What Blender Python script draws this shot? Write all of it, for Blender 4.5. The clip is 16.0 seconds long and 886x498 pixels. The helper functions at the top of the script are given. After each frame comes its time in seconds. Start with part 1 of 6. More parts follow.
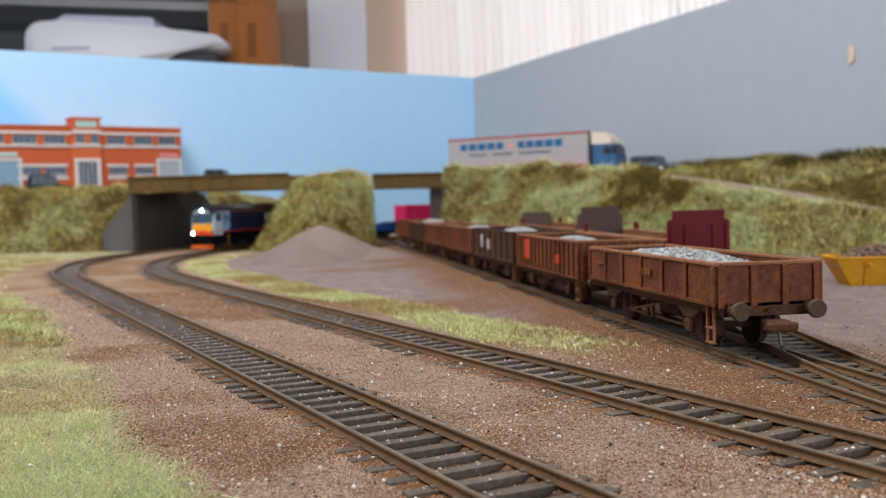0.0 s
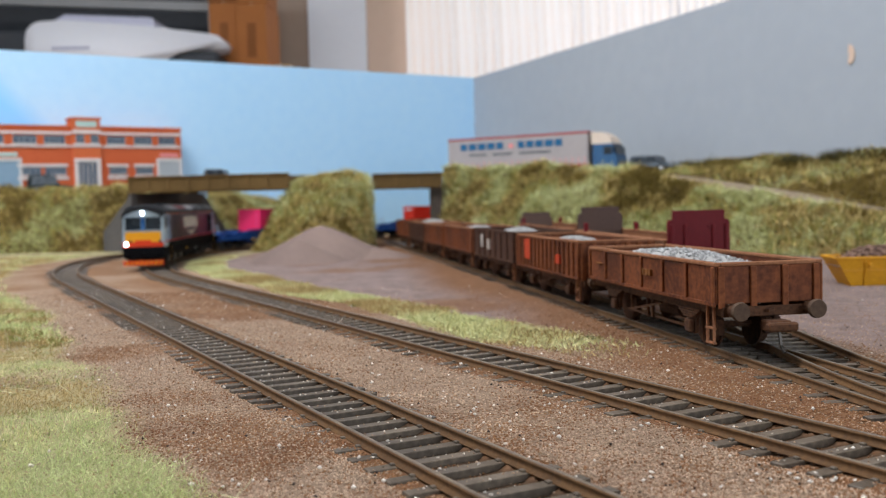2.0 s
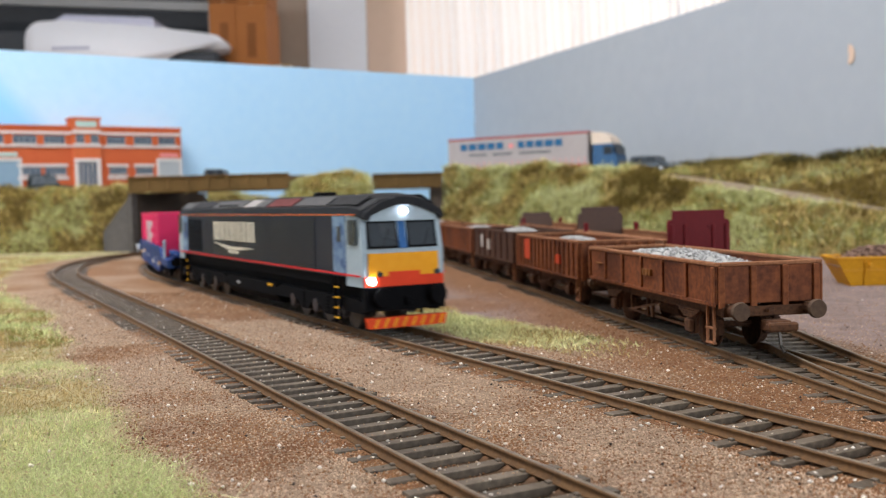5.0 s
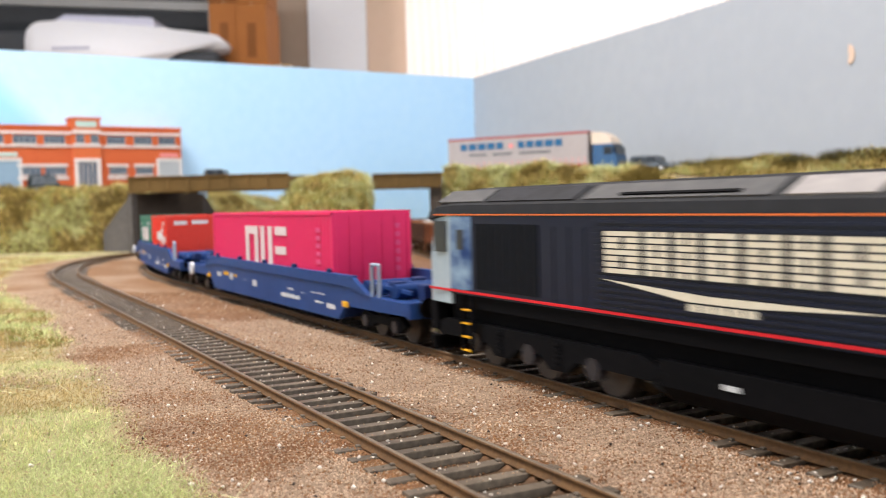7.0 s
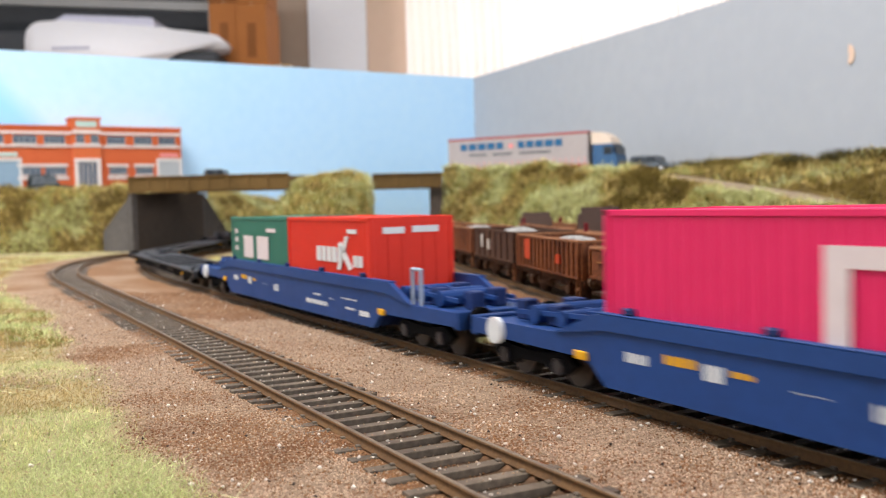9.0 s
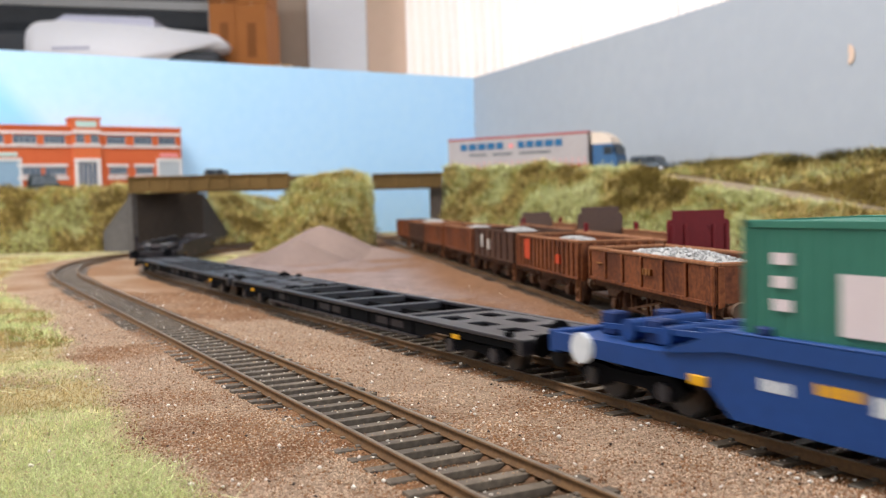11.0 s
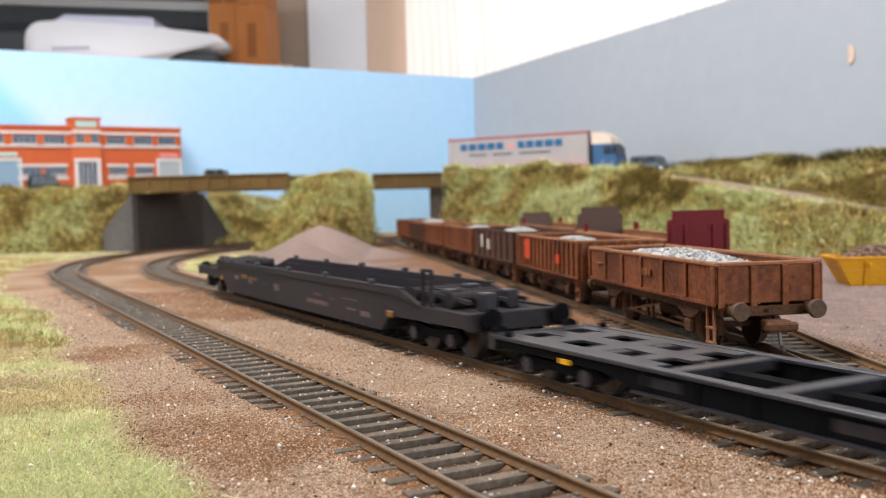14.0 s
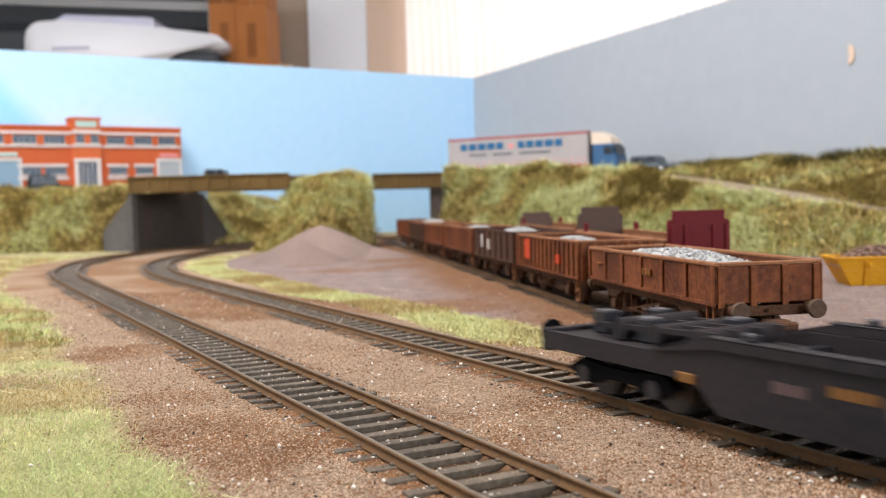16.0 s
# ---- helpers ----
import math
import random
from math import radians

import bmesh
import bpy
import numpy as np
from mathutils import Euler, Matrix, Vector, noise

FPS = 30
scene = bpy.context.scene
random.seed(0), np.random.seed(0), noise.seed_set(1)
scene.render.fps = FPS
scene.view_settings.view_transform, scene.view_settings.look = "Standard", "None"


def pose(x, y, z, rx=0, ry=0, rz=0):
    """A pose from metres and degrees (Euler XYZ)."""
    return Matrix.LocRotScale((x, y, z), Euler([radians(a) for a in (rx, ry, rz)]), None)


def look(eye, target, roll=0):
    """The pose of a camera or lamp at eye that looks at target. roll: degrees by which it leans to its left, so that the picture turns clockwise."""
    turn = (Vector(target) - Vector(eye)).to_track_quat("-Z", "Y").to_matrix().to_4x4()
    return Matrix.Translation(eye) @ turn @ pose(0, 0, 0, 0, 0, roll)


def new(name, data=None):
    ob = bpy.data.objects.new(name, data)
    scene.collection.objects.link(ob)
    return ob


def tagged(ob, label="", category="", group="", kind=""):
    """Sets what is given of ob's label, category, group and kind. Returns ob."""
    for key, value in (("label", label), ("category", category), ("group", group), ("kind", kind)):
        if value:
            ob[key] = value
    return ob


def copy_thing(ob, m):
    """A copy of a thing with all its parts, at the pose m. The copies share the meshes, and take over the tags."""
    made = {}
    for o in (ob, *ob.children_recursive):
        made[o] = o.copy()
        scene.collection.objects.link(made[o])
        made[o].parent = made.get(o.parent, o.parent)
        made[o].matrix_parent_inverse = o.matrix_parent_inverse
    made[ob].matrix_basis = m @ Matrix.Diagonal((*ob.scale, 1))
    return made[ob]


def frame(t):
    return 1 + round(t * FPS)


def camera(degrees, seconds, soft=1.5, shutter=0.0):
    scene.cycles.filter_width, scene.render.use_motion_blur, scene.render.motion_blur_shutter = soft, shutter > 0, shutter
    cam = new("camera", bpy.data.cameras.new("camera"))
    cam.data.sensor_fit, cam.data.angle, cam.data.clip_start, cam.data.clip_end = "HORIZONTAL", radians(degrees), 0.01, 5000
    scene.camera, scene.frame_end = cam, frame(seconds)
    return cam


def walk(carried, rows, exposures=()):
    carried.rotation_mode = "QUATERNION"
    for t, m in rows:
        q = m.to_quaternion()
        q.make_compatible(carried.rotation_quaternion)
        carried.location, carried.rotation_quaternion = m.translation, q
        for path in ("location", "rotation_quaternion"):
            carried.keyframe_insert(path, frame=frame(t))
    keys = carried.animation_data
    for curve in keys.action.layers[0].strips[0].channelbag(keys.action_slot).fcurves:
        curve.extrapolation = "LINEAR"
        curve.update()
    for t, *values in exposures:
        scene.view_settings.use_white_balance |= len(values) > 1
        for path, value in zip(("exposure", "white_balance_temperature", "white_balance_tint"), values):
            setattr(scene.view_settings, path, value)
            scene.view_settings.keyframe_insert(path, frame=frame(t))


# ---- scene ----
# A 4 mm scale model railway on a table in a room. Plan numbers are in millimetres, z = 0 is the rail top.
MM = 0.001
EYE = Vector((0.0, 0.0, 0.0451))
cam = camera(49.98, 16.0, soft=1.0, shutter=0.6)
cam.data.dof.use_dof = True
cam.data.dof.focus_distance = 0.215
cam.data.dof.aperture_fstop = 30.0
VIEW = look(EYE, EYE + Vector((0, 1, -math.tan(0.0492))), -1.432)
walk(cam, [(0.0, VIEW), (16.0, VIEW)],
     exposures=[(0.0, -0.02, 5900, 10), (4.2, 0.04, 5900, 10), (5.6, 0.34, 6350, 12), (7.4, 0.58, 6450, 13), (8.6, 0.50, 6450, 13), (10.0, 0.40, 6250, 12), (16.0, 0.47, 6250, 12)])

# ---- light: a big window behind and to the right, an unseen side fill added at the left, a ceiling light, a blind lit from outside ----
world = bpy.data.worlds.new("room_air")
scene.world = world
world.use_nodes = True
world.node_tree.nodes["Background"].inputs[0].default_value = (0.72, 0.82, 1.0, 1)
world.node_tree.nodes["Background"].inputs[1].default_value = 0.35


def area(name, where, target, sx, sy, watts, colour):
    lamp = bpy.data.lights.new(name, "AREA")
    lamp.shape, lamp.size, lamp.size_y, lamp.energy, lamp.color = "RECTANGLE", sx, sy, watts, colour
    ob = new(name, lamp)
    ob.matrix_world = look(Vector(where), Vector(target))
    return ob


area("window_light", (1.25, -1.95, 0.62), (-0.25, 0.9, 0.1), 1.5, 1.2, 38, (0.88, 0.95, 1.0))
# Unseen fill from the left, added to lift the right-hand board.
area("side_fill_light", (-2.25, 0.2, 0.62), (0.2, 0.8, 0.0), 1.4, 1.2, 8, (0.88, 0.95, 1.0))
area("ceiling_light", (-0.72, 0.45, 1.36), (-0.72, 0.47, 0.0), 1.2, 0.35, 36, (1.0, 0.97, 0.94))
area("blind_backlight", (1.0, 3.75, 0.55), (0.6, 2.0, 0.5), 2.4, 1.4, 62, (0.95, 0.97, 1.0))


# ---- materials ----
def lin(h):
    v = [int(h[i:i + 2], 16) / 255 for i in (0, 2, 4)]
    return tuple(c / 12.92 if c <= 0.04045 else ((c + 0.055) / 1.055) ** 2.4 for c in v) + (1,)


def mat(name, base, other=None, rough=0.6, metal=0.0, big=30.0, fine=600.0, amount=0.5, bump=0.15, rand=0.0, island=0.0, coat=0.0, spec=0.22):
    """Two scales of variation (stains and grain) between two colours, with fine relief."""
    m = bpy.data.materials.new(name)
    m.use_nodes = True
    nt = m.node_tree
    n, l = nt.nodes, nt.links
    b = n["Principled BSDF"]
    co = n.new("ShaderNodeTexCoord")
    src = co.outputs["Object"]
    n1 = n.new("ShaderNodeTexNoise"); n1.inputs["Scale"].default_value = big; n1.inputs["Detail"].default_value = 5
    n2 = n.new("ShaderNodeTexNoise"); n2.inputs["Scale"].default_value = fine; n2.inputs["Detail"].default_value = 3
    l.new(src, n1.inputs["Vector"]); l.new(src, n2.inputs["Vector"])
    add = n.new("ShaderNodeMath"); add.operation = "ADD"
    l.new(n1.outputs[0], add.inputs[0]); l.new(n2.outputs[0], add.inputs[1])
    ramp = n.new("ShaderNodeMapRange")
    ramp.inputs["From Min"].default_value, ramp.inputs["From Max"].default_value = 0.78, 1.25
    ramp.inputs["To Max"].default_value = amount
    l.new(add.outputs[0], ramp.inputs[0])
    mix = n.new("ShaderNodeMix"); mix.data_type = "RGBA"
    mix.inputs["A"].default_value = lin(base)
    mix.inputs["B"].default_value = lin(other or base)
    l.new(ramp.outputs[0], mix.inputs["Factor"])
    out = mix.outputs["Result"]
    if rand or island:
        hs = n.new("ShaderNodeHueSaturation")
        if rand:
            info = n.new("ShaderNodeObjectInfo"); val = info.outputs["Random"]
        else:
            info = n.new("ShaderNodeNewGeometry"); val = info.outputs["Random Per Island"]
        mr = n.new("ShaderNodeMapRange")
        mr.inputs["To Min"].default_value, mr.inputs["To Max"].default_value = 1 - (rand or island), 1 + (rand or island)
        l.new(val, mr.inputs[0]); l.new(mr.outputs[0], hs.inputs["Value"])
        l.new(out, hs.inputs["Color"]); out = hs.outputs[0]
    l.new(out, b.inputs["Base Color"])
    rr = n.new("ShaderNodeMapRange")
    rr.inputs["To Min"].default_value, rr.inputs["To Max"].default_value = max(0.02, rough - 0.12), min(1, rough + 0.12)
    l.new(n1.outputs[0], rr.inputs[0]); l.new(rr.outputs[0], b.inputs["Roughness"])
    b.inputs["Metallic"].default_value = metal
    b.inputs["Specular IOR Level"].default_value = spec
    b.inputs["Coat Weight"].default_value = coat
    if bump:
        bp = n.new("ShaderNodeBump"); bp.inputs["Strength"].default_value = bump; bp.inputs["Distance"].default_value = 0.0006
        l.new(n2.outputs[0], bp.inputs["Height"]); l.new(bp.outputs[0], b.inputs["Normal"])
    return m


def glow(name, colour, strength):
    m = bpy.data.materials.new(name)
    m.use_nodes = True
    b = m.node_tree.nodes["Principled BSDF"]
    b.inputs["Base Color"].default_value = lin(colour)
    b.inputs["Emission Color"].default_value = lin(colour)
    b.inputs["Emission Strength"].default_value = strength
    return m


RAIL_RUST = mat("rusty_rail", "5e452e", "785836", 0.75, 0.1, 60, 900, 0.7, 0.4)
RAIL_TOP = mat("rail_head_steel", "6e6054", "96866f", 0.42, 0.4, 80, 1200, 0.6, 0.1)
SLEEPER = mat("sleeper_plastic", "4a4035", "6e6152", 0.5, 0, 90, 900, 0.8, 0.1, rand=0.18, spec=0.4)
BALLAST = mat("ballast_stone", "a08670", "c0a68c", 0.9, 0, 40, 1500, 0.8, 0.3, island=0.36)
PALE_STONE = mat("pale_stone", "d8ccbe", "f0e8dc", 0.85, 0, 60, 900, 0.6, 0.3, island=0.2)
SKY_PAINT = mat("pale_blue_paint", "aed4f2", "bcdcf4", 0.75, 0, 3, 60, 0.6, 0.05)


def painted_patch(m):
    """A bluer stretch of sky brushed on with a slanting edge."""
    n, l = m.node_tree.nodes, m.node_tree.links
    b = n["Principled BSDF"]
    old = b.inputs["Base Color"].links[0].from_socket
    co, sep, sub = n.new("ShaderNodeTexCoord"), n.new("ShaderNodeSeparateXYZ"), n.new("ShaderNodeMath")
    sub.operation = "SUBTRACT"
    l.new(co.outputs["Object"], sep.inputs[0]); l.new(sep.outputs[0], sub.inputs[0]); l.new(sep.outputs[2], sub.inputs[1])
    r = n.new("ShaderNodeMapRange"); r.inputs["From Min"].default_value, r.inputs["From Max"].default_value = 0.53, 0.57
    l.new(sub.outputs[0], r.inputs[0])
    mix = n.new("ShaderNodeMix"); mix.data_type = "RGBA"; mix.inputs["B"].default_value = lin("8cc8f6")
    l.new(r.outputs[0], mix.inputs["Factor"]); l.new(old, mix.inputs["A"]); l.new(mix.outputs["Result"], b.inputs["Base Color"])


painted_patch(SKY_PAINT)
# The side board's blue, greyed so that its shade is in the colour.
SHADED_PAINT = mat("shaded_blue_paint", "a9aeb5", "b1b6bb", 0.75, 0, 3, 50, 0.6, 0.05)
PLASTER = mat("concrete_grey", "4c4845", "605b57", 0.85, 0, 14, 300, 0.8, 0.2)
# Brownish concrete with the shade under the bridge decks painted into it.
SHADED_CONCRETE = mat("shaded_concrete", "403831", "52473e", 0.9, 0, 14, 300, 0.8, 0.2)
GIRDER = mat("rusty_girder", "55401f", "6f5630", 0.8, 0, 22, 500, 0.8, 0.3)
GIRDER_RIB = mat("rusty_girder_rib", "5e4826", "7d6138", 0.8, 0, 22, 500, 0.8, 0.3)
TARMAC = mat("grey_tarmac", "5f5d5c", "777270", 0.9, 0, 12, 900, 0.7, 0.2)
SOIL = mat("bank_soil", "4e4022", "6c5a2e", 0.95, 0, 12, 300, 0.9, 0.5)
GRASS_A = mat("green_grass", "8e8c42", "a6a258", 0.9, 0, 9, 200, 0.9, 0, island=0.3)
GRASS_B = mat("straw_grass", "c8b06a", "dec68a", 0.9, 0, 9, 200, 0.9, 0, island=0.3)
GRASS_C = mat("olive_grass", "6f5e2a", "897539", 0.9, 0, 9, 200, 0.9, 0, island=0.3)
GRASS_D = mat("bright_lime_grass", "c0c184", "d8d6a2", 0.9, 0, 9, 200, 0.9, 0, island=0.25)
HEAP = mat("pinkish_earth", "70605a", "8b776d", 0.95, 0, 16, 700, 0.8, 0.5)
NAVY = mat("navy_paint", "10162a", "161d32", 0.36, 0, 25, 500, 0.5, 0.05)
NAVY_DARK = mat("dark_grille", "0b0d13", "13161d", 0.6, 0, 25, 500, 0.5, 0.1, spec=0.1)
ROOF_DARK = mat("sooty_black_roof", "17171a", "232326", 0.6, 0, 22, 300, 0.8, 0.03)
ROOF_GREY = mat("weathered_grey_roof", "4a494a", "5c5a59", 0.6, 0, 22, 300, 0.8, 0.03)
ROOF_PALE = mat("pale_dusty_roof_panel", "8e8886", "a09a96", 0.7, 0, 22, 300, 0.8, 0.03)
SWIRL = mat("blue_silver_graphic", "86a0b6", "173a70", 0.4, 0, 70, 220, 1.0, 0)
ROOF_PANEL = mat("sooty_roof_panel", "242424", "37363a", 0.8, 0, 22, 300, 0.8, 0.04)
EXHAUST = mat("rust_red_roof_patch", "5a2c2a", "6e4040", 0.85, 0, 30, 500, 0.8, 0.2)
ORANGE_LINE = mat("orange_line", "d06a30", "b85c2c", 0.5, 0, 40, 400, 0.5, 0)
RED_LINE = mat("red_line", "d0222a", "b01a22", 0.5, 0, 40, 400, 0.5, 0)
CAB_YELLOW = mat("cab_yellow", "dd9412", "e6a424", 0.45, 0, 30, 400, 0.5, 0.05)
CAB_RED = mat("cab_red", "d23c18", "c03214", 0.5, 0, 30, 400, 0.5, 0.05)
PALE_CAB = mat("pale_silver_cab", "98a7b0", "b0bcc2", 0.45, 0, 30, 400, 0.5, 0.05)
BRIGHT_BLUE = mat("bright_blue", "2f5f98", "28507f", 0.45, 0, 30, 400, 0.5, 0.05)
LETTER = mat("cream_lettering", "d8d0bc", "c4baa4", 0.55, 0, 60, 500, 0.5, 0)
PLOUGH = mat("orange_plough", "d8481a", "c03c14", 0.55, 0, 40, 500, 0.7, 0.05)
BLACK = mat("underframe_black", "09090b", "121113", 0.8, 0, 40, 600, 0.7, 0.15, spec=0.07)
BLACK_DUSTY = mat("dusty_black", "1b1a1f", "28262c", 0.36, 0, 30, 600, 0.8, 0.05, spec=0.55)
WEATHERED = mat("weathered_black_brown", "1b191d", "302828", 0.6, 0, 24, 600, 0.9, 0.15)
WAGON_BLUE = mat("wagon_blue", "1f4079", "1a3567", 0.5, 0, 20, 400, 0.6, 0.06)
WAGON_BLUE_DARK = mat("wagon_blue_dark", "1c3060", "16264c", 0.55, 0, 20, 400, 0.6, 0.06)
PINK = mat("magenta_container", "d8285f", "cf2259", 0.5, 0, 12, 300, 0.5, 0.03)
RED_BOX = mat("red_container", "d0301f", "c42a1b", 0.5, 0, 12, 300, 0.5, 0.03)
GREEN_BOX = mat("green_container", "38705f", "2f6454", 0.5, 0, 12, 300, 0.5, 0.03)
WHITE_MARK = mat("white_marking", "cfd0d0", "b4b8bc", 0.6, 0, 60, 500, 0.4, 0)
YELLOW_MARK = mat("yellow_marking", "d8a018", "c89010", 0.6, 0, 60, 500, 0.4, 0)
CLEAR_TAB = mat("frosted_tab", "9aa6b8", "aab4c2", 0.4, 0, 60, 500, 0.4, 0)
GLASS_DARK = mat("tinted_cab_glass", "252b31", "30383e", 0.3, 0, 40, 400, 0.3, 0, spec=0.4)
STEEL = mat("dull_steel", "4a4644", "62594f", 0.5, 0.6, 60, 600, 0.7, 0.1)
HEADLAMP = glow("lit_headlamp", "f4f8ff", 28.0)
RUSTY = mat("rusty_brown_wagon", "4b2615", "7e4727", 0.7, 0, 38, 500, 0.9, 0.05)
RUSTY_DARK = mat("dark_rusty_brown_wagon", "3c261c", "573a29", 0.8, 0, 26, 600, 0.9, 0.06)
RUSTY_RIB = mat("rusty_wagon_rib", "60341c", "864e2c", 0.75, 0, 34, 600, 0.9, 0.06)
RUSTY_ORANGE = mat("orange_rust_edge", "7c5034", "98694a", 0.78, 0, 30, 700, 0.9, 0.06)
RUST_FRAME = mat("rusty_underframe", "38251a", "5c3d28", 0.85, 0, 40, 800, 0.9, 0.3)
INSIDE = mat("wagon_inside", "3c2c24", "5a4232", 0.85, 0, 30, 700, 0.9, 0.2)
ORANGE_PANEL = mat("orange_red_panel", "b5401e", "9c3418", 0.7, 0, 60, 500, 0.6, 0.05)
GRAVEL = mat("grey_gravel", "94928f", "bcbab7", 0.85, 0, 120, 1500, 0.9, 0.3, island=0.35)
MAROON = mat("maroon_steel", "660f14", "560c11", 0.6, 0, 30, 500, 0.5, 0.08)
BROWN_SHEET = mat("brown_board", "56443c", "604c42", 0.8, 0, 30, 500, 0.6, 0.1)


# ---- mesh helpers, all in millimetres ----
def box(bm, x0, x1, y0, y1, z0, z1, bevel=0.0, m=None):
    vs = [bm.verts.new((x, y, z)) for x in (x0, x1) for y in (y0, y1) for z in (z0, z1)]
    fs = [bm.faces.new([vs[i] for i in f]) for f in ((0, 1, 3, 2), (4, 6, 7, 5), (0, 4, 5, 1), (2, 3, 7, 6), (0, 2, 6, 4), (1, 5, 7, 3))]
    if bevel:
        es = list({e for f in fs for e in f.edges})
        r = bmesh.ops.bevel(bm, geom=es, offset=bevel, segments=1, affect="EDGES")
        vs = list({v for f in r["faces"] for v in f.verts})
    if m is not None:
        for v in vs:
            v.co = m @ v.co
    return vs


def cyl(bm, a, b, r, seg=10, r2=None):
    """A capped cylinder or cone from a to b."""
    a, b = Vector(a), Vector(b)
    d = (b - a).normalized()
    p = d.orthogonal().normalized()
    q = d.cross(p)
    r2 = r if r2 is None else r2
    ring = [[bm.verts.new(c + (p * math.cos(t) + q * math.sin(t)) * rr) for t in [2 * math.pi * i / seg for i in range(seg)]] for c, rr in ((a, r), (b, r2))]
    for i in range(seg):
        j = (i + 1) % seg
        bm.faces.new((ring[0][i], ring[0][j], ring[1][j], ring[1][i]))
    bm.faces.new(ring[0][::-1])
    bm.faces.new(ring[1])


def prism(bm, pts, y0, y1, axis="y"):
    """A flat outline drawn out between y0 and y1; for axis y the outline is in x and z, for x in y and z, for z in x and y."""
    def at(p, t):
        return {"y": (p[0], t, p[1]), "x": (t, p[0], p[1]), "z": (p[0], p[1], t)}[axis]
    lo = [bm.verts.new(at(p, y0)) for p in pts]
    hi = [bm.verts.new(at(p, y1)) for p in pts]
    k = len(pts)
    for i in range(k):
        j = (i + 1) % k
        bm.faces.new((lo[i], lo[j], hi[j], hi[i]))
    bm.faces.new(lo[::-1])
    bm.faces.new(hi)


def strip(bm, a, b, r):
    """A square bar from a to b."""
    cyl(bm, a, b, r, 4)


def finish(bm, name, smooth=False):
    bmesh.ops.recalc_face_normals(bm, faces=bm.faces)
    for v in bm.verts:
        v.co *= MM
    me = bpy.data.meshes.new(name)
    bm.to_mesh(me)
    bm.free()
    if smooth:
        for p in me.polygons:
            p.use_smooth = True
    return me


def part(name, bm, material, parent=None, label="", smooth=False):
    ob = new(name, finish(bm, name, smooth))
    ob.data.materials.append(material)
    if parent is not None:
        ob.parent = parent
    if label:
        ob["label"] = label
    return ob


def quick(name, material, parent, *boxes, bevel=0.0, label=""):
    bm = bmesh.new()
    for b in boxes:
        box(bm, *b, bevel=bevel)
    return part(name, bm, material, parent, label)


def stuff_mesh(name, verts, faces, material, parent=None):
    """verts in millimetres (numpy), faces as an array of corners."""
    me = bpy.data.meshes.new(name)
    v = np.asarray(verts, dtype=np.float32) * MM
    f = np.asarray(faces, dtype=np.int32)
    k = f.shape[1]
    me.vertices.add(len(v)); me.vertices.foreach_set("co", v.ravel())
    me.loops.add(f.size); me.loops.foreach_set("vertex_index", f.ravel())
    me.polygons.add(len(f)); me.polygons.foreach_set("loop_start", np.arange(len(f), dtype=np.int32) * k)
    me.update(calc_edges=True)
    me.materials.append(material)
    ob = new(name, me)
    if parent is not None:
        ob.parent = parent
    return ob


RNG = np.random.default_rng(7)


def fbm(x, y, scale, octaves=4, seed=0):
    """Smooth value noise on numpy arrays, about -1 to 1."""
    out = np.zeros_like(np.asarray(x, dtype=float)); amp = 1.0; tot = 0.0
    for o in range(octaves):
        g = np.random.default_rng(seed + o).uniform(-1, 1, (256, 256))
        fx, fy = np.asarray(x) / scale + 57.3 * o, np.asarray(y) / scale + 31.7 * o
        ix, iy = np.floor(fx).astype(int), np.floor(fy).astype(int)
        tx, ty = fx - ix, fy - iy
        tx, ty = tx * tx * (3 - 2 * tx), ty * ty * (3 - 2 * ty)
        a, b = g[ix % 256, iy % 256], g[(ix + 1) % 256, iy % 256]
        c, d = g[ix % 256, (iy + 1) % 256], g[(ix + 1) % 256, (iy + 1) % 256]
        out += amp * ((a * (1 - tx) + b * tx) * (1 - ty) + (c * (1 - tx) + d * tx) * ty)
        tot += amp; amp *= 0.5; scale *= 0.5
    return out / tot


def smoothstep(a, b, x):
    t = np.clip((x - a) / (b - a), 0, 1)
    return t * t * (3 - 2 * t)


# ---- the lines of the tracks ----
HEAD = 2.063
U = np.array([math.cos(HEAD), math.sin(HEAD)])
N = np.array([U[1], -U[0]])
C1, C2, S1, S2 = 80.93, 143.41, 670.0, 640.0
RA2, RB2, TURN = 722.8, 474.4, 0.2227
RA1, RB1 = RA2 + C2 - C1, RB2 + C2 - C1
STEPS = np.arange(-1700.0, 2900.0, 2.0)


def line_table(c, s0, ra, rb):
    """A line straight to s0, bending gently, then tighter to the right, and straight on behind the bank."""
    k = np.zeros(len(STEPS))
    k[STEPS >= s0] = 1 / ra
    k[STEPS >= s0 + ra * TURN] = 1 / rb
    k[STEPS >= s0 + ra * TURN + rb * 1.41] = 0.0
    th = HEAD - np.cumsum(k) * 2.0
    x, y = np.cumsum(np.cos(th)) * 2, np.cumsum(np.sin(th)) * 2
    i0 = int(np.argmin(np.abs(STEPS)))
    return x - x[i0] + N[0] * c, y - y[i0] + N[1] * c, th


TABLE1, TABLE2 = line_table(C1, S1, RA1, RB1), line_table(C2, S2, RA2, RB2)


def on_table(tab, s, off):
    s = np.atleast_1d(np.asarray(s, float))
    x, y, t = (np.interp(s, STEPS, v) for v in tab)
    return np.stack([x + off * np.sin(t), y - off * np.cos(t)], 1)


def outer(s, off=0.0):
    return on_table(TABLE1, s, off)


def inner(s, off=0.0):
    return on_table(TABLE2, s, off)


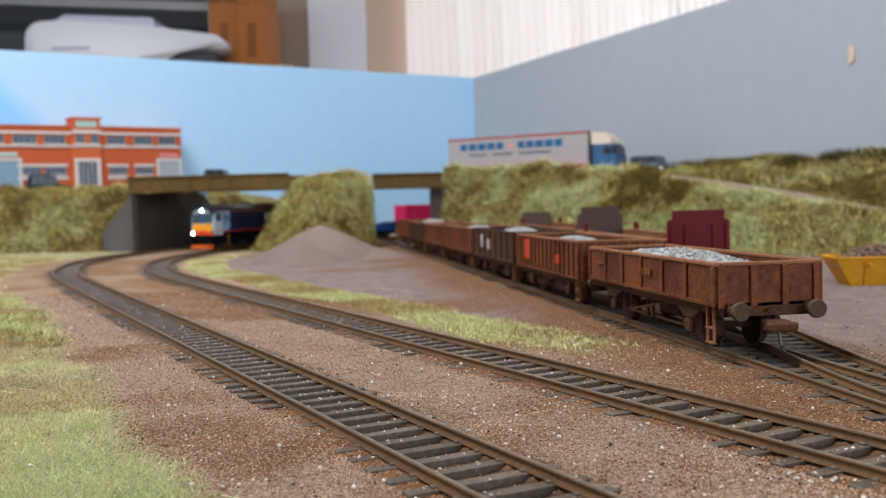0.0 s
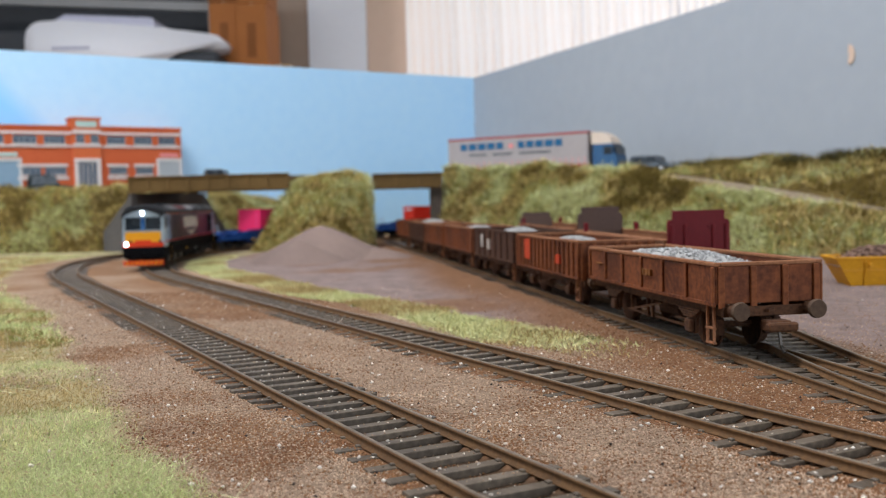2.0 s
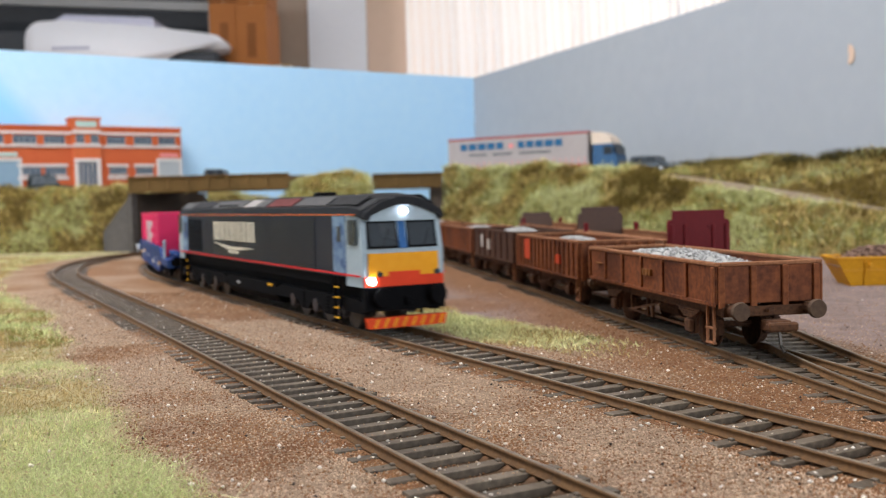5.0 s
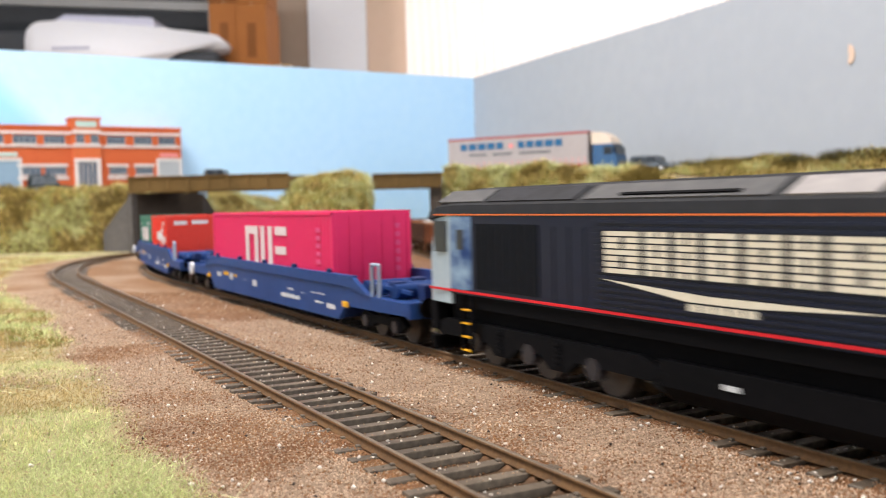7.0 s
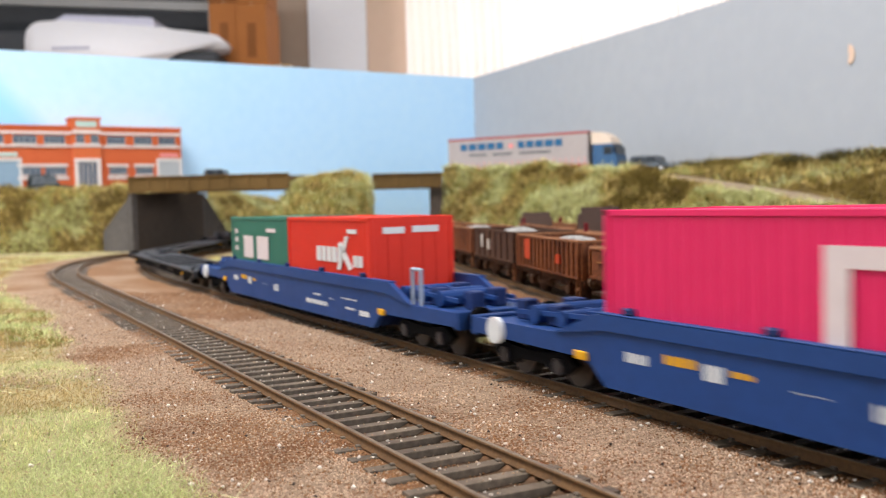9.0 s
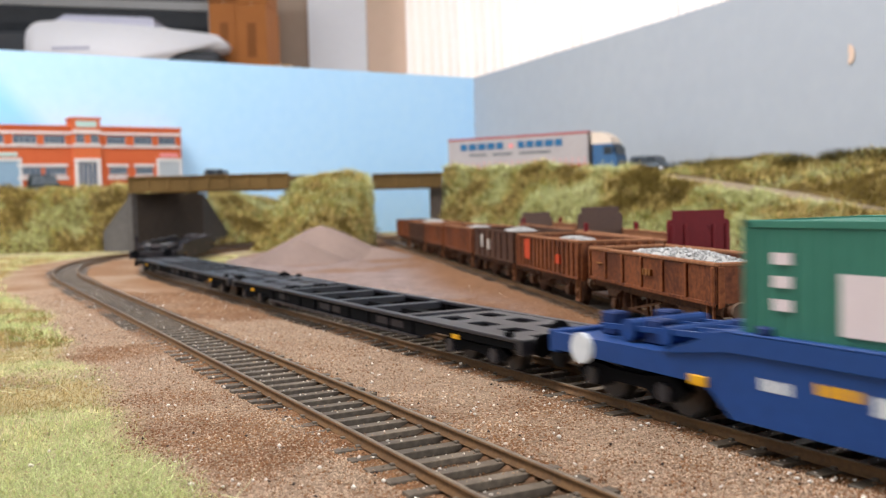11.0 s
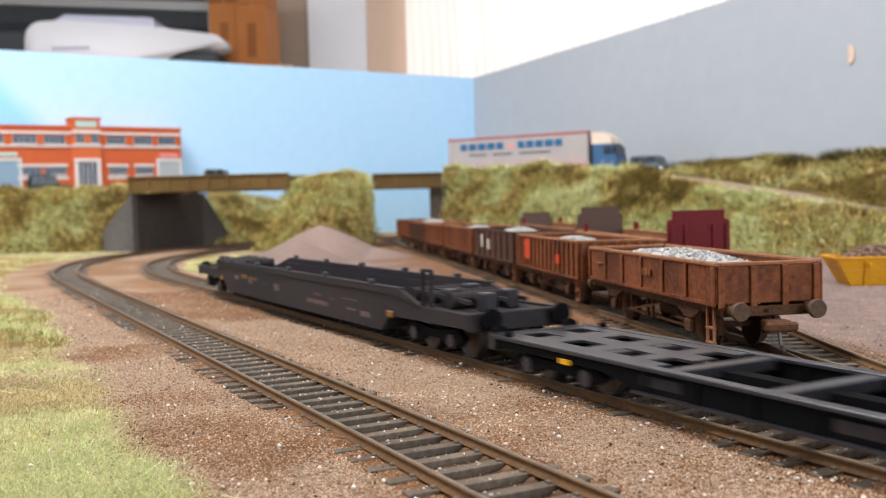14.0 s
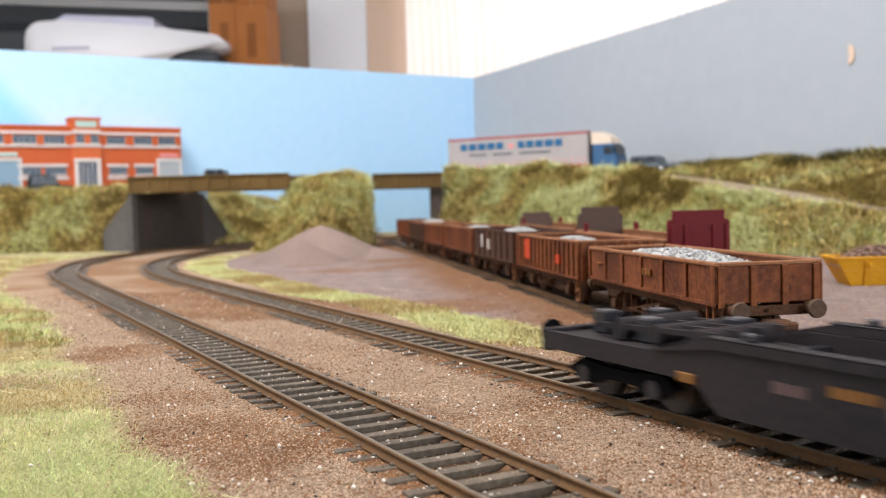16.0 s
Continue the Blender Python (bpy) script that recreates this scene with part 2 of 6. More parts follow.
def aside(x, y, c, s0, ra, rb):
    """How far plan points lie to the right of a line."""
    x, y = np.asarray(x, float), np.asarray(y, float)
    s, n = x * U[0] + y * U[1], x * N[0] + y * N[1]
    ca = N * (c + ra) + U * s0
    ang = np.arctan2((x - ca[0]) * U[0] + (y - ca[1]) * U[1], -((x - ca[0]) * N[0] + (y - ca[1]) * N[1]))
    end = HEAD - TURN
    nb = np.array([math.sin(end), -math.cos(end)])
    cb = ca - nb * ra + nb * rb
    return np.where(s < s0, n - c, np.where(ang < TURN, ra - np.hypot(x - ca[0], y - ca[1]), rb - np.hypot(x - cb[0], y - cb[1])))


SID = 1.735
SU = np.array([math.cos(SID), math.sin(SID)])
SN = np.array([SU[1], -SU[0]])
SID0 = np.array([75.7, 264.1]) + SN * 15.9


def siding(s, off=0.0):
    return SID0 + np.atleast_1d(s)[:, None] * SU + SN * off


def siding_b(s, off=0.0):
    s = np.atleast_1d(np.asarray(s, float))
    c = 6 + 36 * smoothstep(-80, 170, s) + 0.075 * np.maximum(0, s - 137)
    dc = 36 * (smoothstep(-80, 170, s + 1) - smoothstep(-80, 170, s - 1)) / 2 + 0.075 * (s > 137)
    t = SU + dc[:, None] * SN
    t = t / np.linalg.norm(t, axis=1)[:, None]
    nn = np.stack([t[:, 1], -t[:, 0]], 1)
    return SID0 + s[:, None] * SU + SN * c[:, None] + nn * off


RAIL_OUTLINE = [(-0.95, -2.1), (0.95, -2.1), (0.95, -1.85), (0.3, -1.5), (0.3, -0.7), (0.5, -0.5), (0.5, -0.05), (-0.5, -0.05), (-0.5, -0.5), (-0.3, -0.7), (-0.3, -1.5), (-0.95, -1.85)]


def sweep(line, ss, off, outline):
    rings = [line(ss, off + o) for o, _ in outline]
    k, n = len(outline), len(ss)
    v = np.zeros((n, k, 3))
    for j, (o, z) in enumerate(outline):
        v[:, j, :2] = rings[j]; v[:, j, 2] = z
    idx = np.arange(n * k).reshape(n, k)
    f = []
    for j in range(k):
        a, b = idx[:-1, j], idx[1:, j]
        c, d = idx[1:, (j + 1) % k], idx[:-1, (j + 1) % k]
        f.append(np.stack([a, b, c, d], 1))
    return v.reshape(-1, 3), np.concatenate(f)


def track(name, line, s_from, s_to, pitch, label, near=(0, 0), ends=30.0):
    top = tagged(new(name), label, "railway track", kind="structure")
    ss = np.arange(s_from, s_to, 12.0)
    for off in (-8.75, 8.75):
        v, f = sweep(line, ss, off, RAIL_OUTLINE)
        stuff_mesh("rail", v, f, RAIL_RUST, top)
        v, f = sweep(line, ss, off, [(-0.46, -0.05), (0.46, -0.05), (0.4, 0.04), (-0.4, 0.04)])
        stuff_mesh("rail_head", v, f, RAIL_TOP, top)
    bm = bmesh.new()
    box(bm, -1.5, 1.5, -ends / 2, ends / 2, -4.6, -2.05, bevel=0.1)
    one = finish(bm, "sleeper")
    one.materials.append(SLEEPER)
    bm = bmesh.new()
    for y in (-8.75, 8.75):
        for sgn in (-1, 1):
            box(bm, -0.6, 0.6, y + sgn * 1.2 - 0.45, y + sgn * 1.2 + 0.45, -2.1, -1.6, bevel=0.12)
    chair = finish(bm, "rail_chair")
    chair.materials.append(SLEEPER)
    rest_v, rest_f, k = [], [], 0
    base = np.array([c.co for c in one.vertices]) / MM
    tri = [list(p.vertices) for p in one.polygons]
    rng = random.Random(len(name))
    for s in np.arange(s_from + 3, s_to - 3, pitch):
        p = line([s])[0]
        q = line([s + 0.5])[0]
        ang = math.atan2(q[1] - p[1], q[0] - p[0]) + rng.uniform(-0.02, 0.02)
        if near[0] < s < near[1]:
            for me, nm in ((one, "sleeper"), (chair, "rail_chair")):
                ob = new(nm, me)
                ob.parent = top
                ob.matrix_basis = Matrix.Translation((p[0] * MM, p[1] * MM, 0.0)) @ Matrix.Rotation(ang, 4, "Z")
        else:
            ca, sa = math.cos(ang), math.sin(ang)
            rest_v.append(np.stack([p[0] + base[:, 0] * ca - base[:, 1] * sa, p[1] + base[:, 0] * sa + base[:, 1] * ca, base[:, 2]], 1))
            rest_f += [[i + k for i in t] for t in tri]
            k += len(base)
    if rest_v:
        me = bpy.data.meshes.new("far_sleepers")
        me.from_pydata([tuple(c * MM) for c in np.concatenate(rest_v)], [], rest_f)
        me.materials.append(SLEEPER)
        ob = tagged(new("far_sleepers", me), kind="stuff")
        ob.parent = top
    return top


# ---- ground: one sheet with its earth, ballast and dirt zones ----
def ground_material():
    m = bpy.data.materials.new("scenic_ground")
    m.use_nodes = True
    n, l = m.node_tree.nodes, m.node_tree.links
    b = n["Principled BSDF"]
    at = n.new("ShaderNodeAttribute"); at.attribute_name = "zone"
    co = n.new("ShaderNodeTexCoord")
    sep = n.new("ShaderNodeSeparateColor")
    l.new(at.outputs["Color"], sep.inputs[0])

    def pair(a, bcol, scale):
        t = n.new("ShaderNodeTexNoise"); t.inputs["Scale"].default_value = scale; t.inputs["Detail"].default_value = 6
        t.inputs["Roughness"].default_value = 0.7
        l.new(co.outputs["Object"], t.inputs["Vector"])
        r = n.new("ShaderNodeMapRange"); r.inputs["From Min"].default_value, r.inputs["From Max"].default_value = 0.32, 0.68
        l.new(t.outputs[0], r.inputs[0])
        x = n.new("ShaderNodeMix"); x.data_type = "RGBA"
        x.inputs["A"].default_value, x.inputs["B"].default_value = lin(a), lin(bcol)
        l.new(r.outputs[0], x.inputs["Factor"])
        return x.outputs["Result"]

    def over(under, top, fac):
        x = n.new("ShaderNodeMix"); x.data_type = "RGBA"
        l.new(fac, x.inputs["Factor"]); l.new(under, x.inputs["A"]); l.new(top, x.inputs["B"])
        return x.outputs["Result"]

    grit = pair("7b6552", "9f8872", 420)
    dirt = pair("6e5f5a", "8d7b75", 90)
    turf = pair("84805a", "ab9c74", 60)
    brown = pair("664529", "7f5a3c", 200)
    col = over(over(over(grit, dirt, sep.outputs[0]), turf, sep.outputs[1]), brown, sep.outputs[2])
    col = over(col, pair("2c231b", "443628", 260), at.outputs["Alpha"])
    l.new(col, b.inputs["Base Color"])
    b.inputs["Roughness"].default_value = 0.95
    b.inputs["Specular IOR Level"].default_value = 0.2
    fine = n.new("ShaderNodeTexNoise"); fine.inputs["Scale"].default_value = 900; fine.inputs["Detail"].default_value = 3
    l.new(co.outputs["Object"], fine.inputs["Vector"])
    bp = n.new("ShaderNodeBump"); bp.inputs["Strength"].default_value = 0.6; bp.inputs["Distance"].default_value = 0.0008
    l.new(fine.outputs[0], bp.inputs["Height"]); l.new(bp.outputs[0], b.inputs["Normal"])
    return m


def track_gap(x, y):
    """Distance from the nearest track's middle, by straight and bent stretches."""
    p = np.stack([np.ravel(x), np.ravel(y)], 1)
    best = np.minimum(np.abs(aside(p[:, 0], p[:, 1], C1, S1, RA1, RB1)), np.abs(aside(p[:, 0], p[:, 1], C2, S2, RA2, RB2)))
    t = (p - SID0) @ SU
    best = np.minimum(best, np.where(t > -200, np.abs((p - SID0) @ SN), 1e9))
    best = np.minimum(best, np.where(t > -200, np.abs((p - SID0) @ SN - (6 + 36 * smoothstep(-80, 170, t) + 0.075 * np.maximum(0, t - 137))), 1e9))
    return best.reshape(np.shape(x))


def zones(x, y):
    """Shares of dirt, turf and brown earth at plan points; brown also paints in shade at the near right."""
    s = x * U[0] + y * U[1]
    w1, w2 = fbm(x, y, 90, 4, 11), fbm(x, y, 40, 4, 21)
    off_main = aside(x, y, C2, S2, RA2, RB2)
    left = -aside(x, y, C1, S1, RA1, RB1)
    edge = 42 + 12 * w1 + 8 * w2
    turf_left = smoothstep(edge - 7, edge + 7, left)
    strip_mid = 40 + 8 * w1
    strip_half = 15 + 9 * w2
    turf_strip = smoothstep(strip_half + 4, strip_half - 4, np.abs(off_main - strip_mid)) * smoothstep(215, 300, s) * (off_main > 0)
    dirt = smoothstep(strip_mid - 5, strip_mid + 12, off_main) * smoothstep(230, 330, s + 30 * w1)
    turf_left = turf_left * (1 - 0.3 * smoothstep(0.12, 0.45, fbm(x, y, 26, 4, 33)) * smoothstep(150, 40, left))
    turf = np.clip(np.maximum(turf_left, turf_strip * 0.9), 0, 1)
    brown = smoothstep(17.5, 12, track_gap(x, y) + 3 * w2) * 0.9
    beside = (SID0[0] - x) * SN[0] + (SID0[1] - y) * SN[1]
    brown = np.maximum(brown, 0.9 * smoothstep(62, 22, beside + 14 * w1) * (beside > -20) * (1 - turf))
    brown = np.maximum(brown, 0.75 * smoothstep(-0.02, 0.4, w1 + 0.5 * w2) * (1 - turf))
    patch = smoothstep(-0.25, 0.25, w1 + 0.6 * w2)
    brown = np.maximum(brown, 0.8 * smoothstep(-50, -18, off_main + 12 * w2) * (off_main < 0) * patch)
    # Stained brown earth at the near right, also darkening it for shade.
    brown = np.maximum(brown, 0.85 * smoothstep(330, 190, s + 60 * w1) * (off_main > 6) * (0.45 + 0.55 * patch))
    yard = smoothstep(18, 48, -beside + 10 * w2) * smoothstep(60, 160, s)
    dirt, brown = np.maximum(dirt, yard), brown * (1 - 0.85 * yard)
    return dirt, turf, brown


def ground_height(x, y):
    g = track_gap(x, y)
    far = smoothstep(16, 36, g)
    shoulder = smoothstep(17.5, 14.0, g) * smoothstep(7.8, 9.4, g) * np.clip(0.12 + 1.6 * fbm(x, y, 34, 4, 8), 0.0, 1.1)
    h = -2.2 - 1.3 * smoothstep(8.2, 6.8, g) - shoulder + 0.5 * fbm(x, y, 12, 3, 3) + far * (1.2 * fbm(x, y, 70, 3, 5)) - 0.6 * far
    return h


def soil_share(x, y):
    """Dark brown soil between the rails, patchy."""
    return smoothstep(8.6, 7.2, track_gap(x, y)) * np.clip(0.8 + 0.6 * fbm(x, y, 30, 3, 41), 0.35, 1)


def build_ground():
    ys = np.concatenate([np.arange(-1700, 60, 110), np.arange(60, 420, 1.8), np.arange(420, 800, 3.5), np.arange(800, 1400, 8), np.arange(1400, 2000, 40)])
    xs = np.concatenate([np.arange(-1200, -420, 40), np.arange(-420, -160, 7), np.arange(-160, 180, 1.8), np.arange(180, 420, 5), np.arange(420, 1600, 40)])
    X, Y = np.meshgrid(xs, ys)
    Z = ground_height(X, Y)
    v = np.stack([X.ravel(), Y.ravel(), Z.ravel()], 1)
    w, h = len(xs), len(ys)
    i = np.arange(w * h).reshape(h, w)
    f = np.stack([i[:-1, :-1].ravel(), i[:-1, 1:].ravel(), i[1:, 1:].ravel(), i[1:, :-1].ravel()], 1)
    ob = stuff_mesh("ground", v, f, ground_material())
    d, t, b = zones(X.ravel(), Y.ravel())
    col = ob.data.color_attributes.new("zone", "FLOAT_COLOR", "POINT")
    col.data.foreach_set("color", np.stack([d, t, b, soil_share(X.ravel(), Y.ravel())], 1).astype(np.float32).ravel())
    ob.data.polygons.foreach_set("use_smooth", np.ones(len(f), dtype=bool))
    tagged(ob, "scenic baseboard ground of earth, ballast and dirt", "ground", kind="structure")
    return ob


build_ground()
track("track_1", outer, 40, 1500, 7.9, "empty curved model track with rusty rails and grey sleepers", (60, 900))
track("track_2", inner, -1560, 2790, 7.9, "curved model track with rusty rails beside fine ballast", (60, 900))
track("siding_1", siding, -190, 930, 7.9, "straight siding track under the rusty wagons", (-150, 400))
track("siding_2", siding_b, -60, 600, 7.9, "second siding track behind the rusty wagons", (-40, 300))


# ---- backscene boards and bridges ----
CORNER = np.array([61.0, 1684.0])
WL = np.array([-591.0, 1268.0])
WR = np.array([785.0, 0.0])
WALL_TOP = 262.0


def upright(name, a, b, z0, z1, thick, material, label, holes=()):
    """A standing board from a to b (plan), its thickness to the left of that way; holes: (from, to, z0, z1) along it."""
    a, b = np.array(a, float), np.array(b, float)
    ln = float(np.linalg.norm(b - a))
    bm = bmesh.new()
    cuts = sorted(holes)
    x = 0.0
    for h0, h1, hz0, hz1 in cuts:
        box(bm, x, h0, 0, thick, z0, z1)
        if hz0 > z0:
            box(bm, h0, h1, 0, thick, z0, hz0)
        if hz1 < z1:
            box(bm, h0, h1, 0, thick, hz1, z1)
        x = h1
    box(bm, x, ln, 0, thick, z0, z1)
    ob = part(name, bm, material)
    ob.matrix_basis = Matrix.Translation((a[0] * MM, a[1] * MM, 0)) @ Matrix.Rotation(math.atan2(b[1] - a[1], b[0] - a[0]), 4, "Z")
    return tagged(ob, label, "wall", kind="structure")


far_l = CORNER + (WL - CORNER) * 1.45
far_r = CORNER + (WR - CORNER) * 1.75
upright("backscene_wall_1", CORNER, far_l, -20, WALL_TOP, -9, SKY_PAINT, "pale sky-blue painted backscene board behind the layout")
upright("backscene_wall_2", far_r, CORNER + 0.0 * N, -20, WALL_TOP, -9, SHADED_PAINT, "blue backscene board along the layout side, coloured grey as in shade",
        holes=[(float(np.linalg.norm(far_r - CORNER)) - 390, float(np.linalg.norm(far_r - CORNER)) - 215, -20, 62)])


def bridge(name, a, b, z0, z1, width, label):
    """Girder bridge: a fascia girder on each side of a road deck, from a to b in plan (the near fascia)."""
    a, b = np.array(a, float), np.array(b, float)
    ln = float(np.linalg.norm(b - a))
    top = tagged(new(name), label, "bridge")
    top.matrix_basis = Matrix.Translation((a[0] * MM, a[1] * MM, 0)) @ Matrix.Rotation(math.atan2(b[1] - a[1], b[0] - a[0]), 4, "Z")
    for y in (0, width - 3):
        quick("girder", GIRDER, top, (0, ln, y, y + 3, z0, z1), bevel=0.3)
        k = int(ln / 21)
        for i in range(k + 1):
            x = 1.5 + i * (ln - 3) / k
            quick("stiffener", GIRDER_RIB, top, (x - 0.9, x + 0.9, y - 1.5 if y == 0 else y + 3, y if y == 0 else y + 4.5, z0 + 1.2, z1 - 1.2))
        quick("flange", GIRDER_RIB, top, (0, ln, y - 1.8, y + 4.8, z1, z1 + 1.2), (0, ln, y - 1.8, y + 4.8, z0 - 1.2, z0))
    quick("deck", TARMAC, top, (0, ln, 3.05, width - 3.05, z0 + 0.5, z0 + 4.5))
    return top


bridge("girder_bridge", (-349, 1060), (-168, 1050), 65.5, 80.5, 95, "long rusty brown plate girder bridge over the curved tracks")
bridge("girder_bridge", (-80, 1100), (1, 1104), 64, 78.6, 95, "short rusty brown plate girder bridge beside the grassy bank")


def abutment():
    top = tagged(new("bridge_abutment"), "grey concrete abutment with splayed wing walls under the bridge, its face coloured dark as in shade", "abutment")
    def slab(name, p, q, zp, zq, material):
        q, p = np.array(q), np.array(p)
        e = (q - p) / np.linalg.norm(q - p); m = np.array([-e[1], e[0]]) * 7
        bm = bmesh.new()
        lo = [bm.verts.new((x[0], x[1], -5)) for x in (p, q, q + m, p + m)]
        hi = [bm.verts.new((x[0], x[1], z)) for x, z in ((p, zp), (q, zq), (q + m, zq), (p + m, zp))]
        for i in range(4):
            j = (i + 1) % 4
            bm.faces.new((lo[i], lo[j], hi[j], hi[i]))
        bm.faces.new(hi); bm.faces.new(lo[::-1])
        part(name, bm, material, top)
    slab("abutment_face", (-352, 1085), (-305, 1215), 64, 64, SHADED_CONCRETE)
    slab("wing_wall", (-397, 1112), (-353, 1084), 20, 64, PLASTER)
    slab("wing_wall", (-304, 1216), (-290, 1290), 64, 10, PLASTER)
    return top


abutment()
pier = tagged(quick("bridge_pier", SHADED_CONCRETE, None, (-14, 1, 1108, 1185, -5, 62.5), bevel=0.6), "concrete pier under the short bridge, coloured dark as in shade", "pier")


# ---- banks, heap and verges ----
def lerp_rows(rows, t):
    rows = np.array(rows, float)
    x = np.linspace(0, 1, len(rows))
    return np.stack([np.interp(t, x, rows[:, k]) for k in range(rows.shape[1])], 1)


def bank(name, label, rows, along_n, across, rough, seed, material=SOIL):
    """A bank between lines in plan: rows is a list of (share across, points with heights)."""
    t = np.linspace(0, 1, along_n)
    a = np.linspace(0, 1, across)
    shares = [r[0] for r in rows]
    lines = [lerp_rows(r[1], t) for r in rows]
    P = np.zeros((along_n, across, 3))
    for k in range(3):
        for i in range(along_n):
            P[i, :, k] = np.interp(a, shares, [ln[i, k] for ln in lines])
    w = fbm(P[..., 0], P[..., 1] + P[..., 2] * 0.8, 34, 4, seed)
    w2 = fbm(P[..., 0] + 300, P[..., 1] + P[..., 2] * 0.8, 34, 4, seed + 9)
    live = np.minimum(smoothstep(0, 0.08, a), smoothstep(1.0, 0.97, a))[None, :]
    P[..., 2] += rough * w * live
    P[..., 1] -= rough * 0.8 * w2 * live
    i = np.arange(along_n * across).reshape(along_n, across)
    f = np.stack([i[:-1, :-1].ravel(), i[1:, :-1].ravel(), i[1:, 1:].ravel(), i[:-1, 1:].ravel()], 1)
    ob = stuff_mesh(name, P.reshape(-1, 3), f, material)
    ob.data.polygons.foreach_set("use_smooth", np.ones(len(f), dtype=bool))
    tagged(ob, label, "embankment", kind="structure")
    return P


def blades(name, label, pts, nrm, length, width, material, droop=0.5, seed=1, category="grass"):
    """Grass fibres as slim triangles at pts, leaning about their normals."""
    k = len(pts)
    rng = np.random.default_rng(seed)
    d = nrm + rng.normal(0, droop, (k, 3))
    d /= np.linalg.norm(d, axis=1)[:, None]
    L = length * rng.uniform(0.55, 1.35, k)[:, None]
    side = np.cross(d, rng.normal(0, 1, (k, 3)))
    side /= np.linalg.norm(side, axis=1)[:, None] + 1e-9
    W = width * rng.uniform(0.6, 1.3, k)[:, None]
    bend = rng.normal(0, 0.22, (k, 3)) * L
    v = np.stack([pts - side * W / 2 - d * 0.4, pts + side * W / 2 - d * 0.4, pts + d * L * 0.55 + side * W * 0.42, pts + d * L * 0.55 - side * W * 0.42, pts + d * L + bend], 1).reshape(-1, 3)
    b = np.arange(k)[:, None] * 5
    f = np.concatenate([b + np.array([[0, 1, 2]]), b + np.array([[0, 2, 3]]), b + np.array([[3, 2, 4]])])
    ob = stuff_mesh(name, v, f, material)
    tagged(ob, label, category, kind="stuff")
    return ob


def grow(P, share, count, length, width, seed, keep=None, bias=0.0):
    """Cover a bank's grid with fibres in mottled colours; share: range across."""
    rng = np.random.default_rng(seed)
    na, nc = P.shape[:2]
    u = rng.uniform(0, na - 1.001, count * 2)
    c = rng.uniform(share[0] * (nc - 1), share[1] * (nc - 1) - 0.001, count * 2)
    i, j = u.astype(int), c.astype(int)
    fu, fc = (u - i)[:, None], (c - j)[:, None]
    p = P[i, j] * (1 - fu) * (1 - fc) + P[i + 1, j] * fu * (1 - fc) + P[i, j + 1] * (1 - fu) * fc + P[i + 1, j + 1] * fu * fc
    e1, e2 = P[i + 1, j] - P[i, j], P[i, j + 1] - P[i, j]
    n = np.cross(e1, e2)
    area_ = np.linalg.norm(n, axis=1)
    ok = rng.uniform(0, np.quantile(area_, 0.95), count * 2) < area_
    if keep is not None:
        ok &= keep(p)
    p, n, area_ = p[ok][:count], n[ok][:count], area_[ok][:count]
    n = n / (area_[:, None] + 1e-9)
    n *= np.where(n[:, 2:3] < 0, -1, 1)
    n = n * 0.6 + np.array([0, -0.25, 0.55])
    patch = 1.7 * fbm(p[:, 0], p[:, 1] + 0.8 * p[:, 2], 34, 4, seed + 3) + rng.normal(0, 0.24, len(p)) + bias
    for lo, hi, m, lab in ((-9, -0.26, GRASS_C, "olive brown"), (-0.26, 0.12, GRASS_B, "straw yellow"), (0.12, 0.38, GRASS_A, "mid green"), (0.38, 9, GRASS_D, "pale lime")):
        q = (patch >= lo) & (patch < hi)
        if q.sum() > 20:
            blades("bank_grass", lab + " static grass tufts growing on the bank", p[q], n[q], length, width, m, 0.45, seed)


left_bank = bank("bank_left", "steep grassy bank below the brick building", [
    (0.0, [(-860, 1040, -5), (-640, 1100, -5), (-520, 1112, -5), (-412, 1116, -5), (-398, 1122, -5)]),
    (0.55, [(-860, 1090, 62), (-640, 1145, 69), (-520, 1155, 70), (-405, 1160, 68), (-355, 1130, 63)]),
    (0.68, [(-860, 1100, 70), (-640, 1180, 74), (-520, 1205, 74), (-402, 1185, 70), (-354, 1150, 63)]),
    (0.74, [(-860, 1104, 69), (-640, 1190, 69.5), (-520, 1215, 69.5), (-398, 1200, 69), (-352, 1172, 63)]),
    (1.0, [(-860, 1092, 69), (-640, 1231, 69.5), (-520, 1307, 69.5), (-440, 1358, 69.5), (-330, 1428, 66)])], 110, 60, 13, 31)
grow(left_bank, (0.0, 0.72), 24000, 6.0, 0.95, 41, bias=0.2)
back_bank = bank("bank_back", "low grassy bank between the far track and the backscene", [
    (0.0, [(-306, 1222, -5), (-288, 1270, -5), (-240, 1325, -5), (-180, 1390, -5), (-110, 1450, -5)]),
    (0.6, [(-320, 1300, 63), (-312, 1370, 63), (-275, 1430, 52), (-215, 1480, 32), (-130, 1540, 4)]),
    (1.0, [(-336, 1428, 66), (-316, 1441, 66), (-240, 1488, 50), (-180, 1526, 30), (-100, 1578, 2)])], 60, 36, 5, 51)
grow(back_bank, (0.0, 0.9), 9000, 6.0, 0.95, 61)
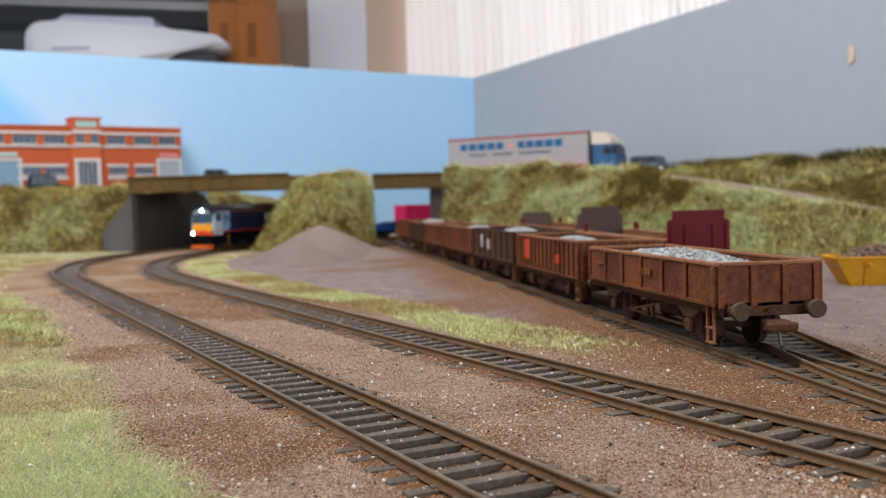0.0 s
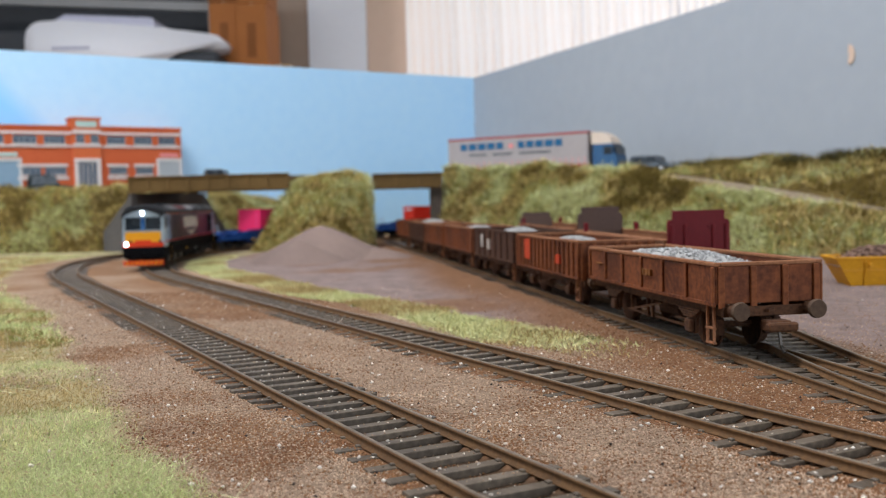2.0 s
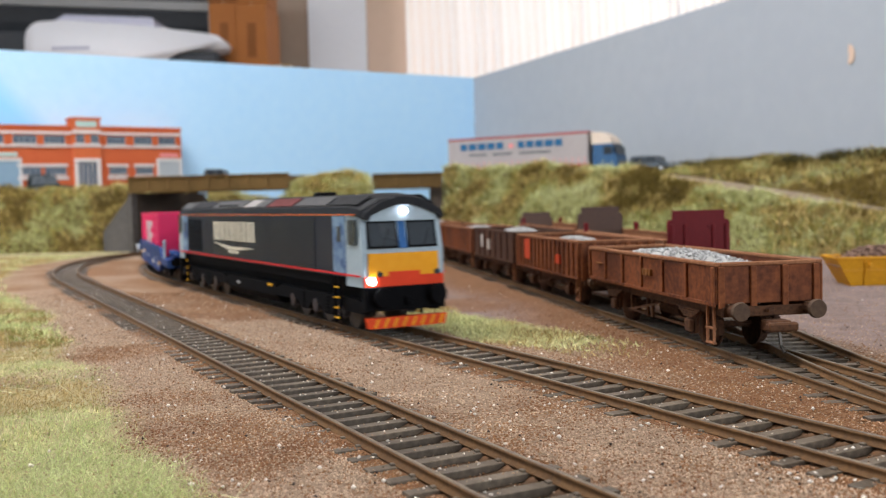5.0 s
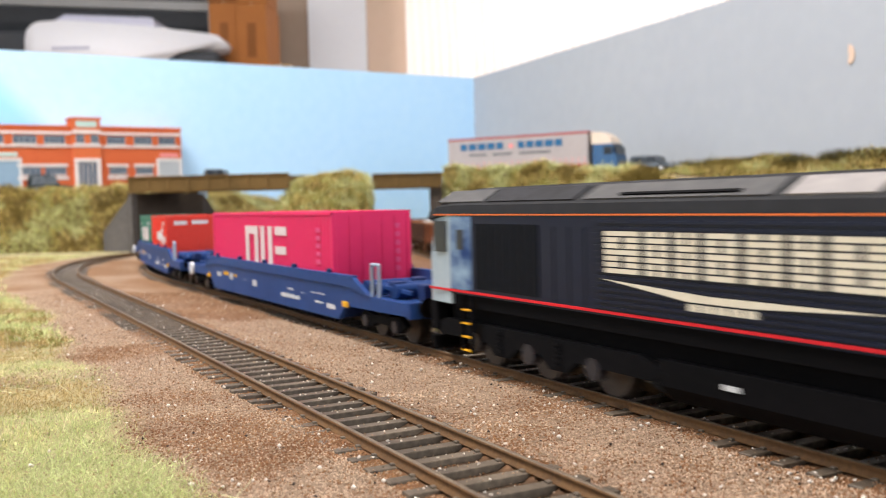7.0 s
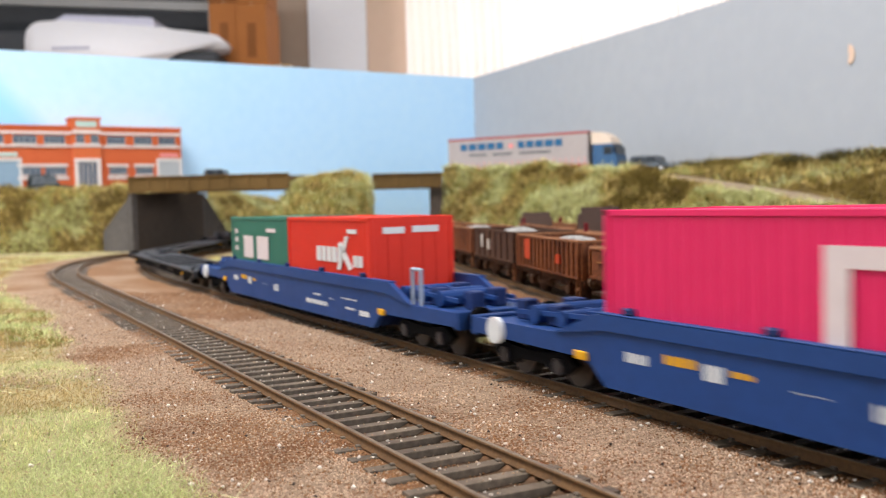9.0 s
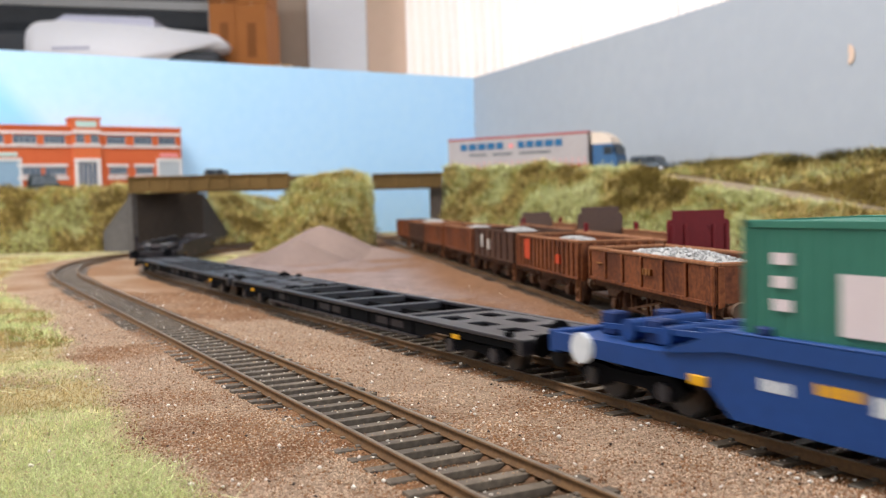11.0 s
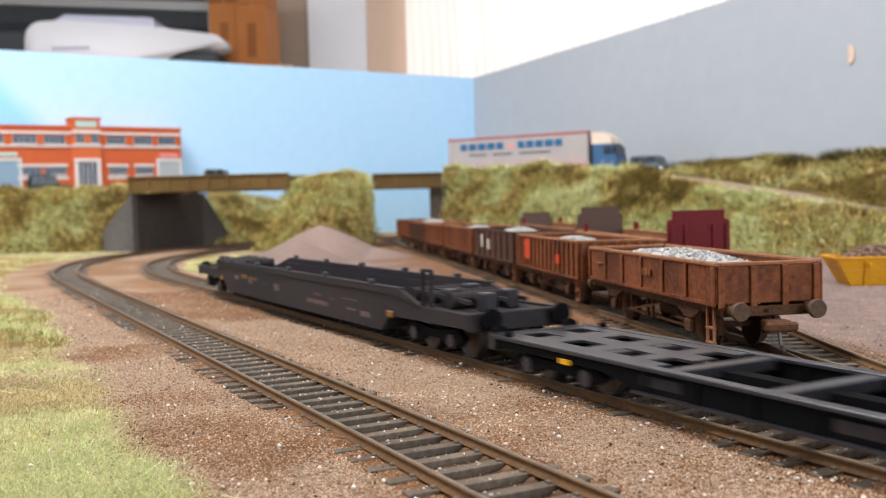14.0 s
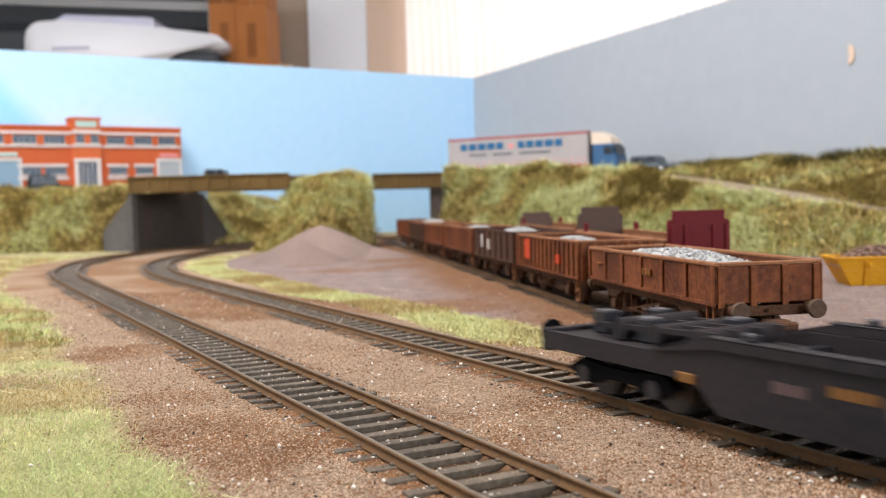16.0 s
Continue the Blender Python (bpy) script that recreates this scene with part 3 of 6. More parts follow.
mid_bank = bank("bank_middle", "grassy mound between the two road bridges", [
    (0.0, [(-205, 1062, -5), (-203, 1010, -5), (-150, 968, -5), (-96, 990, -5), (-82, 1020, -5), (-80, 1085, -5)]),
    (0.42, [(-180, 1060, 52), (-170, 1035, 46), (-140, 1015, 48), (-98, 1025, 54), (-84, 1035, 58), (-81, 1090, 63)]),
    (0.62, [(-168, 1070, 70), (-158, 1055, 72), (-135, 1048, 74), (-108, 1050, 74), (-92, 1055, 73), (-83, 1098, 71)]),
    (0.8, [(-152, 1110, 73), (-145, 1112, 74), (-130, 1115, 74), (-112, 1115, 74), (-95, 1115, 73), (-84, 1112, 70)]),
    (1.0, [(-158, 1122, 10), (-150, 1140, -5), (-130, 1150, -5), (-112, 1150, -5), (-95, 1145, -5), (-86, 1140, -5)])], 80, 60, 11, 71)
grow(mid_bank, (0.0, 0.95), 17000, 6.0, 0.95, 81, bias=-0.06)
right_bank = bank("bank_right", "long grassy bank with a track climbing to the road", [
    (0.0, [(0, 1100, -5), (50, 1010, -5), (105, 925, -5), (165, 845, -5), (232, 760, -5), (305, 675, -5), (395, 595, -5), (560, 480, -5)]),
    (0.22, [(0, 1115, 50), (60, 1040, 48), (122, 950, 44), (182, 872, 34), (247, 788, 24), (312, 692, 9), (402, 610, 0), (565, 500, -4)]),
    (0.36, [(3, 1128, 84), (75, 1070, 83), (150, 985, 78), (205, 910, 64), (265, 825, 45), (320, 715, 25), (410, 630, 6), (570, 520, -3)]),
    (0.40, [(6, 1136, 78), (80, 1076, 76), (154, 990, 74), (210, 915, 63), (270, 828, 45), (325, 718, 25), (415, 634, 6), (575, 524, -3)]),
    (0.43, [(10, 1148, 70), (88, 1086, 70), (160, 996, 70), (215, 920, 62), (275, 832, 45), (330, 722, 25), (420, 638, 6), (580, 528, -3)]),
    (0.58, [(20, 1262, 70), (150, 1150, 70), (190, 1040, 70), (240, 945, 61), (303, 852, 45), (358, 740, 25), (446, 655, 6), (606, 545, -3)]),
    (0.66, [(40, 1330, 70), (180, 1210, 70), (222, 1070, 77), (262, 965, 70), (322, 868, 56), (375, 756, 38), (462, 668, 22), (620, 560, 10)]),
    (0.86, [(80, 1400, 70), (205, 1250, 74), (262, 1128, 75), (310, 1022, 76), (355, 925, 76), (405, 815, 77), (470, 700, 78), (600, 600, 78)]),
    (1.0, [(168, 1424, 70), (226, 1288, 76), (281, 1161, 76), (326, 1056, 78), (371, 951, 78), (421, 835, 79), (476, 708, 79), (552, 530, 79)])], 190, 110, 9.5, 91)
grow(right_bank, (0.0, 0.40), 46000, 6.0, 0.9, 101, bias=0.16)
grow(right_bank, (0.60, 1.0), 36000, 6.0, 0.9, 111, keep=lambda p: p[:, 2] > 66, bias=-0.3)
grow(right_bank, (0.60, 0.9), 22000, 6.0, 0.9, 121, keep=lambda p: (p[:, 1] < 990), bias=-0.25)


def crest_bushes():
    """Dark wiry scrub along the top of the bank against the backscene."""
    rng = np.random.default_rng(44)
    t = rng.uniform(0.24, 1.0, 46)
    c = lerp_rows([(110, 1340, 72), (205, 1250, 76), (262, 1128, 76), (310, 1022, 77), (355, 925, 77), (405, 815, 78), (470, 700, 78)], t)
    k = rng.integers(30, 120, len(c))
    p = np.concatenate([ci + rng.normal(0, 1, (ki, 3)) * np.array([6, 6, 1.5]) for ci, ki in zip(c, k)])
    blades("scrub", "dark brown-green wiry scrub along the bank crest", p, np.tile([0, 0, 1.0], (len(p), 1)), 7.0, 1.1, SCRUB, 0.6, 45, "scrub")


SCRUB = mat("dark_scrub", "4a4426", "5e5630", 0.95, 0, 15, 300, 0.7, 0, island=0.3)
crest_bushes()


def road_strip():
    t = np.linspace(0, 1, 120)
    a = lerp_rows([(88, 1086, 70.5), (160, 996, 70.5), (215, 920, 62.5), (275, 832, 45.8), (330, 722, 25.8), (420, 638, 6.8)], t)
    b = lerp_rows([(150, 1150, 70.5), (190, 1040, 70.5), (240, 945, 61.8), (303, 852, 45.8), (358, 740, 25.8), (446, 655, 6.8)], t)
    m = (a + b) / 2 + np.array([0, 0, 1.2])
    v = np.stack([a - [0, 0, 3], a + (b - a) * 0.12 + [0, 0, 1], m, b + (a - b) * 0.12 + [0, 0, 1], b - [0, 0, 3]], 1)
    v[..., 2] += 0.7 * fbm(v[..., 0], v[..., 1], 20, 3, 5) + 3.0
    i = np.arange(120 * 5).reshape(120, 5)
    f = np.stack([i[:-1, :-1].ravel(), i[1:, :-1].ravel(), i[1:, 1:].ravel(), i[:-1, 1:].ravel()], 1)
    tagged(stuff_mesh("road", v.reshape(-1, 3), f, DUSTY_ROAD), "dusty grey-brown road climbing the bank", "road", kind="structure")


DUSTY_ROAD = mat("dusty_road", "857560", "9c8b74", 0.95, 0, 25, 700, 0.8, 0.4)
road_strip()


def spoil_heap():
    n = 150
    xs, ys = np.meshgrid(np.linspace(-205, -15, n), np.linspace(735, 950, n))
    z = np.full(xs.shape, -9.0)
    for cx, cy, rx, ry, hh in ((-110, 862, 72, 70, 37), (-124, 812, 52, 45, 24), (-60, 850, 55, 55, 13), (-150, 850, 45, 50, 13)):
        r = np.hypot((xs - cx) / rx, (ys - cy) / ry)
        z = np.maximum(z, -7 + hh * np.clip(1 - r, -1, 1) ** 1.0 * np.where(r < 1, 1, 0) - 3 * np.maximum(r - 1, 0) * 10)
    edge = smoothstep(0, 12, z + 7)
    z = z + edge * (1.6 * fbm(xs, ys, 26, 4, 13)) - 2.5 * np.exp(-((z - z.max()) / 4.0) ** 2)
    z = np.maximum(z, -9)
    i = np.arange(n * n).reshape(n, n)
    f = np.stack([i[:-1, :-1].ravel(), i[:-1, 1:].ravel(), i[1:, 1:].ravel(), i[1:, :-1].ravel()], 1)
    ob = stuff_mesh("spoil_heap", np.stack([xs.ravel(), ys.ravel(), z.ravel()], 1), f, HEAP)
    ob.data.polygons.foreach_set("use_smooth", np.ones(len(f), dtype=bool))
    tagged(ob, "smooth pinkish-grey heap of spoil on the ground", "heap", kind="stuff")


spoil_heap()


def octas(name, label, pts, size, material, seed, category, flat=0.7):
    """Loose stones: squashed, turned octahedra."""
    k = len(pts)
    rng = np.random.default_rng(seed)
    base = np.array([(1, 0, 0), (-1, 0, 0), (0, 1, 0), (0, -1, 0), (0, 0, 1), (0, 0, -1)], float)
    s = size * rng.uniform(0.55, 1.4, (k, 1, 1)) * rng.uniform(0.6, 1.2, (k, 1, 3)) * np.array([1, 1, flat])
    v = base[None] * s + rng.normal(0, 0.12, (k, 6, 3)) * size
    a = rng.uniform(0, 6.283, k); ca, sa = np.cos(a)[:, None], np.sin(a)[:, None]
    v = np.stack([v[..., 0] * ca - v[..., 1] * sa, v[..., 0] * sa + v[..., 1] * ca, v[..., 2]], 2) + pts[:, None]
    t = np.array([(0, 2, 4), (2, 1, 4), (1, 3, 4), (3, 0, 4), (2, 0, 5), (1, 2, 5), (3, 1, 5), (0, 3, 5)])
    f = (np.arange(k)[:, None, None] * 6 + t[None]).reshape(-1, 3)
    return tagged(stuff_mesh(name, v.reshape(-1, 3), f, material), label, category, kind="stuff")


def scatter_ground():
    rng = np.random.default_rng(17)
    # fine ballast, denser towards the eye
    y = 125 + 420 * rng.uniform(0, 1, 340000) ** 1.6
    x = rng.uniform(-0.5, 0.5, len(y)) * (y * 1.0 + 40)
    d, t, b = zones(x, y)
    g = track_gap(x, y)
    ok = (rng.uniform(0, 1, len(x)) > np.maximum(t * 0.93, d * 0.85)) & ((g > 9.2) | (rng.uniform(0, 1, len(x)) < 0.10)) & (np.abs(g - 8.75) > 1.3)
    x, y, b = x[ok], y[ok], b[ok]
    z = ground_height(x, y)
    p = np.stack([x, y, z + 0.1], 1)
    dark = (rng.uniform(0, 1, len(x)) < 0.10 + 0.75 * b)
    octas("ballast", "fine tan-brown model ballast lying between the tracks", p[~dark], 0.25, BALLAST, 1, "ballast")
    octas("ballast", "darker brown model ballast along the rails", p[dark], 0.27, BROWN_STONE, 2, "ballast")
    q = rng.uniform(0, 1, len(p)) < 0.003
    octas("pale_chips", "scattered pale stone chips on the ballast", p[q] + [0, 0, 0.5], 0.45, PALE_STONE, 3, "stones")
    q = rng.uniform(0, 1, len(p)) < 0.003
    octas("dark_chips", "scattered dark crumbs on the ballast", p[q] + [0, 0, 0.4], 0.3, DARK_CRUMB, 4, "stones")
    crumbs = []
    for line, first in ((outer, 43.0), (inner, -1557.0)):
        k = rng.integers(int((70 - first) / 7.9), int((620 - first) / 7.9), 1100)
        off = rng.uniform(-14.2, 14.2, len(k))
        ss = first + 7.9 * k + rng.uniform(-1.2, 1.2, len(k))
        keep = np.abs(np.abs(off) - 8.75) > 2.2
        a, b = line(ss, 0.0), line(ss, 1.0)
        pt = (a + (b - a) * off[:, None])[keep]
        crumbs.append(np.stack([pt[:, 0], pt[:, 1], np.full(len(pt), -1.93)], 1))
    crumbs = np.concatenate(crumbs)
    octas("ballast_crumb", "loose tan ballast crumbs lying on the sleepers", crumbs[::2], 0.26, BALLAST, 11, "ballast")
    octas("ballast_crumb", "pale stone crumbs lying on the sleepers", crumbs[1::2], 0.3, PALE_STONE, 12, "ballast")
    # verge grass on the near side and the lime strip behind the track
    y = 110 + 900 * rng.uniform(0, 1, 330000) ** 1.9
    x = -rng.uniform(0.0, 0.56, len(y)) * (y + 60) + 20
    d, t, b = zones(x, y)
    ok = (rng.uniform(0, 1, len(x)) < t ** 2) & (aside(x, y, C1, S1, RA1, RB1) < 0)
    x, y = x[ok], y[ok]
    p = np.stack([x, y, ground_height(x, y)], 1)
    patch = 1.9 * fbm(x, y, 30, 5, 77) + rng.normal(0, 0.16, len(x)) - 0.04
    up = np.tile([0, 0, 1.0], (len(p), 1))
    size = np.clip(y / 260, 0.55, 1.6)
    for lo, hi, m, lab in ((-9, -0.18, VERGE_B, "dry brown"), (-0.18, 0.02, VERGE_A, "dull green"), (0.02, 0.28, VERGE_C, "yellow green"), (0.28, 9, VERGE_D, "soft green")):
        q = (patch >= lo) & (patch < hi)
        for near in (True, False):
            qq = q & ((y < 330) == near)
            if qq.sum() > 30:
                blades("verge_grass", lab + " short static grass on the verge", p[qq], up[qq], 1.8 if near else 2.4, 0.11 if near else 0.34, m, 1.5, 5)
    q = rng.uniform(0, 1, len(p)) < 0.004
    blades("dry_stalks", "long pale dry grass stalks lying on the verge", p[q & (y < 380)] + [0, 0, 1], up[q & (y < 380)] * 0.3, 7.0, 0.16, STRAW, 0.9, 6)
    s = 215 + 720 * rng.uniform(0, 1, 95000) ** 1.3
    off = rng.normal(40, 14, len(s))
    c = inner(s, 0.0)
    c2 = inner(s, 1.0)
    pt = c + (c2 - c) * off[:, None]
    d, t, b = zones(pt[:, 0], pt[:, 1])
    ok = rng.uniform(0, 1, len(s)) < np.clip(t, 0, 1) ** 1.5 * 0.95
    pt = pt[ok]
    p = np.stack([pt[:, 0], pt[:, 1], ground_height(pt[:, 0], pt[:, 1])], 1)
    patch = fbm(p[:, 0], p[:, 1], 38, 3, 99) + rng.normal(0, 0.2, len(p))
    up = np.tile([0, 0, 1.0], (len(p), 1))
    for lo, hi, m, lab in ((-9, -0.2, VERGE_B, "straw"), (-0.2, 0.08, VERGE_C, "yellow green"), (0.08, 9, GRASS_D, "pale lime")):
        q = (patch >= lo) & (patch < hi)
        blades("strip_grass", lab + " grass strip beside the inner track", p[q], up[q], 1.9, 0.4, m, 0.85, 7)
    # dark weeds
    s = rng.uniform(240, 420, 4); off = rng.uniform(28, 52, 4)
    c = inner(s, 0.0); c2 = inner(s, 1.0); ctr = c + (c2 - c) * off[:, None]
    pts = (ctr[:, None] + rng.normal(0, 1.4, (4, 16, 2))).reshape(-1, 2)
    p = np.stack([pts[:, 0], pts[:, 1], ground_height(pts[:, 0], pts[:, 1])], 1)
    blades("weeds", "small dark green weeds in the grass strip", p, np.tile([0, 0, 1.0], (len(p), 1)), 2.2, 0.5, WEED, 0.8, 8, "weeds")


BROWN_STONE = mat("brown_ballast", "7a5439", "9c7350", 0.95, 0, 40, 1500, 0.8, 0.3, island=0.2)
DARK_CRUMB = mat("dark_crumb", "3a302a", "4c4038", 0.95, 0, 40, 1500, 0.8, 0.3, island=0.3)
VERGE_A = mat("verge_dull_green", "7f8444", "969a58", 0.95, 0, 15, 300, 0.8, 0, island=0.3)
VERGE_B = mat("verge_dry_brown", "a08a58", "b89e6c", 0.95, 0, 15, 300, 0.8, 0, island=0.3)
VERGE_C = mat("verge_yellow_green", "ccc48a", "dcd49c", 0.95, 0, 15, 300, 0.8, 0, island=0.3)
VERGE_D = mat("verge_soft_green", "b4bc7c", "ccd098", 0.95, 0, 15, 300, 0.8, 0, island=0.3)
STRAW = mat("pale_straw", "d8cfa4", "c6ba88", 0.9, 0, 15, 300, 0.6, 0, island=0.15)
WEED = mat("dark_weed", "46501f", "586428", 0.9, 0, 15, 300, 0.6, 0, island=0.2)
scatter_ground()


# ---- rolling stock; local x runs forward, z from the rail top ----
def wheelset(parent, x, r, half=7.6, material=STEEL):
    bm = bmesh.new()
    for y in (-half, half):
        cyl(bm, (x, y - 1.2, r), (x, y + 1.2, r), r, 18)
        cyl(bm, (x, y + (1.2 if y < 0 else -1.2), r), (x, y + (1.7 if y < 0 else -1.7), r), r + 0.8, 18)
    cyl(bm, (x, -half, r), (x, half, r), 1.0, 8)
    part("wheelset", bm, material, parent)


def plate(name, parent, material, x0, x1, z0, z1, y, proud=0.12, lean=0.0, label=""):
    """A thin flat mark on a vehicle's side at y; lean slants its ends."""
    bm = bmesh.new()
    s = 1 if y > 0 else -1
    prism(bm, [(x0, z0), (x1, z0), (x1 + lean, z1), (x0 + lean, z1)], y, y + s * proud)
    return part(name, bm, material, parent, label)


def section(peak, shoulder, half, low):
    """Body outline: upright side, a short upright band, a sloping facet and a flat crown."""
    r = [(half, low), (half, shoulder), (half - 0.5, shoulder + 2.3), (half * 0.56, peak - 0.9), (half * 0.3, peak - 0.15), (0.0, peak)]
    return r + [(-y, z) for y, z in r[-2::-1]]


def loft(bm, sections):
    rings = [[bm.verts.new((x, y, z)) for y, z in prof] for x, prof in sections]
    k = len(rings[0])
    for a, b in zip(rings[:-1], rings[1:]):
        for i in range(k):
            j = (i + 1) % k
            bm.faces.new((a[i], b[i], b[j], a[j]))
    bm.faces.new(rings[0]); bm.faces.new(rings[-1][::-1])


def locomotive():
    top = tagged(new("diesel_locomotive"), "navy blue diesel locomotive with yellow cab front and orange cantrail line", "locomotive")
    low, half = 20.3, 17.4
    body = bmesh.new()
    loft(body, [(-122, [(half, low), (half, 42.9), (-half, 42.9), (-half, low)]), (122, [(half, low), (half, 42.9), (-half, 42.9), (-half, low)])])
    part("body", body, NAVY, top)
    roof = bmesh.new()
    def arch(peak, sh, h):
        return section(peak, sh, h, sh - 0.4)
    loft(roof, [(-133.6, arch(48.6, 41.9, 16.8)), (-131, arch(49.6, 42.6, 17.2)), (-122, arch(50.5, 43.2, 17.45)), (122, arch(50.5, 43.2, 17.45)),
                (131, arch(49.6, 42.6, 17.2)), (133.6, arch(48.6, 41.9, 16.8))])
    part("roof", roof, ROOF_DARK, top, "weathered dark grey angular roof")
    # panels lying on the sloping facets
    ya, za, yb, zb = 16.95, 45.5, 9.75, 49.6
    for x0, x1, m in ((-131, -106, ROOF_GREY), (-104, -66, ROOF_PANEL), (-62, -8, ROOF_GREY), (-5, 13, ROOF_PALE), (16, 27, ROOF_GREY), (30, 62, EXHAUST), (66, 100, ROOF_GREY), (103, 130, ROOF_PANEL)):
        for sd in (-1, 1):
            bm = bmesh.new()
            a0, b0 = 0.16, 0.94
            prism(bm, [(sd * (ya + (yb - ya) * a0), za + (zb - za) * a0), (sd * (ya + (yb - ya) * b0), za + (zb - za) * b0),
                       (sd * (ya + (yb - ya) * b0 + 0.2), za + (zb - za) * b0 + 0.35), (sd * (ya + (yb - ya) * a0 + 0.2), za + (zb - za) * a0 + 0.35)], x0, x1, "x")
            rp = part("roof_panel", bm, m, top)
            if x0 == -62:
                bm = bmesh.new()
                prism(bm, [(sd * 15.2, 47.0), (sd * 14.4, 47.45), (sd * 14.6, 47.75), (sd * 15.4, 47.3)], -50, -16, "x")
                part("roof_slot", bm, BLACK, rp)
    quick("exhaust_pipe", BLACK, top, (58, 66, -4, 4, 50.2, 52.0), bevel=0.6)
    for e in (-1, 1):
        cab = bmesh.new()
        lo = [(half, 17.2), (half, 30), (half - 0.2, 42.8), (-half + 0.2, 42.8), (-half, 30), (-half, 17.2)]
        nose_ = [(half - 0.8, 17.2), (half - 0.8, 30), (half - 1.2, 41.6), (-half + 1.2, 41.6), (-half + 0.8, 30), (-half + 0.8, 17.2)]
        a = [cab.verts.new((e * 121.9, y, z)) for y, z in lo]
        b = [cab.verts.new((e * (134.6 if z < 31 else 132.6), y, z)) for y, z in nose_]
        for i in range(6):
            j = (i + 1) % 6
            cab.faces.new((a[i], a[j], b[j], b[i]))
        cab.faces.new(b); cab.faces.new(a[::-1])
        cb = part("cab", cab, PALE_CAB, top, "pale silver cab")
        def face(name, m, y0, y1, z0, z1, deep=0.5, lean=0.0, label=""):
            bm = bmesh.new()
            x = lambda z: 134.5 if z <= 30.2 else 134.5 - (z - 30.2) * 0.2
            v = [bm.verts.new((e * (x(z) + d), y, z)) for d in (-0.3, deep) for y, z in ((y0, z0), (y1, z0), (y1, z1), (y0, z1))]
            for f in ((0, 1, 2, 3), (7, 6, 5, 4), (0, 4, 5, 1), (1, 5, 6, 2), (2, 6, 7, 3), (3, 7, 4, 0)):
                bm.faces.new([v[i] for i in f])
            return part(name, bm, m, cb, label)
        face("front_panel", CAB_YELLOW, -14.4, 14.4, 20.8, 29.0, label="yellow warning panel")
        face("red_band", CAB_RED, -16.4, 16.4, 17.2, 20.8)
        face("emblem", CAB_RED, -6.5, 6.5, 19.5, 22.4, 0.65)
        face("windscreen", GLASS_DARK, -13.6, -2.3, 31.3, 40.0, 0.45)
        face("windscreen", GLASS_DARK, 2.3, 13.6, 31.3, 40.0, 0.45)
        for y0, y1 in ((-14.2, -13.4), (-2.6, -2.0), (2.0, 2.6), (13.4, 14.2)):
            face("window_seal", BLACK, y0, y1, 30.9, 40.3, 0.6)
        face("window_seal", BLACK, -14.2, -2.0, 30.7, 31.5, 0.6); face("window_seal", BLACK, 2.0, 14.2, 30.7, 31.5, 0.6)
        face("window_seal", BLACK, -14.2, -2.0, 39.7, 40.3, 0.6); face("window_seal", BLACK, 2.0, 14.2, 39.7, 40.3, 0.6)
        face("pillar", BRIGHT_BLUE, -1.5, 1.5, 30.6, 40.2, 0.5)
        for y in (-8.5, 8.5):
            bm = bmesh.new(); strip(bm, (e * 134.6, y, 31.2), (e * 133.4, y + 3.2, 37.5), 0.22); part("wiper", bm, BLACK, cb)
        quick("buffer_beam", BLACK, top, (e * 134 - 2, e * 134 + 2, -16.5, 16.5, 8.5, 17.2), bevel=0.4)
        for y in (-11.4, 11.4):
            bm = bmesh.new(); cyl(bm, (e * 135.5, y, 13.9), (e * 139.8, y, 13.9), 1.7, 10); cyl(bm, (e * 139.6, y, 13.9), (e * 140.6, y, 13.9), 3.6, 14, 3.3)
            part("buffer", bm, BLACK, top)
        bm = bmesh.new(); box(bm, min(e * 135, e * 139), max(e * 135, e * 139), -1.2, 1.2, 10.5, 13.5, bevel=0.4); part("coupling_hook", bm, BLACK, top)
        bm = bmesh.new()
        prism(bm, [(-15.5, 2.6), (15.5, 2.6), (16.4, 6.4), (-16.4, 6.4)], e * 134.5, e * 137.0, "x")
        # The rear plough is coloured black to stand for the dark it sits in.
        pl = part("snow_plough", bm, PLOUGH if e == 1 else BLACK, top, "snow plough under the cab")
        for k in range(8 if e == 1 else 0):
            y = -14 + k * 3.8
            bm = bmesh.new(); prism(bm, [(y, 2.9), (y + 1.0, 2.9), (y + 2.6, 6.1), (y + 1.6, 6.1)], e * 136.6, e * 137.2, "x")
            part("stripe", bm, CAB_YELLOW, pl)
        for y in (-17.35, 17.35):
            s = 1 if y > 0 else -1
            plate("side_window", cb, GLASS_DARK, min(e * 124, e * 131.2), max(e * 124, e * 131.2), 32.0, 41.0, y, 0.25)
            plate("blue_panel", top, SWIRL, min(e * 110, e * 121.8), max(e * 110, e * 121.8), 21.8, 42.4, y, 0.14, label="blue and silver swirled graphic panel")
            plate("cab_door", top, SWIRL, min(e * 113, e * 119), max(e * 113, e * 119), 21.6, 40.8, y + s * 0.1, 0.12)
            plate("door_window", top, GLASS_DARK, min(e * 114.2, e * 117.8), max(e * 114.2, e * 117.8), 33, 38.6, y + s * 0.2, 0.12)
            for k in range(4):
                quick("step_edge", YELLOW_MARK, top, (e * 113 - 2.2, e * 113 + 2.2, y - 0.7, y + 0.7, 4.5 + k * 3.8, 4.9 + k * 3.8))
            quick("ladder", BLACK, top, (e * 113 - 2.8, e * 113 - 2.3, y - 0.5, y + 0.5, 4, 20.2), (e * 113 + 2.3, e * 113 + 2.8, y - 0.5, y + 0.5, 4, 20.2))
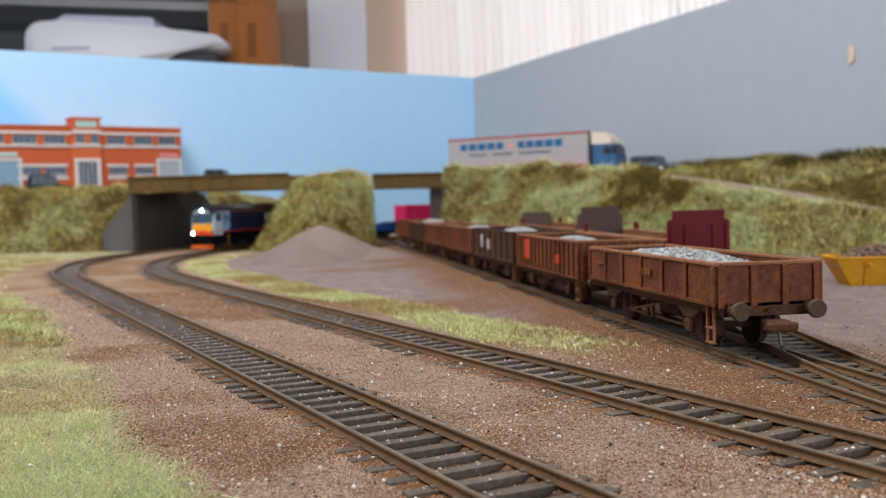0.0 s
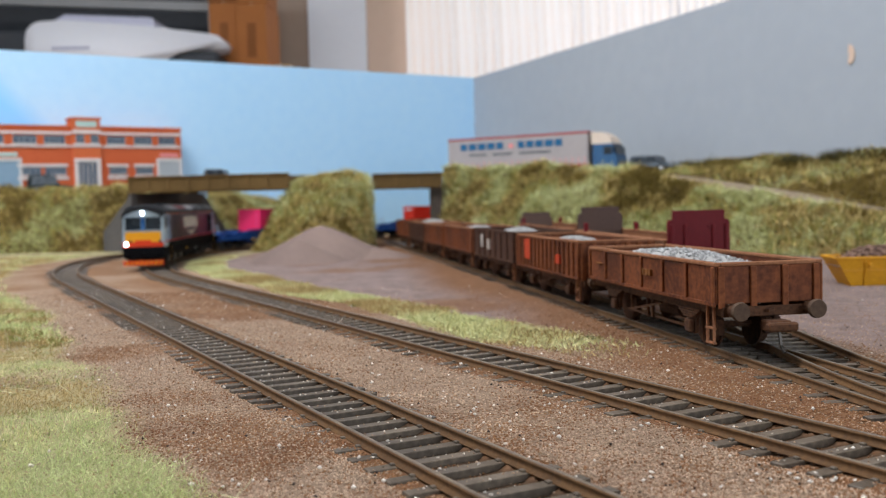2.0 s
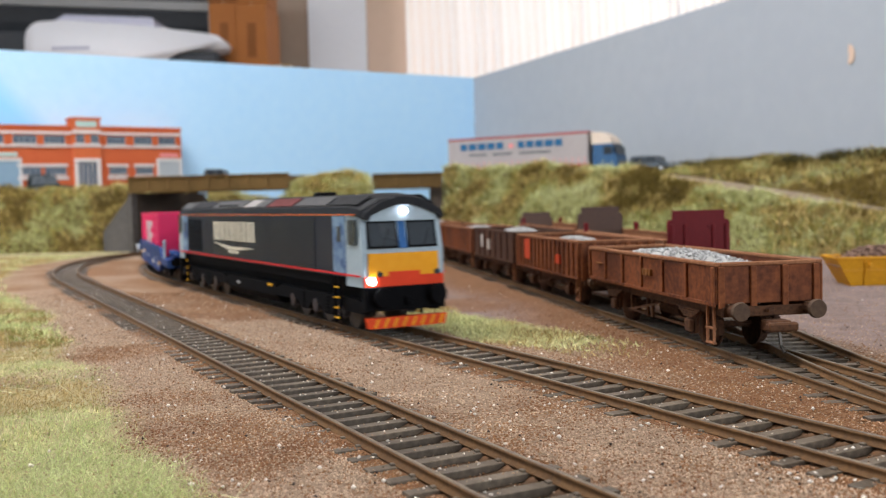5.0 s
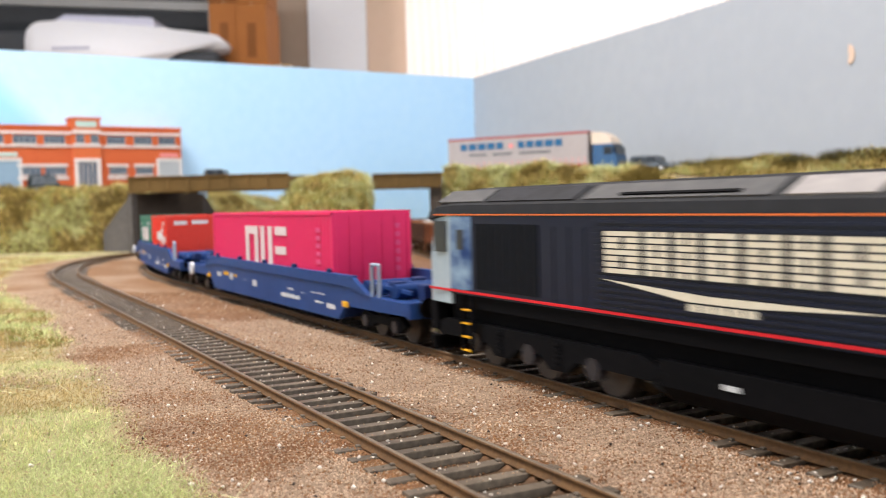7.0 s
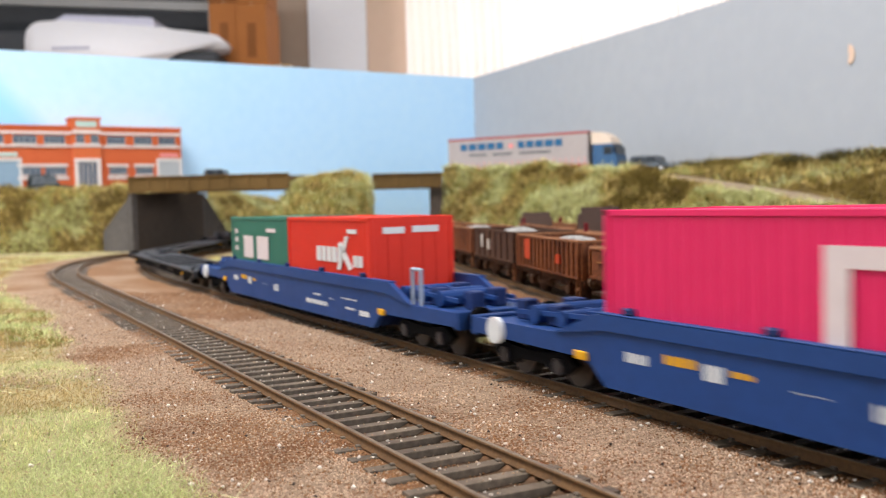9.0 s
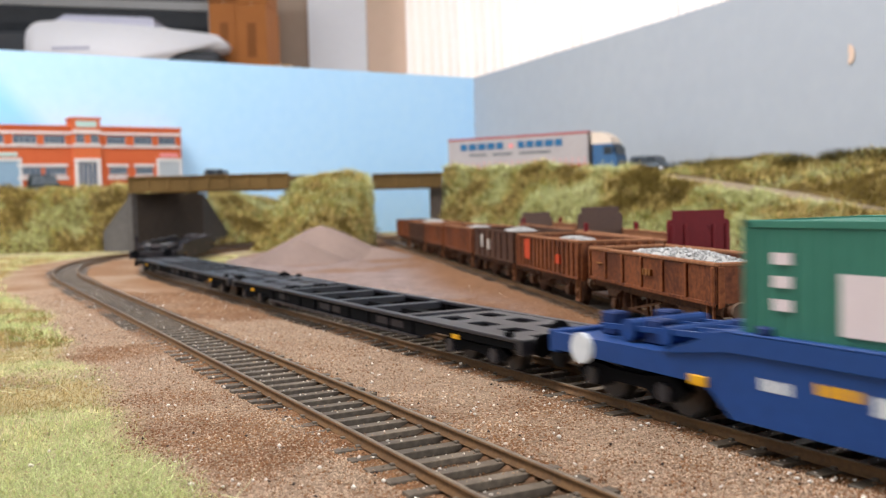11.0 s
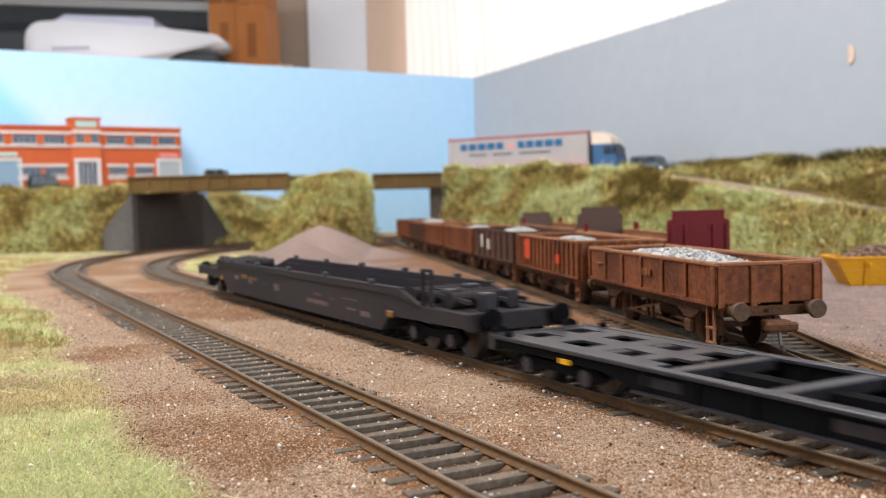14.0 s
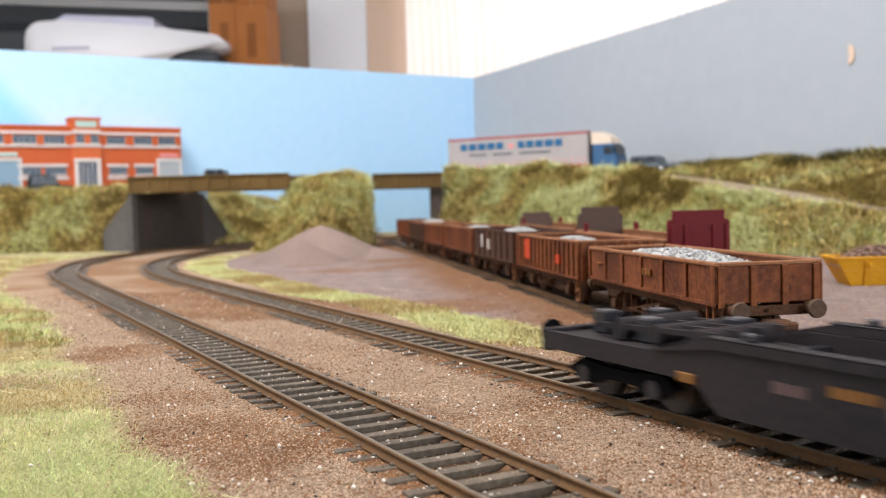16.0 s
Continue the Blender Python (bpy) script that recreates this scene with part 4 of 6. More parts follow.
        # pale brow over the windscreens, lamps
        bm = bmesh.new(); prism(bm, [(-15.4, 40.4), (15.4, 40.4), (14.2, 42.2), (9, 45.8), (3, 47.2), (-3, 47.2), (-9, 45.8), (-14.2, 42.2)], min(e * 132, e * 134.75), max(e * 132, e * 134.75), "x")
        part("cab_brow", bm, PALE_CAB, top, "pale arched band over the windscreens")
        bm = bmesh.new()
        edge = [(-16.6, 41.8), (-15.6, 43.6), (-9.4, 47.2), (-3, 48.8), (3, 48.8), (9.4, 47.2), (15.6, 43.6), (16.6, 41.8)]
        prism(bm, edge + [(y * 0.88, z - (1.2 if abs(y) > 12 else 2.6)) for y, z in edge[::-1]], min(e * 132.8, e * 136.6), max(e * 132.8, e * 136.6), "x")
        part("cab_visor", bm, ROOF_DARK, top, "dark peaked visor over the cab")
        lit = HEADLAMP if e == 1 else GLASS_DARK
        bm = bmesh.new(); cyl(bm, (e * 133.0, 0, 44.0), (e * 135.6, 0, 43.8), 1.2, 16); part("headlamp", bm, lit, top, "small round headlamp at the cab top")
        bm = bmesh.new(); cyl(bm, (e * 133.8, -e * 13.6, 19.3), (e * 135.9, -e * 13.6, 19.3), 1.4, 16); part("headlamp", bm, lit, top, "round headlamp low on the cab")
        for y in (-e * 10.2, e * 13.6):
            bm = bmesh.new(); cyl(bm, (e * 133.8, y, 21.6), (e * 135.5, y, 21.6), 1.1, 12); part("marker_lamp", bm, GLASS_DARK, top)
    for y in (-17.4, 17.4):
        s = 1 if y > 0 else -1
        plate("cantrail_line", top, ORANGE_LINE, -131, 131, 42.65, 43.05, y + s * 0.12, 0.14, label="orange cantrail line")
        plate("red_line", top, RED_LINE, -134, 134, 20.85, 21.5, y, 0.3, label="red line along the body foot")
        plate("grille", top, NAVY_DARK, -108, -78, 22.4, 40.4, y, 0.16)
        for k in range(9):
            x = -106.5 + k * 3.5
            quick("grille_bar", NAVY_DARK, top, (x - 0.3, x + 0.3, y - 0.35, y + 0.35, 23, 40))
        for k in range(15):
            z = 21.9 + k * 1.36
            quick("side_rib", NAVY, top, (-56, 92, y - 0.42, y + 0.42, z, z + 0.6))
        for k in range(3):
            quick("door_line", NAVY_DARK, top, (-72 + k * 6, -71.6 + k * 6, y - 0.1, y + 0.1, 22, 40))
        x = -53.0 if s < 0 else -19
        for k, w in enumerate((13, 8.6, 8.2, 10.0, 10.2, 8.0, 13)):
            bm = bmesh.new()
            for r in range(7):
                z = 30.1 + r * 1.36
                cuts = [(0.8, w - 1.0)] if (r + k) % 3 == 0 else [(0.8, w * 0.44), (w * 0.56, w - 1.0)]
                for p, q in cuts:
                    prism(bm, [(x + p, z), (x + q, z), (x + q, z + 1.0), (x + p, z + 1.0)], y + s * 0.3, y + s * 0.56)
            part("lettering_block", bm, LETTER, top, "cream lettering block")
            x += w
        x = -53.0 if s < 0 else -19
        bm = bmesh.new(); prism(bm, [(x, 28.6), (x + 26, 25.6), (x + 42, 25.6), (x + 70, 27.0), (x + 32, 27.0)], y + s * 0.3, y + s * 0.56)
        part("swoosh", bm, LETTER, top, "cream swoosh stripe")
        for k in range(5):
            quick("small_lettering", LETTER, top, (x + 26 + k * 3.6, x + 28.8 + k * 3.6, y - 0.5, y + 0.5, 23.8, 25.2))
        quick("sill", BLACK, top, (-131, 131, min(s * 14.6, s * 16.2), max(s * 14.6, s * 16.2), 16.6, 20.25))
    # tank, bogies
    bm = bmesh.new(); prism(bm, [(-15.5, 12.5), (15.5, 12.5), (15.5, 7), (12, 3.4), (-12, 3.4), (-15.5, 7)], -38, 38, "x"); part("fuel_tank", bm, BLACK, top)
    for y in (-15.6, 15.6):
        quick("filler", WHITE_MARK, top, (-20, -16, y - 0.3, y + 0.3, 9, 10))
        quick("tank_step", YELLOW_MARK, top, (28, 34, y - 0.5, y + 0.5, 11, 12))
    quick("underframe", BLACK, top, (-128, 128, -13, 13, 11.5, 17.2))
    for e in (-1, 1):
        bg = part("bogie_frame", _bogie(e * 86.0, 50, 22), BLACK, top)
        for dx in (-26, 0, 26):
            wheelset(bg, e * 86 + dx, 7.0)
        for y in (-14.4, 14.4):
            for dx in (-26, 0, 26):
                bm = bmesh.new(); cyl(bm, (e * 86 + dx, y - 1.4, 7), (e * 86 + dx, y + 1.4, 7), 2.7, 12); part("axle_box", bm, BLACK_DUSTY, bg)
            for dx in (-13, 13):
                bm = bmesh.new()
                for k in range(5):
                    cyl(bm, (e * 86 + dx, y, 5.6 + k * 1.3), (e * 86 + dx, y, 6.3 + k * 1.3), 1.9, 10)
                part("coil_spring", bm, BLACK, bg)
    for ob in top.children_recursive:
        if ob.type == "MESH" and not ob.name.startswith("wheelset"):
            ob.data.transform(Matrix.Diagonal((1.005, 0.93, 0.97, 1.0)))
    return top


def _bogie(x, half, zspan):
    bm = bmesh.new()
    for y in (-14.4, 14.4):
        prism(bm, [(x - half, 9.6), (x - half + 8, 12.4), (x + half - 8, 12.4), (x + half, 9.6), (x + half - 4, 7.4), (x + 20, 7.6), (x + 16, 4.6), (x + 9, 4.6), (x + 5, 7.6), (x - 5, 7.6), (x - 9, 4.6), (x - 16, 4.6), (x - 20, 7.6), (x - half + 4, 7.4)], y - 1.2, y + 1.2)
    box(bm, x - 6, x + 6, -14, 14, 8, 12)
    return bm


def small_bogie(parent, x, material=BLACK, r=5.6):
    bm = bmesh.new()
    for y in (-13.2, 13.2):
        prism(bm, [(x - 18, 6.4), (x - 14, 9.0), (x - 5, 8.0), (x + 5, 8.0), (x + 14, 9.0), (x + 18, 6.4), (x + 14, 3.8), (x + 8, 3.8), (x + 5, 5.4), (x - 5, 5.4), (x - 8, 3.8), (x - 14, 3.8)], y - 1.1, y + 1.1)
    box(bm, x - 4, x + 4, -13, 13, 6, 10)
    for v in bm.verts:
        v.co.z *= r / 5.6
    bg = part("bogie_frame", bm, material, parent)
    for dx in (-11.8, 11.8):
        wheelset(bg, x + dx, r)
        for y in (-14.2, 14.2):
            bm = bmesh.new(); cyl(bm, (x + dx, y - 1, r), (x + dx, y + 1, r), 2.0, 10); part("axle_box", bm, BLACK_DUSTY, bg)


def pocket_wagon(length, body, dark, label, marks, zt=20.0, wheel=True):
    """Low well wagon: deep sides in the middle, platforms with stanchions and rollers over the bogies."""
    rear = 52
    top = tagged(new("pocket_wagon"), label, "wagon", "wagons of the moving train")
    h = length / 2
    for y in (-16.6, 14.8):
        bm = bmesh.new()
        prism(bm, [(-h + 2, 14.2), (-h + rear - 14, 14.2), (-h + rear, 16.4), (h - 40, 16.4), (h - 29, 14.2), (h - 2, 14.2), (h - 2, 10.2), (h - 48, 9.6), (h - 53, 8.4), (h - 58, 4.2), (-h + rear + 6, 4.2), (-h + rear + 1, 8.4), (-h + rear - 4, 9.6), (-h + 2, 10.2)], y, y + 1.8)
        part("side_plate", bm, body, top)
        bm = bmesh.new()
        yo = y - 0.7 if y < 0 else y + 0.7
        prism(bm, [(-h + rear - 12, 14.6), (-h + rear + 4, zt), (h - 43, zt), (h - 30, 14.6), (h - 33, 14.6), (h - 45, 16.6), (-h + rear + 6, 16.6), (-h + rear - 9, 14.6)], yo, yo + 1.8)
        part("top_rail", bm, body, top)
        bm = bmesh.new()
        box(bm, -h + rear + 4, h - 43, min(yo, yo + 3), max(yo, yo + 3) - 0.4, zt, zt + 0.5, bevel=0.15)
        part("top_flange", bm, body, top)
        for k in range(5):
            x = -h + rear + 14 + k * (length - 80 - rear) / 4
            quick("latch", dark, top, (x - 1.4, x + 1.4, yo + 0.1, yo + 1.9, zt + 0.5, zt + 2.0), bevel=0.3)
    quick("pocket_floor", dark, top, (-h + rear + 6, h - 58, -14.7, 14.7, 4.6, 6.2))
    quick("pocket_end", dark, top, (-h + rear + 3, -h + rear + 5, -14.7, 14.7, 6.2, 14.2))
    quick("pocket_end", dark, top, (h - 57, h - 55, -14.7, 14.7, 6.2, 14.2))
    for e in (-1, 1):
        plat = 52 if e == 1 else rear
        a, b = sorted((e * (h - plat - 1), e * (h - 1.5)))
        quick("end_platform", body, top, (a, b, -14.7, 14.7, 11.5, 13.6), bevel=0.3)
        quick("headstock", body, top, (min(e * (h - 3), e * h), max(e * (h - 3), e * h), -16.5, 16.5, 9.4, 14.6), bevel=0.3)
        for x, r in ((h - plat + 6, 2.3), (h - plat * 0.65, 2.0), (h - plat * 0.42, 2.4)):
            bm = bmesh.new(); cyl(bm, (e * x, -11, 16.2), (e * x, 11, 16.2), r, 14); part("cross_roller", bm, body, top)
        for y in (-9.5, -3.2, 3.2, 9.5):
            bm = bmesh.new(); strip(bm, (e * (h - plat + 2), y, 17.6), (e * (h - plat * 0.23), y, 16.2), 0.8); part("hinge_arm", bm, body, top)
        for x, y in ((h - plat * 0.77, 7), (h - plat * 0.54, -7), (h - plat * 0.31, 6), (h - plat * 0.2, -5)):
            quick("bracket", dark, top, (e * x - 2.6, e * x + 2.6, y - 2.2, y + 2.2, 13.6, 19.0), bevel=0.4)
        bm = bmesh.new(); cyl(bm, (e * (h - 14), -16.6, 12), (e * (h - 14), -18.0, 12), 3.4, 18)
        if e == -1 and wheel:
            part("hand_wheel", bm, marks[0], top, "round white brake hand wheel")
        else:
            bm.free()
        if e == 1:
            bm = bmesh.new()
            for y in (-15.6,):
                box(bm, h - 30, h - 29.1, y - 0.7, y + 0.7, 14, 25.5, bevel=0.4)
                box(bm, h - 24.6, h - 23.7, y - 0.7, y + 0.7, 14, 25.5, bevel=0.4)
                box(bm, h - 29.6, h - 24, y - 0.7, y + 0.7, 24.6, 25.6, bevel=0.3)
            part("hoop", bm, marks[2], top, "pale upright hoop")
        quick("lashing_ring", marks[1], top, (e * (h - 50) - 2.2, e * (h - 50) + 2.2, -17.5, -16.7, 9.2, 11.2), bevel=0.2, label="yellow lashing bracket")
        quick("lashing_ring", marks[1], top, (e * (h - 50) - 2.2, e * (h - 50) + 2.2, 16.7, 17.5, 9.2, 11.2), bevel=0.2, label="yellow lashing bracket")
        for y in (-11.4, 11.4):
            bm = bmesh.new(); cyl(bm, (e * h, y, 13), (e * (h + 2.6), y, 13), 1.5, 10); cyl(bm, (e * (h + 2.4), y, 13), (e * (h + 3.2), y, 13), 3.1, 12); part("buffer", bm, BLACK, top)
        bm = bmesh.new(); strip(bm, (e * (h - 2), 0, 7.5), (e * (h + 3.4), 0, 7.0), 1.0); part("coupling", bm, BLACK, top)
        small_bogie(top, e * (h - 26))
    rng = random.Random(3)
    for y in (-17.0, 17.0):
        for x0, x1, z0, z1 in ((-78, -71, 10.4, 13.2), (-66, -57, 11.6, 14.2), (-55, -50, 10, 13.8), (-48, -42, 11.6, 13.4), (-34, -26, 11.2, 12.0), (-18, -12, 9.2, 12.6), (22, 44, 7.6, 9.8), (30, 38, 11, 12.2), (46, 52, 10.6, 11.4), (58, 72, 11.6, 12.6), (62, 70, 8.2, 9.6), (74, 82, 7.0, 9.4)):
            bm = bmesh.new()
            x, yy = x0, -16.6 if y < 0 else 16.6
            while x < x1 - 0.4:
                w = min(rng.uniform(0.7, 2.2), x1 - x)
                prism(bm, [(x, z0 + 0.3), (x + w, z0 + 0.3), (x + w, z1 - rng.uniform(0.2, 0.8)), (x, z1 - 0.3)], yy, yy + math.copysign(0.1, y))
                x += w + rng.uniform(0.3, 0.6)
            part("lettering_bar", bm, marks[0] if rng.random() < 0.85 else marks[1], top)
    return top


def container(length, width, z0, z1, material, name_label, blocks, end_marks=()):
    top = tagged(new("shipping_container"), name_label, "container", "containers on the moving train")
    h, w = length / 2, width / 2
    bm = bmesh.new()
    box(bm, -h + 0.4, h - 0.4, -w + 0.5, w - 0.5, z0 + 0.3, z1 - 0.4)
    part("body", bm, material, top)
    n = int(length / 3.6)
    for y in (-w + 0.5, w - 0.5):
        bm = bmesh.new()
        s = -1 if y < 0 else 1
        for k in range(n):
            x = -h + 3 + k * (length - 6) / n
            prism(bm, [(x, y), (x + 0.5, y + s * 0.35), (x + 1.6, y + s * 0.35), (x + 2.1, y)], z0 + 1.8, z1 - 1.6, "z")
        part("corrugation", bm, material, top)
    for y in (-w, w - 0.9):
        quick("top_rail", material, top, (-h, h, y, y + 0.9, z1 - 1.4, z1), bevel=0.15)
        quick("bottom_rail", material, top, (-h, h, y, y + 0.9, z0, z0 + 1.6), bevel=0.15)
    for x in (-h, h - 1.8):
        for y in (-w, w - 1.8):
            quick("corner_post", material, top, (x, x + 1.8, y, y + 1.8, z0, z1), bevel=0.15)
    for x in (-h + 0.1, h - 0.4):
        quick("end_header", material, top, (x, x + 0.3, -w + 1.8, w - 1.8, z1 - 2, z1 - 0.1)); quick("end_sill", material, top, (x, x + 0.3, -w + 1.8, w - 1.8, z0, z0 + 1.6))
    for y in (-9, -4, 4, 9):
        bm = bmesh.new()
        strip(bm, (h - 0.1, y, z0 + 1.5), (h - 0.1, y, z1 - 1.5), 0.16)
        part("door_bar", bm, material, top)
    for m, side, pts in blocks:
        for y in ((-w + 0.12,) if side < 0 else (w - 0.12,)):
            bm = bmesh.new()
            prism(bm, pts, y, y + (-0.25 if side < 0 else 0.25))
            part("marking", bm, m, top)
    for m, y0, y1, za, zb in end_marks:
        quick("end_marking", m, top, (h - 0.3, h + 0.15, y0, y1, za, zb))
    return top


def flat_wagon(length, label):
    top = tagged(new("flat_wagon"), label, "wagon", "wagons of the moving train")
    h = length / 2
    for y in (-16.4, 13.6):
        bm = bmesh.new()
        box(bm, -h + 1, h - 1, y, y + 2.8, 9.4, 10.4, bevel=0.2)
        part("sill_top", bm, BLACK_DUSTY, top)
        bm = bmesh.new()
        prism(bm, [(-h + 1, 7.4), (-h + 1, 9.4), (h - 1, 9.4), (h - 1, 7.4), (h - 46, 7.2), (h - 58, 5.0), (-h + 58, 5.0), (-h + 46, 7.2)], y + 0.8, y + 2.0)
        part("sill_web", bm, BLACK, top)
        quick("sill_foot", BLACK_DUSTY, top, (-h + 58, h - 58, y, y + 2.8, 4.3, 5.0))
        for k in range(9):
            x = -h + 62 + k * (length - 124) / 8
            quick("sill_rib", BLACK, top, (x - 0.4, x + 0.4, y + 0.1, y + 2.7, 5.0, 9.4))
        for x0, x1 in ((-60, -48), (-12, 8), (40, 60)):
            plate("lettering_bar", top, WEATHERED, x0, x1, 6.2, 8.4, y + (0.8 if y < 0 else 2.0), 0.1)
    n = int(length / 30)
    for k in range(n + 1):
        x = -h + 14 + k * (length - 28) / n
        quick("cross_beam", BLACK_DUSTY, top, (x - 2.2, x + 2.2, -13.7, 13.7, 7.8, 10.1), bevel=0.2)
    quick("centre_spine", BLACK, top, (-h + 4, h - 4, -2, 2, 5.4, 9.0))
    for e in (-1, 1):
        xs = sorted((e * (h - 62), e * (h - 1)))
        quick("headstock", BLACK_DUSTY, top, (min(e * (h - 3), e * h), max(e * (h - 3), e * h), -16.4, 16.4, 6.4, 10.4), bevel=0.3)
        # end deck plate with its row of openings
        a, b = xs
        ladder = [a + (b - a) * t for t in (0, 0.08, 0.24, 0.36, 0.52, 0.64, 0.80, 0.9, 1.0)]
        bm = bmesh.new()
        for i, (p, q) in enumerate(zip(ladder[:-1], ladder[1:])):
            if i % 2 == 0:
                box(bm, p, q, -13.8, 13.8, 9.6, 10.25)
            else:
                for y0, y1 in ((-13.8, -9.5), (-3.2, 3.2), (9.5, 13.8)):
                    box(bm, p, q, y0, y1, 9.6, 10.25)
        part("deck_plate", bm, BLACK_DUSTY, top)
        for y in (-15, 15):
            quick("twist_lock", BLACK, top, (e * (h - 8) - 1, e * (h - 8) + 1, y - 1, y + 1, 10.4, 11.6), bevel=0.2)
            quick("lashing_mark", YELLOW_MARK, top, (e * (h - 34) - 1.8, e * (h - 34) + 1.8, y - 1.6 if y < 0 else y + 1.2, y - 1.2 if y < 0 else y + 1.6, 7.0, 8.2))
        for y in (-11.4, 11.4):
            bm = bmesh.new(); cyl(bm, (e * h, y, 9), (e * (h + 2.2), y, 9), 1.5, 10); cyl(bm, (e * (h + 2), y, 9), (e * (h + 2.7), y, 9), 3.0, 12); part("buffer", bm, BLACK, top)
        bm = bmesh.new(); strip(bm, (e * (h - 2), 0, 6), (e * (h + 2.6), 0, 6), 1.0); part("coupling", bm, BLACK, top)
        small_bogie(top, e * (h - 28), BLACK, 4.4)
    return top


def letters_as_blocks(m, side, x, z0, z1, widths, gap):
    out = []
    for w in widths:
        out.append((m, side, [(x, z0), (x + w, z0), (x + w, z1), (x, z1)]))
        x += w + gap
    return out


FAINT_PINK = mat("faint_pink_marking", "d24c7c", "cf4475", 0.55, 0, 40, 400, 0.5, 0)
WHITE_GREY = mat("faded_white_panel", "cdbfc0", "d8cccc", 0.55, 0, 40, 400, 0.5, 0)
engine = locomotive()
BLUE_MARKS = (WHITE_MARK, YELLOW_MARK, CLEAR_TAB)
DULL = mat("faded_marking", "5c4a48", "6b5550", 0.7, 0, 40, 500, 0.6, 0)
DULL_YELLOW = mat("dull_orange_marking", "7a5428", "6a4824", 0.7, 0, 40, 500, 0.6, 0)
blue_one = pocket_wagon(286, WAGON_BLUE, WAGON_BLUE_DARK, "blue pocket wagon carrying one magenta container", BLUE_MARKS)
blue_two = copy_thing(blue_one, Matrix())
blue_two["label"] = "blue pocket wagon carrying a red and a green container"
black_last = pocket_wagon(298, WEATHERED, BLACK_DUSTY, "empty weathered black pocket wagon at the train's end", (DULL, DULL_YELLOW, WEATHERED), 18.4, False)
flat_one = flat_wagon(258, "empty black skeletal container flat wagon coupled in the train")
flat_two = flat_wagon(240, "empty dusty black container flat wagon before the last wagon")


panel = []
for sd in (-1, 1):
    for x0, x1, za, zb in ((-25, -20, 17, 36.6), (-20, -11.5, 33, 36.6), (-20, -11.5, 17, 20.5), (-11.5, -6.5, 17, 36.6), (-2.5, 2.8, 17, 36.6), (8, 13.2, 17, 36.6),
                           (17.5, 32, 33, 36.6), (17.5, 31, 25, 28.4), (17.5, 32, 17, 20.5)):
        panel.append((WHITE_GREY, sd, [(x0, za), (x1, za), (x1, zb), (x0, zb)]))
    for k in range(5):
        z = 23 + k * 3.0
        panel.append((FAINT_PINK, sd, [(66, z), (70.5, z), (70.5, z + 1.6), (66, z + 1.6)]))
box_pink = container(165, 32, 6.3, 42.6, PINK, "magenta forty-foot shipping container with pale lettering blocks", panel, [(FAINT_PINK, 9.6, 11.2, 20 + k * 3.2, 21.8 + k * 3.2) for k in range(6)])
marks = letters_as_blocks(WHITE_MARK, -1, -8, 24.5, 30, (4, 4, 4, 4, 4), 1.2) + [(WHITE_MARK, -1, [(12, 22), (15, 22), (23, 34), (20, 34)]), (WHITE_MARK, -1, [(13, 31), (16, 32), (26, 23), (23, 22)])] + letters_as_blocks(WHITE_MARK, -1, 27, 23.5, 27.5, (3.4, 3.4), 0.9) + [(WHITE_MARK, -1, [(22, 35), (30, 35), (30, 36.5), (22, 36.5)])]
box_red = container(82, 32, 6.3, 40.6, RED_BOX, "red twenty-foot shipping container with white marks", marks, [(WHITE_MARK, -11, -3, 35, 37.2), (WHITE_MARK, 0, 10, 35.2, 37.4)])
marks = letters_as_blocks(WHITE_GREY, -1, -20, 22, 32, (14, 16), 6) + [(WHITE_GREY, -1, [(14, 34), (26, 34), (26, 35.6), (14, 35.6)])] + [(WHITE_GREY, -1, [(-34, z), (-30, z), (-30, z + 2), (-34, z + 2)]) for z in (25, 29, 33)]
box_green = container(82, 32, 6.3, 40.6, GREEN_BOX, "dark green twenty-foot shipping container with pale blocks", marks)

# thing, its front behind the engine's nose, its length, its pivots in from each end, shift along it
TRAIN = [(engine, 0, 281, 54, 0), (blue_one, 287, 290, 30, 0), (box_pink, 287, 290, 30, -3), (blue_two, 580, 290, 30, 0), (box_red, 580, 290, 30, 41.5),
         (box_green, 580, 290, 30, -41.5), (flat_one, 878, 262, 30, 0), (flat_two, 1143, 243, 30, 0), (black_last, 1391, 303, 30, 0)]


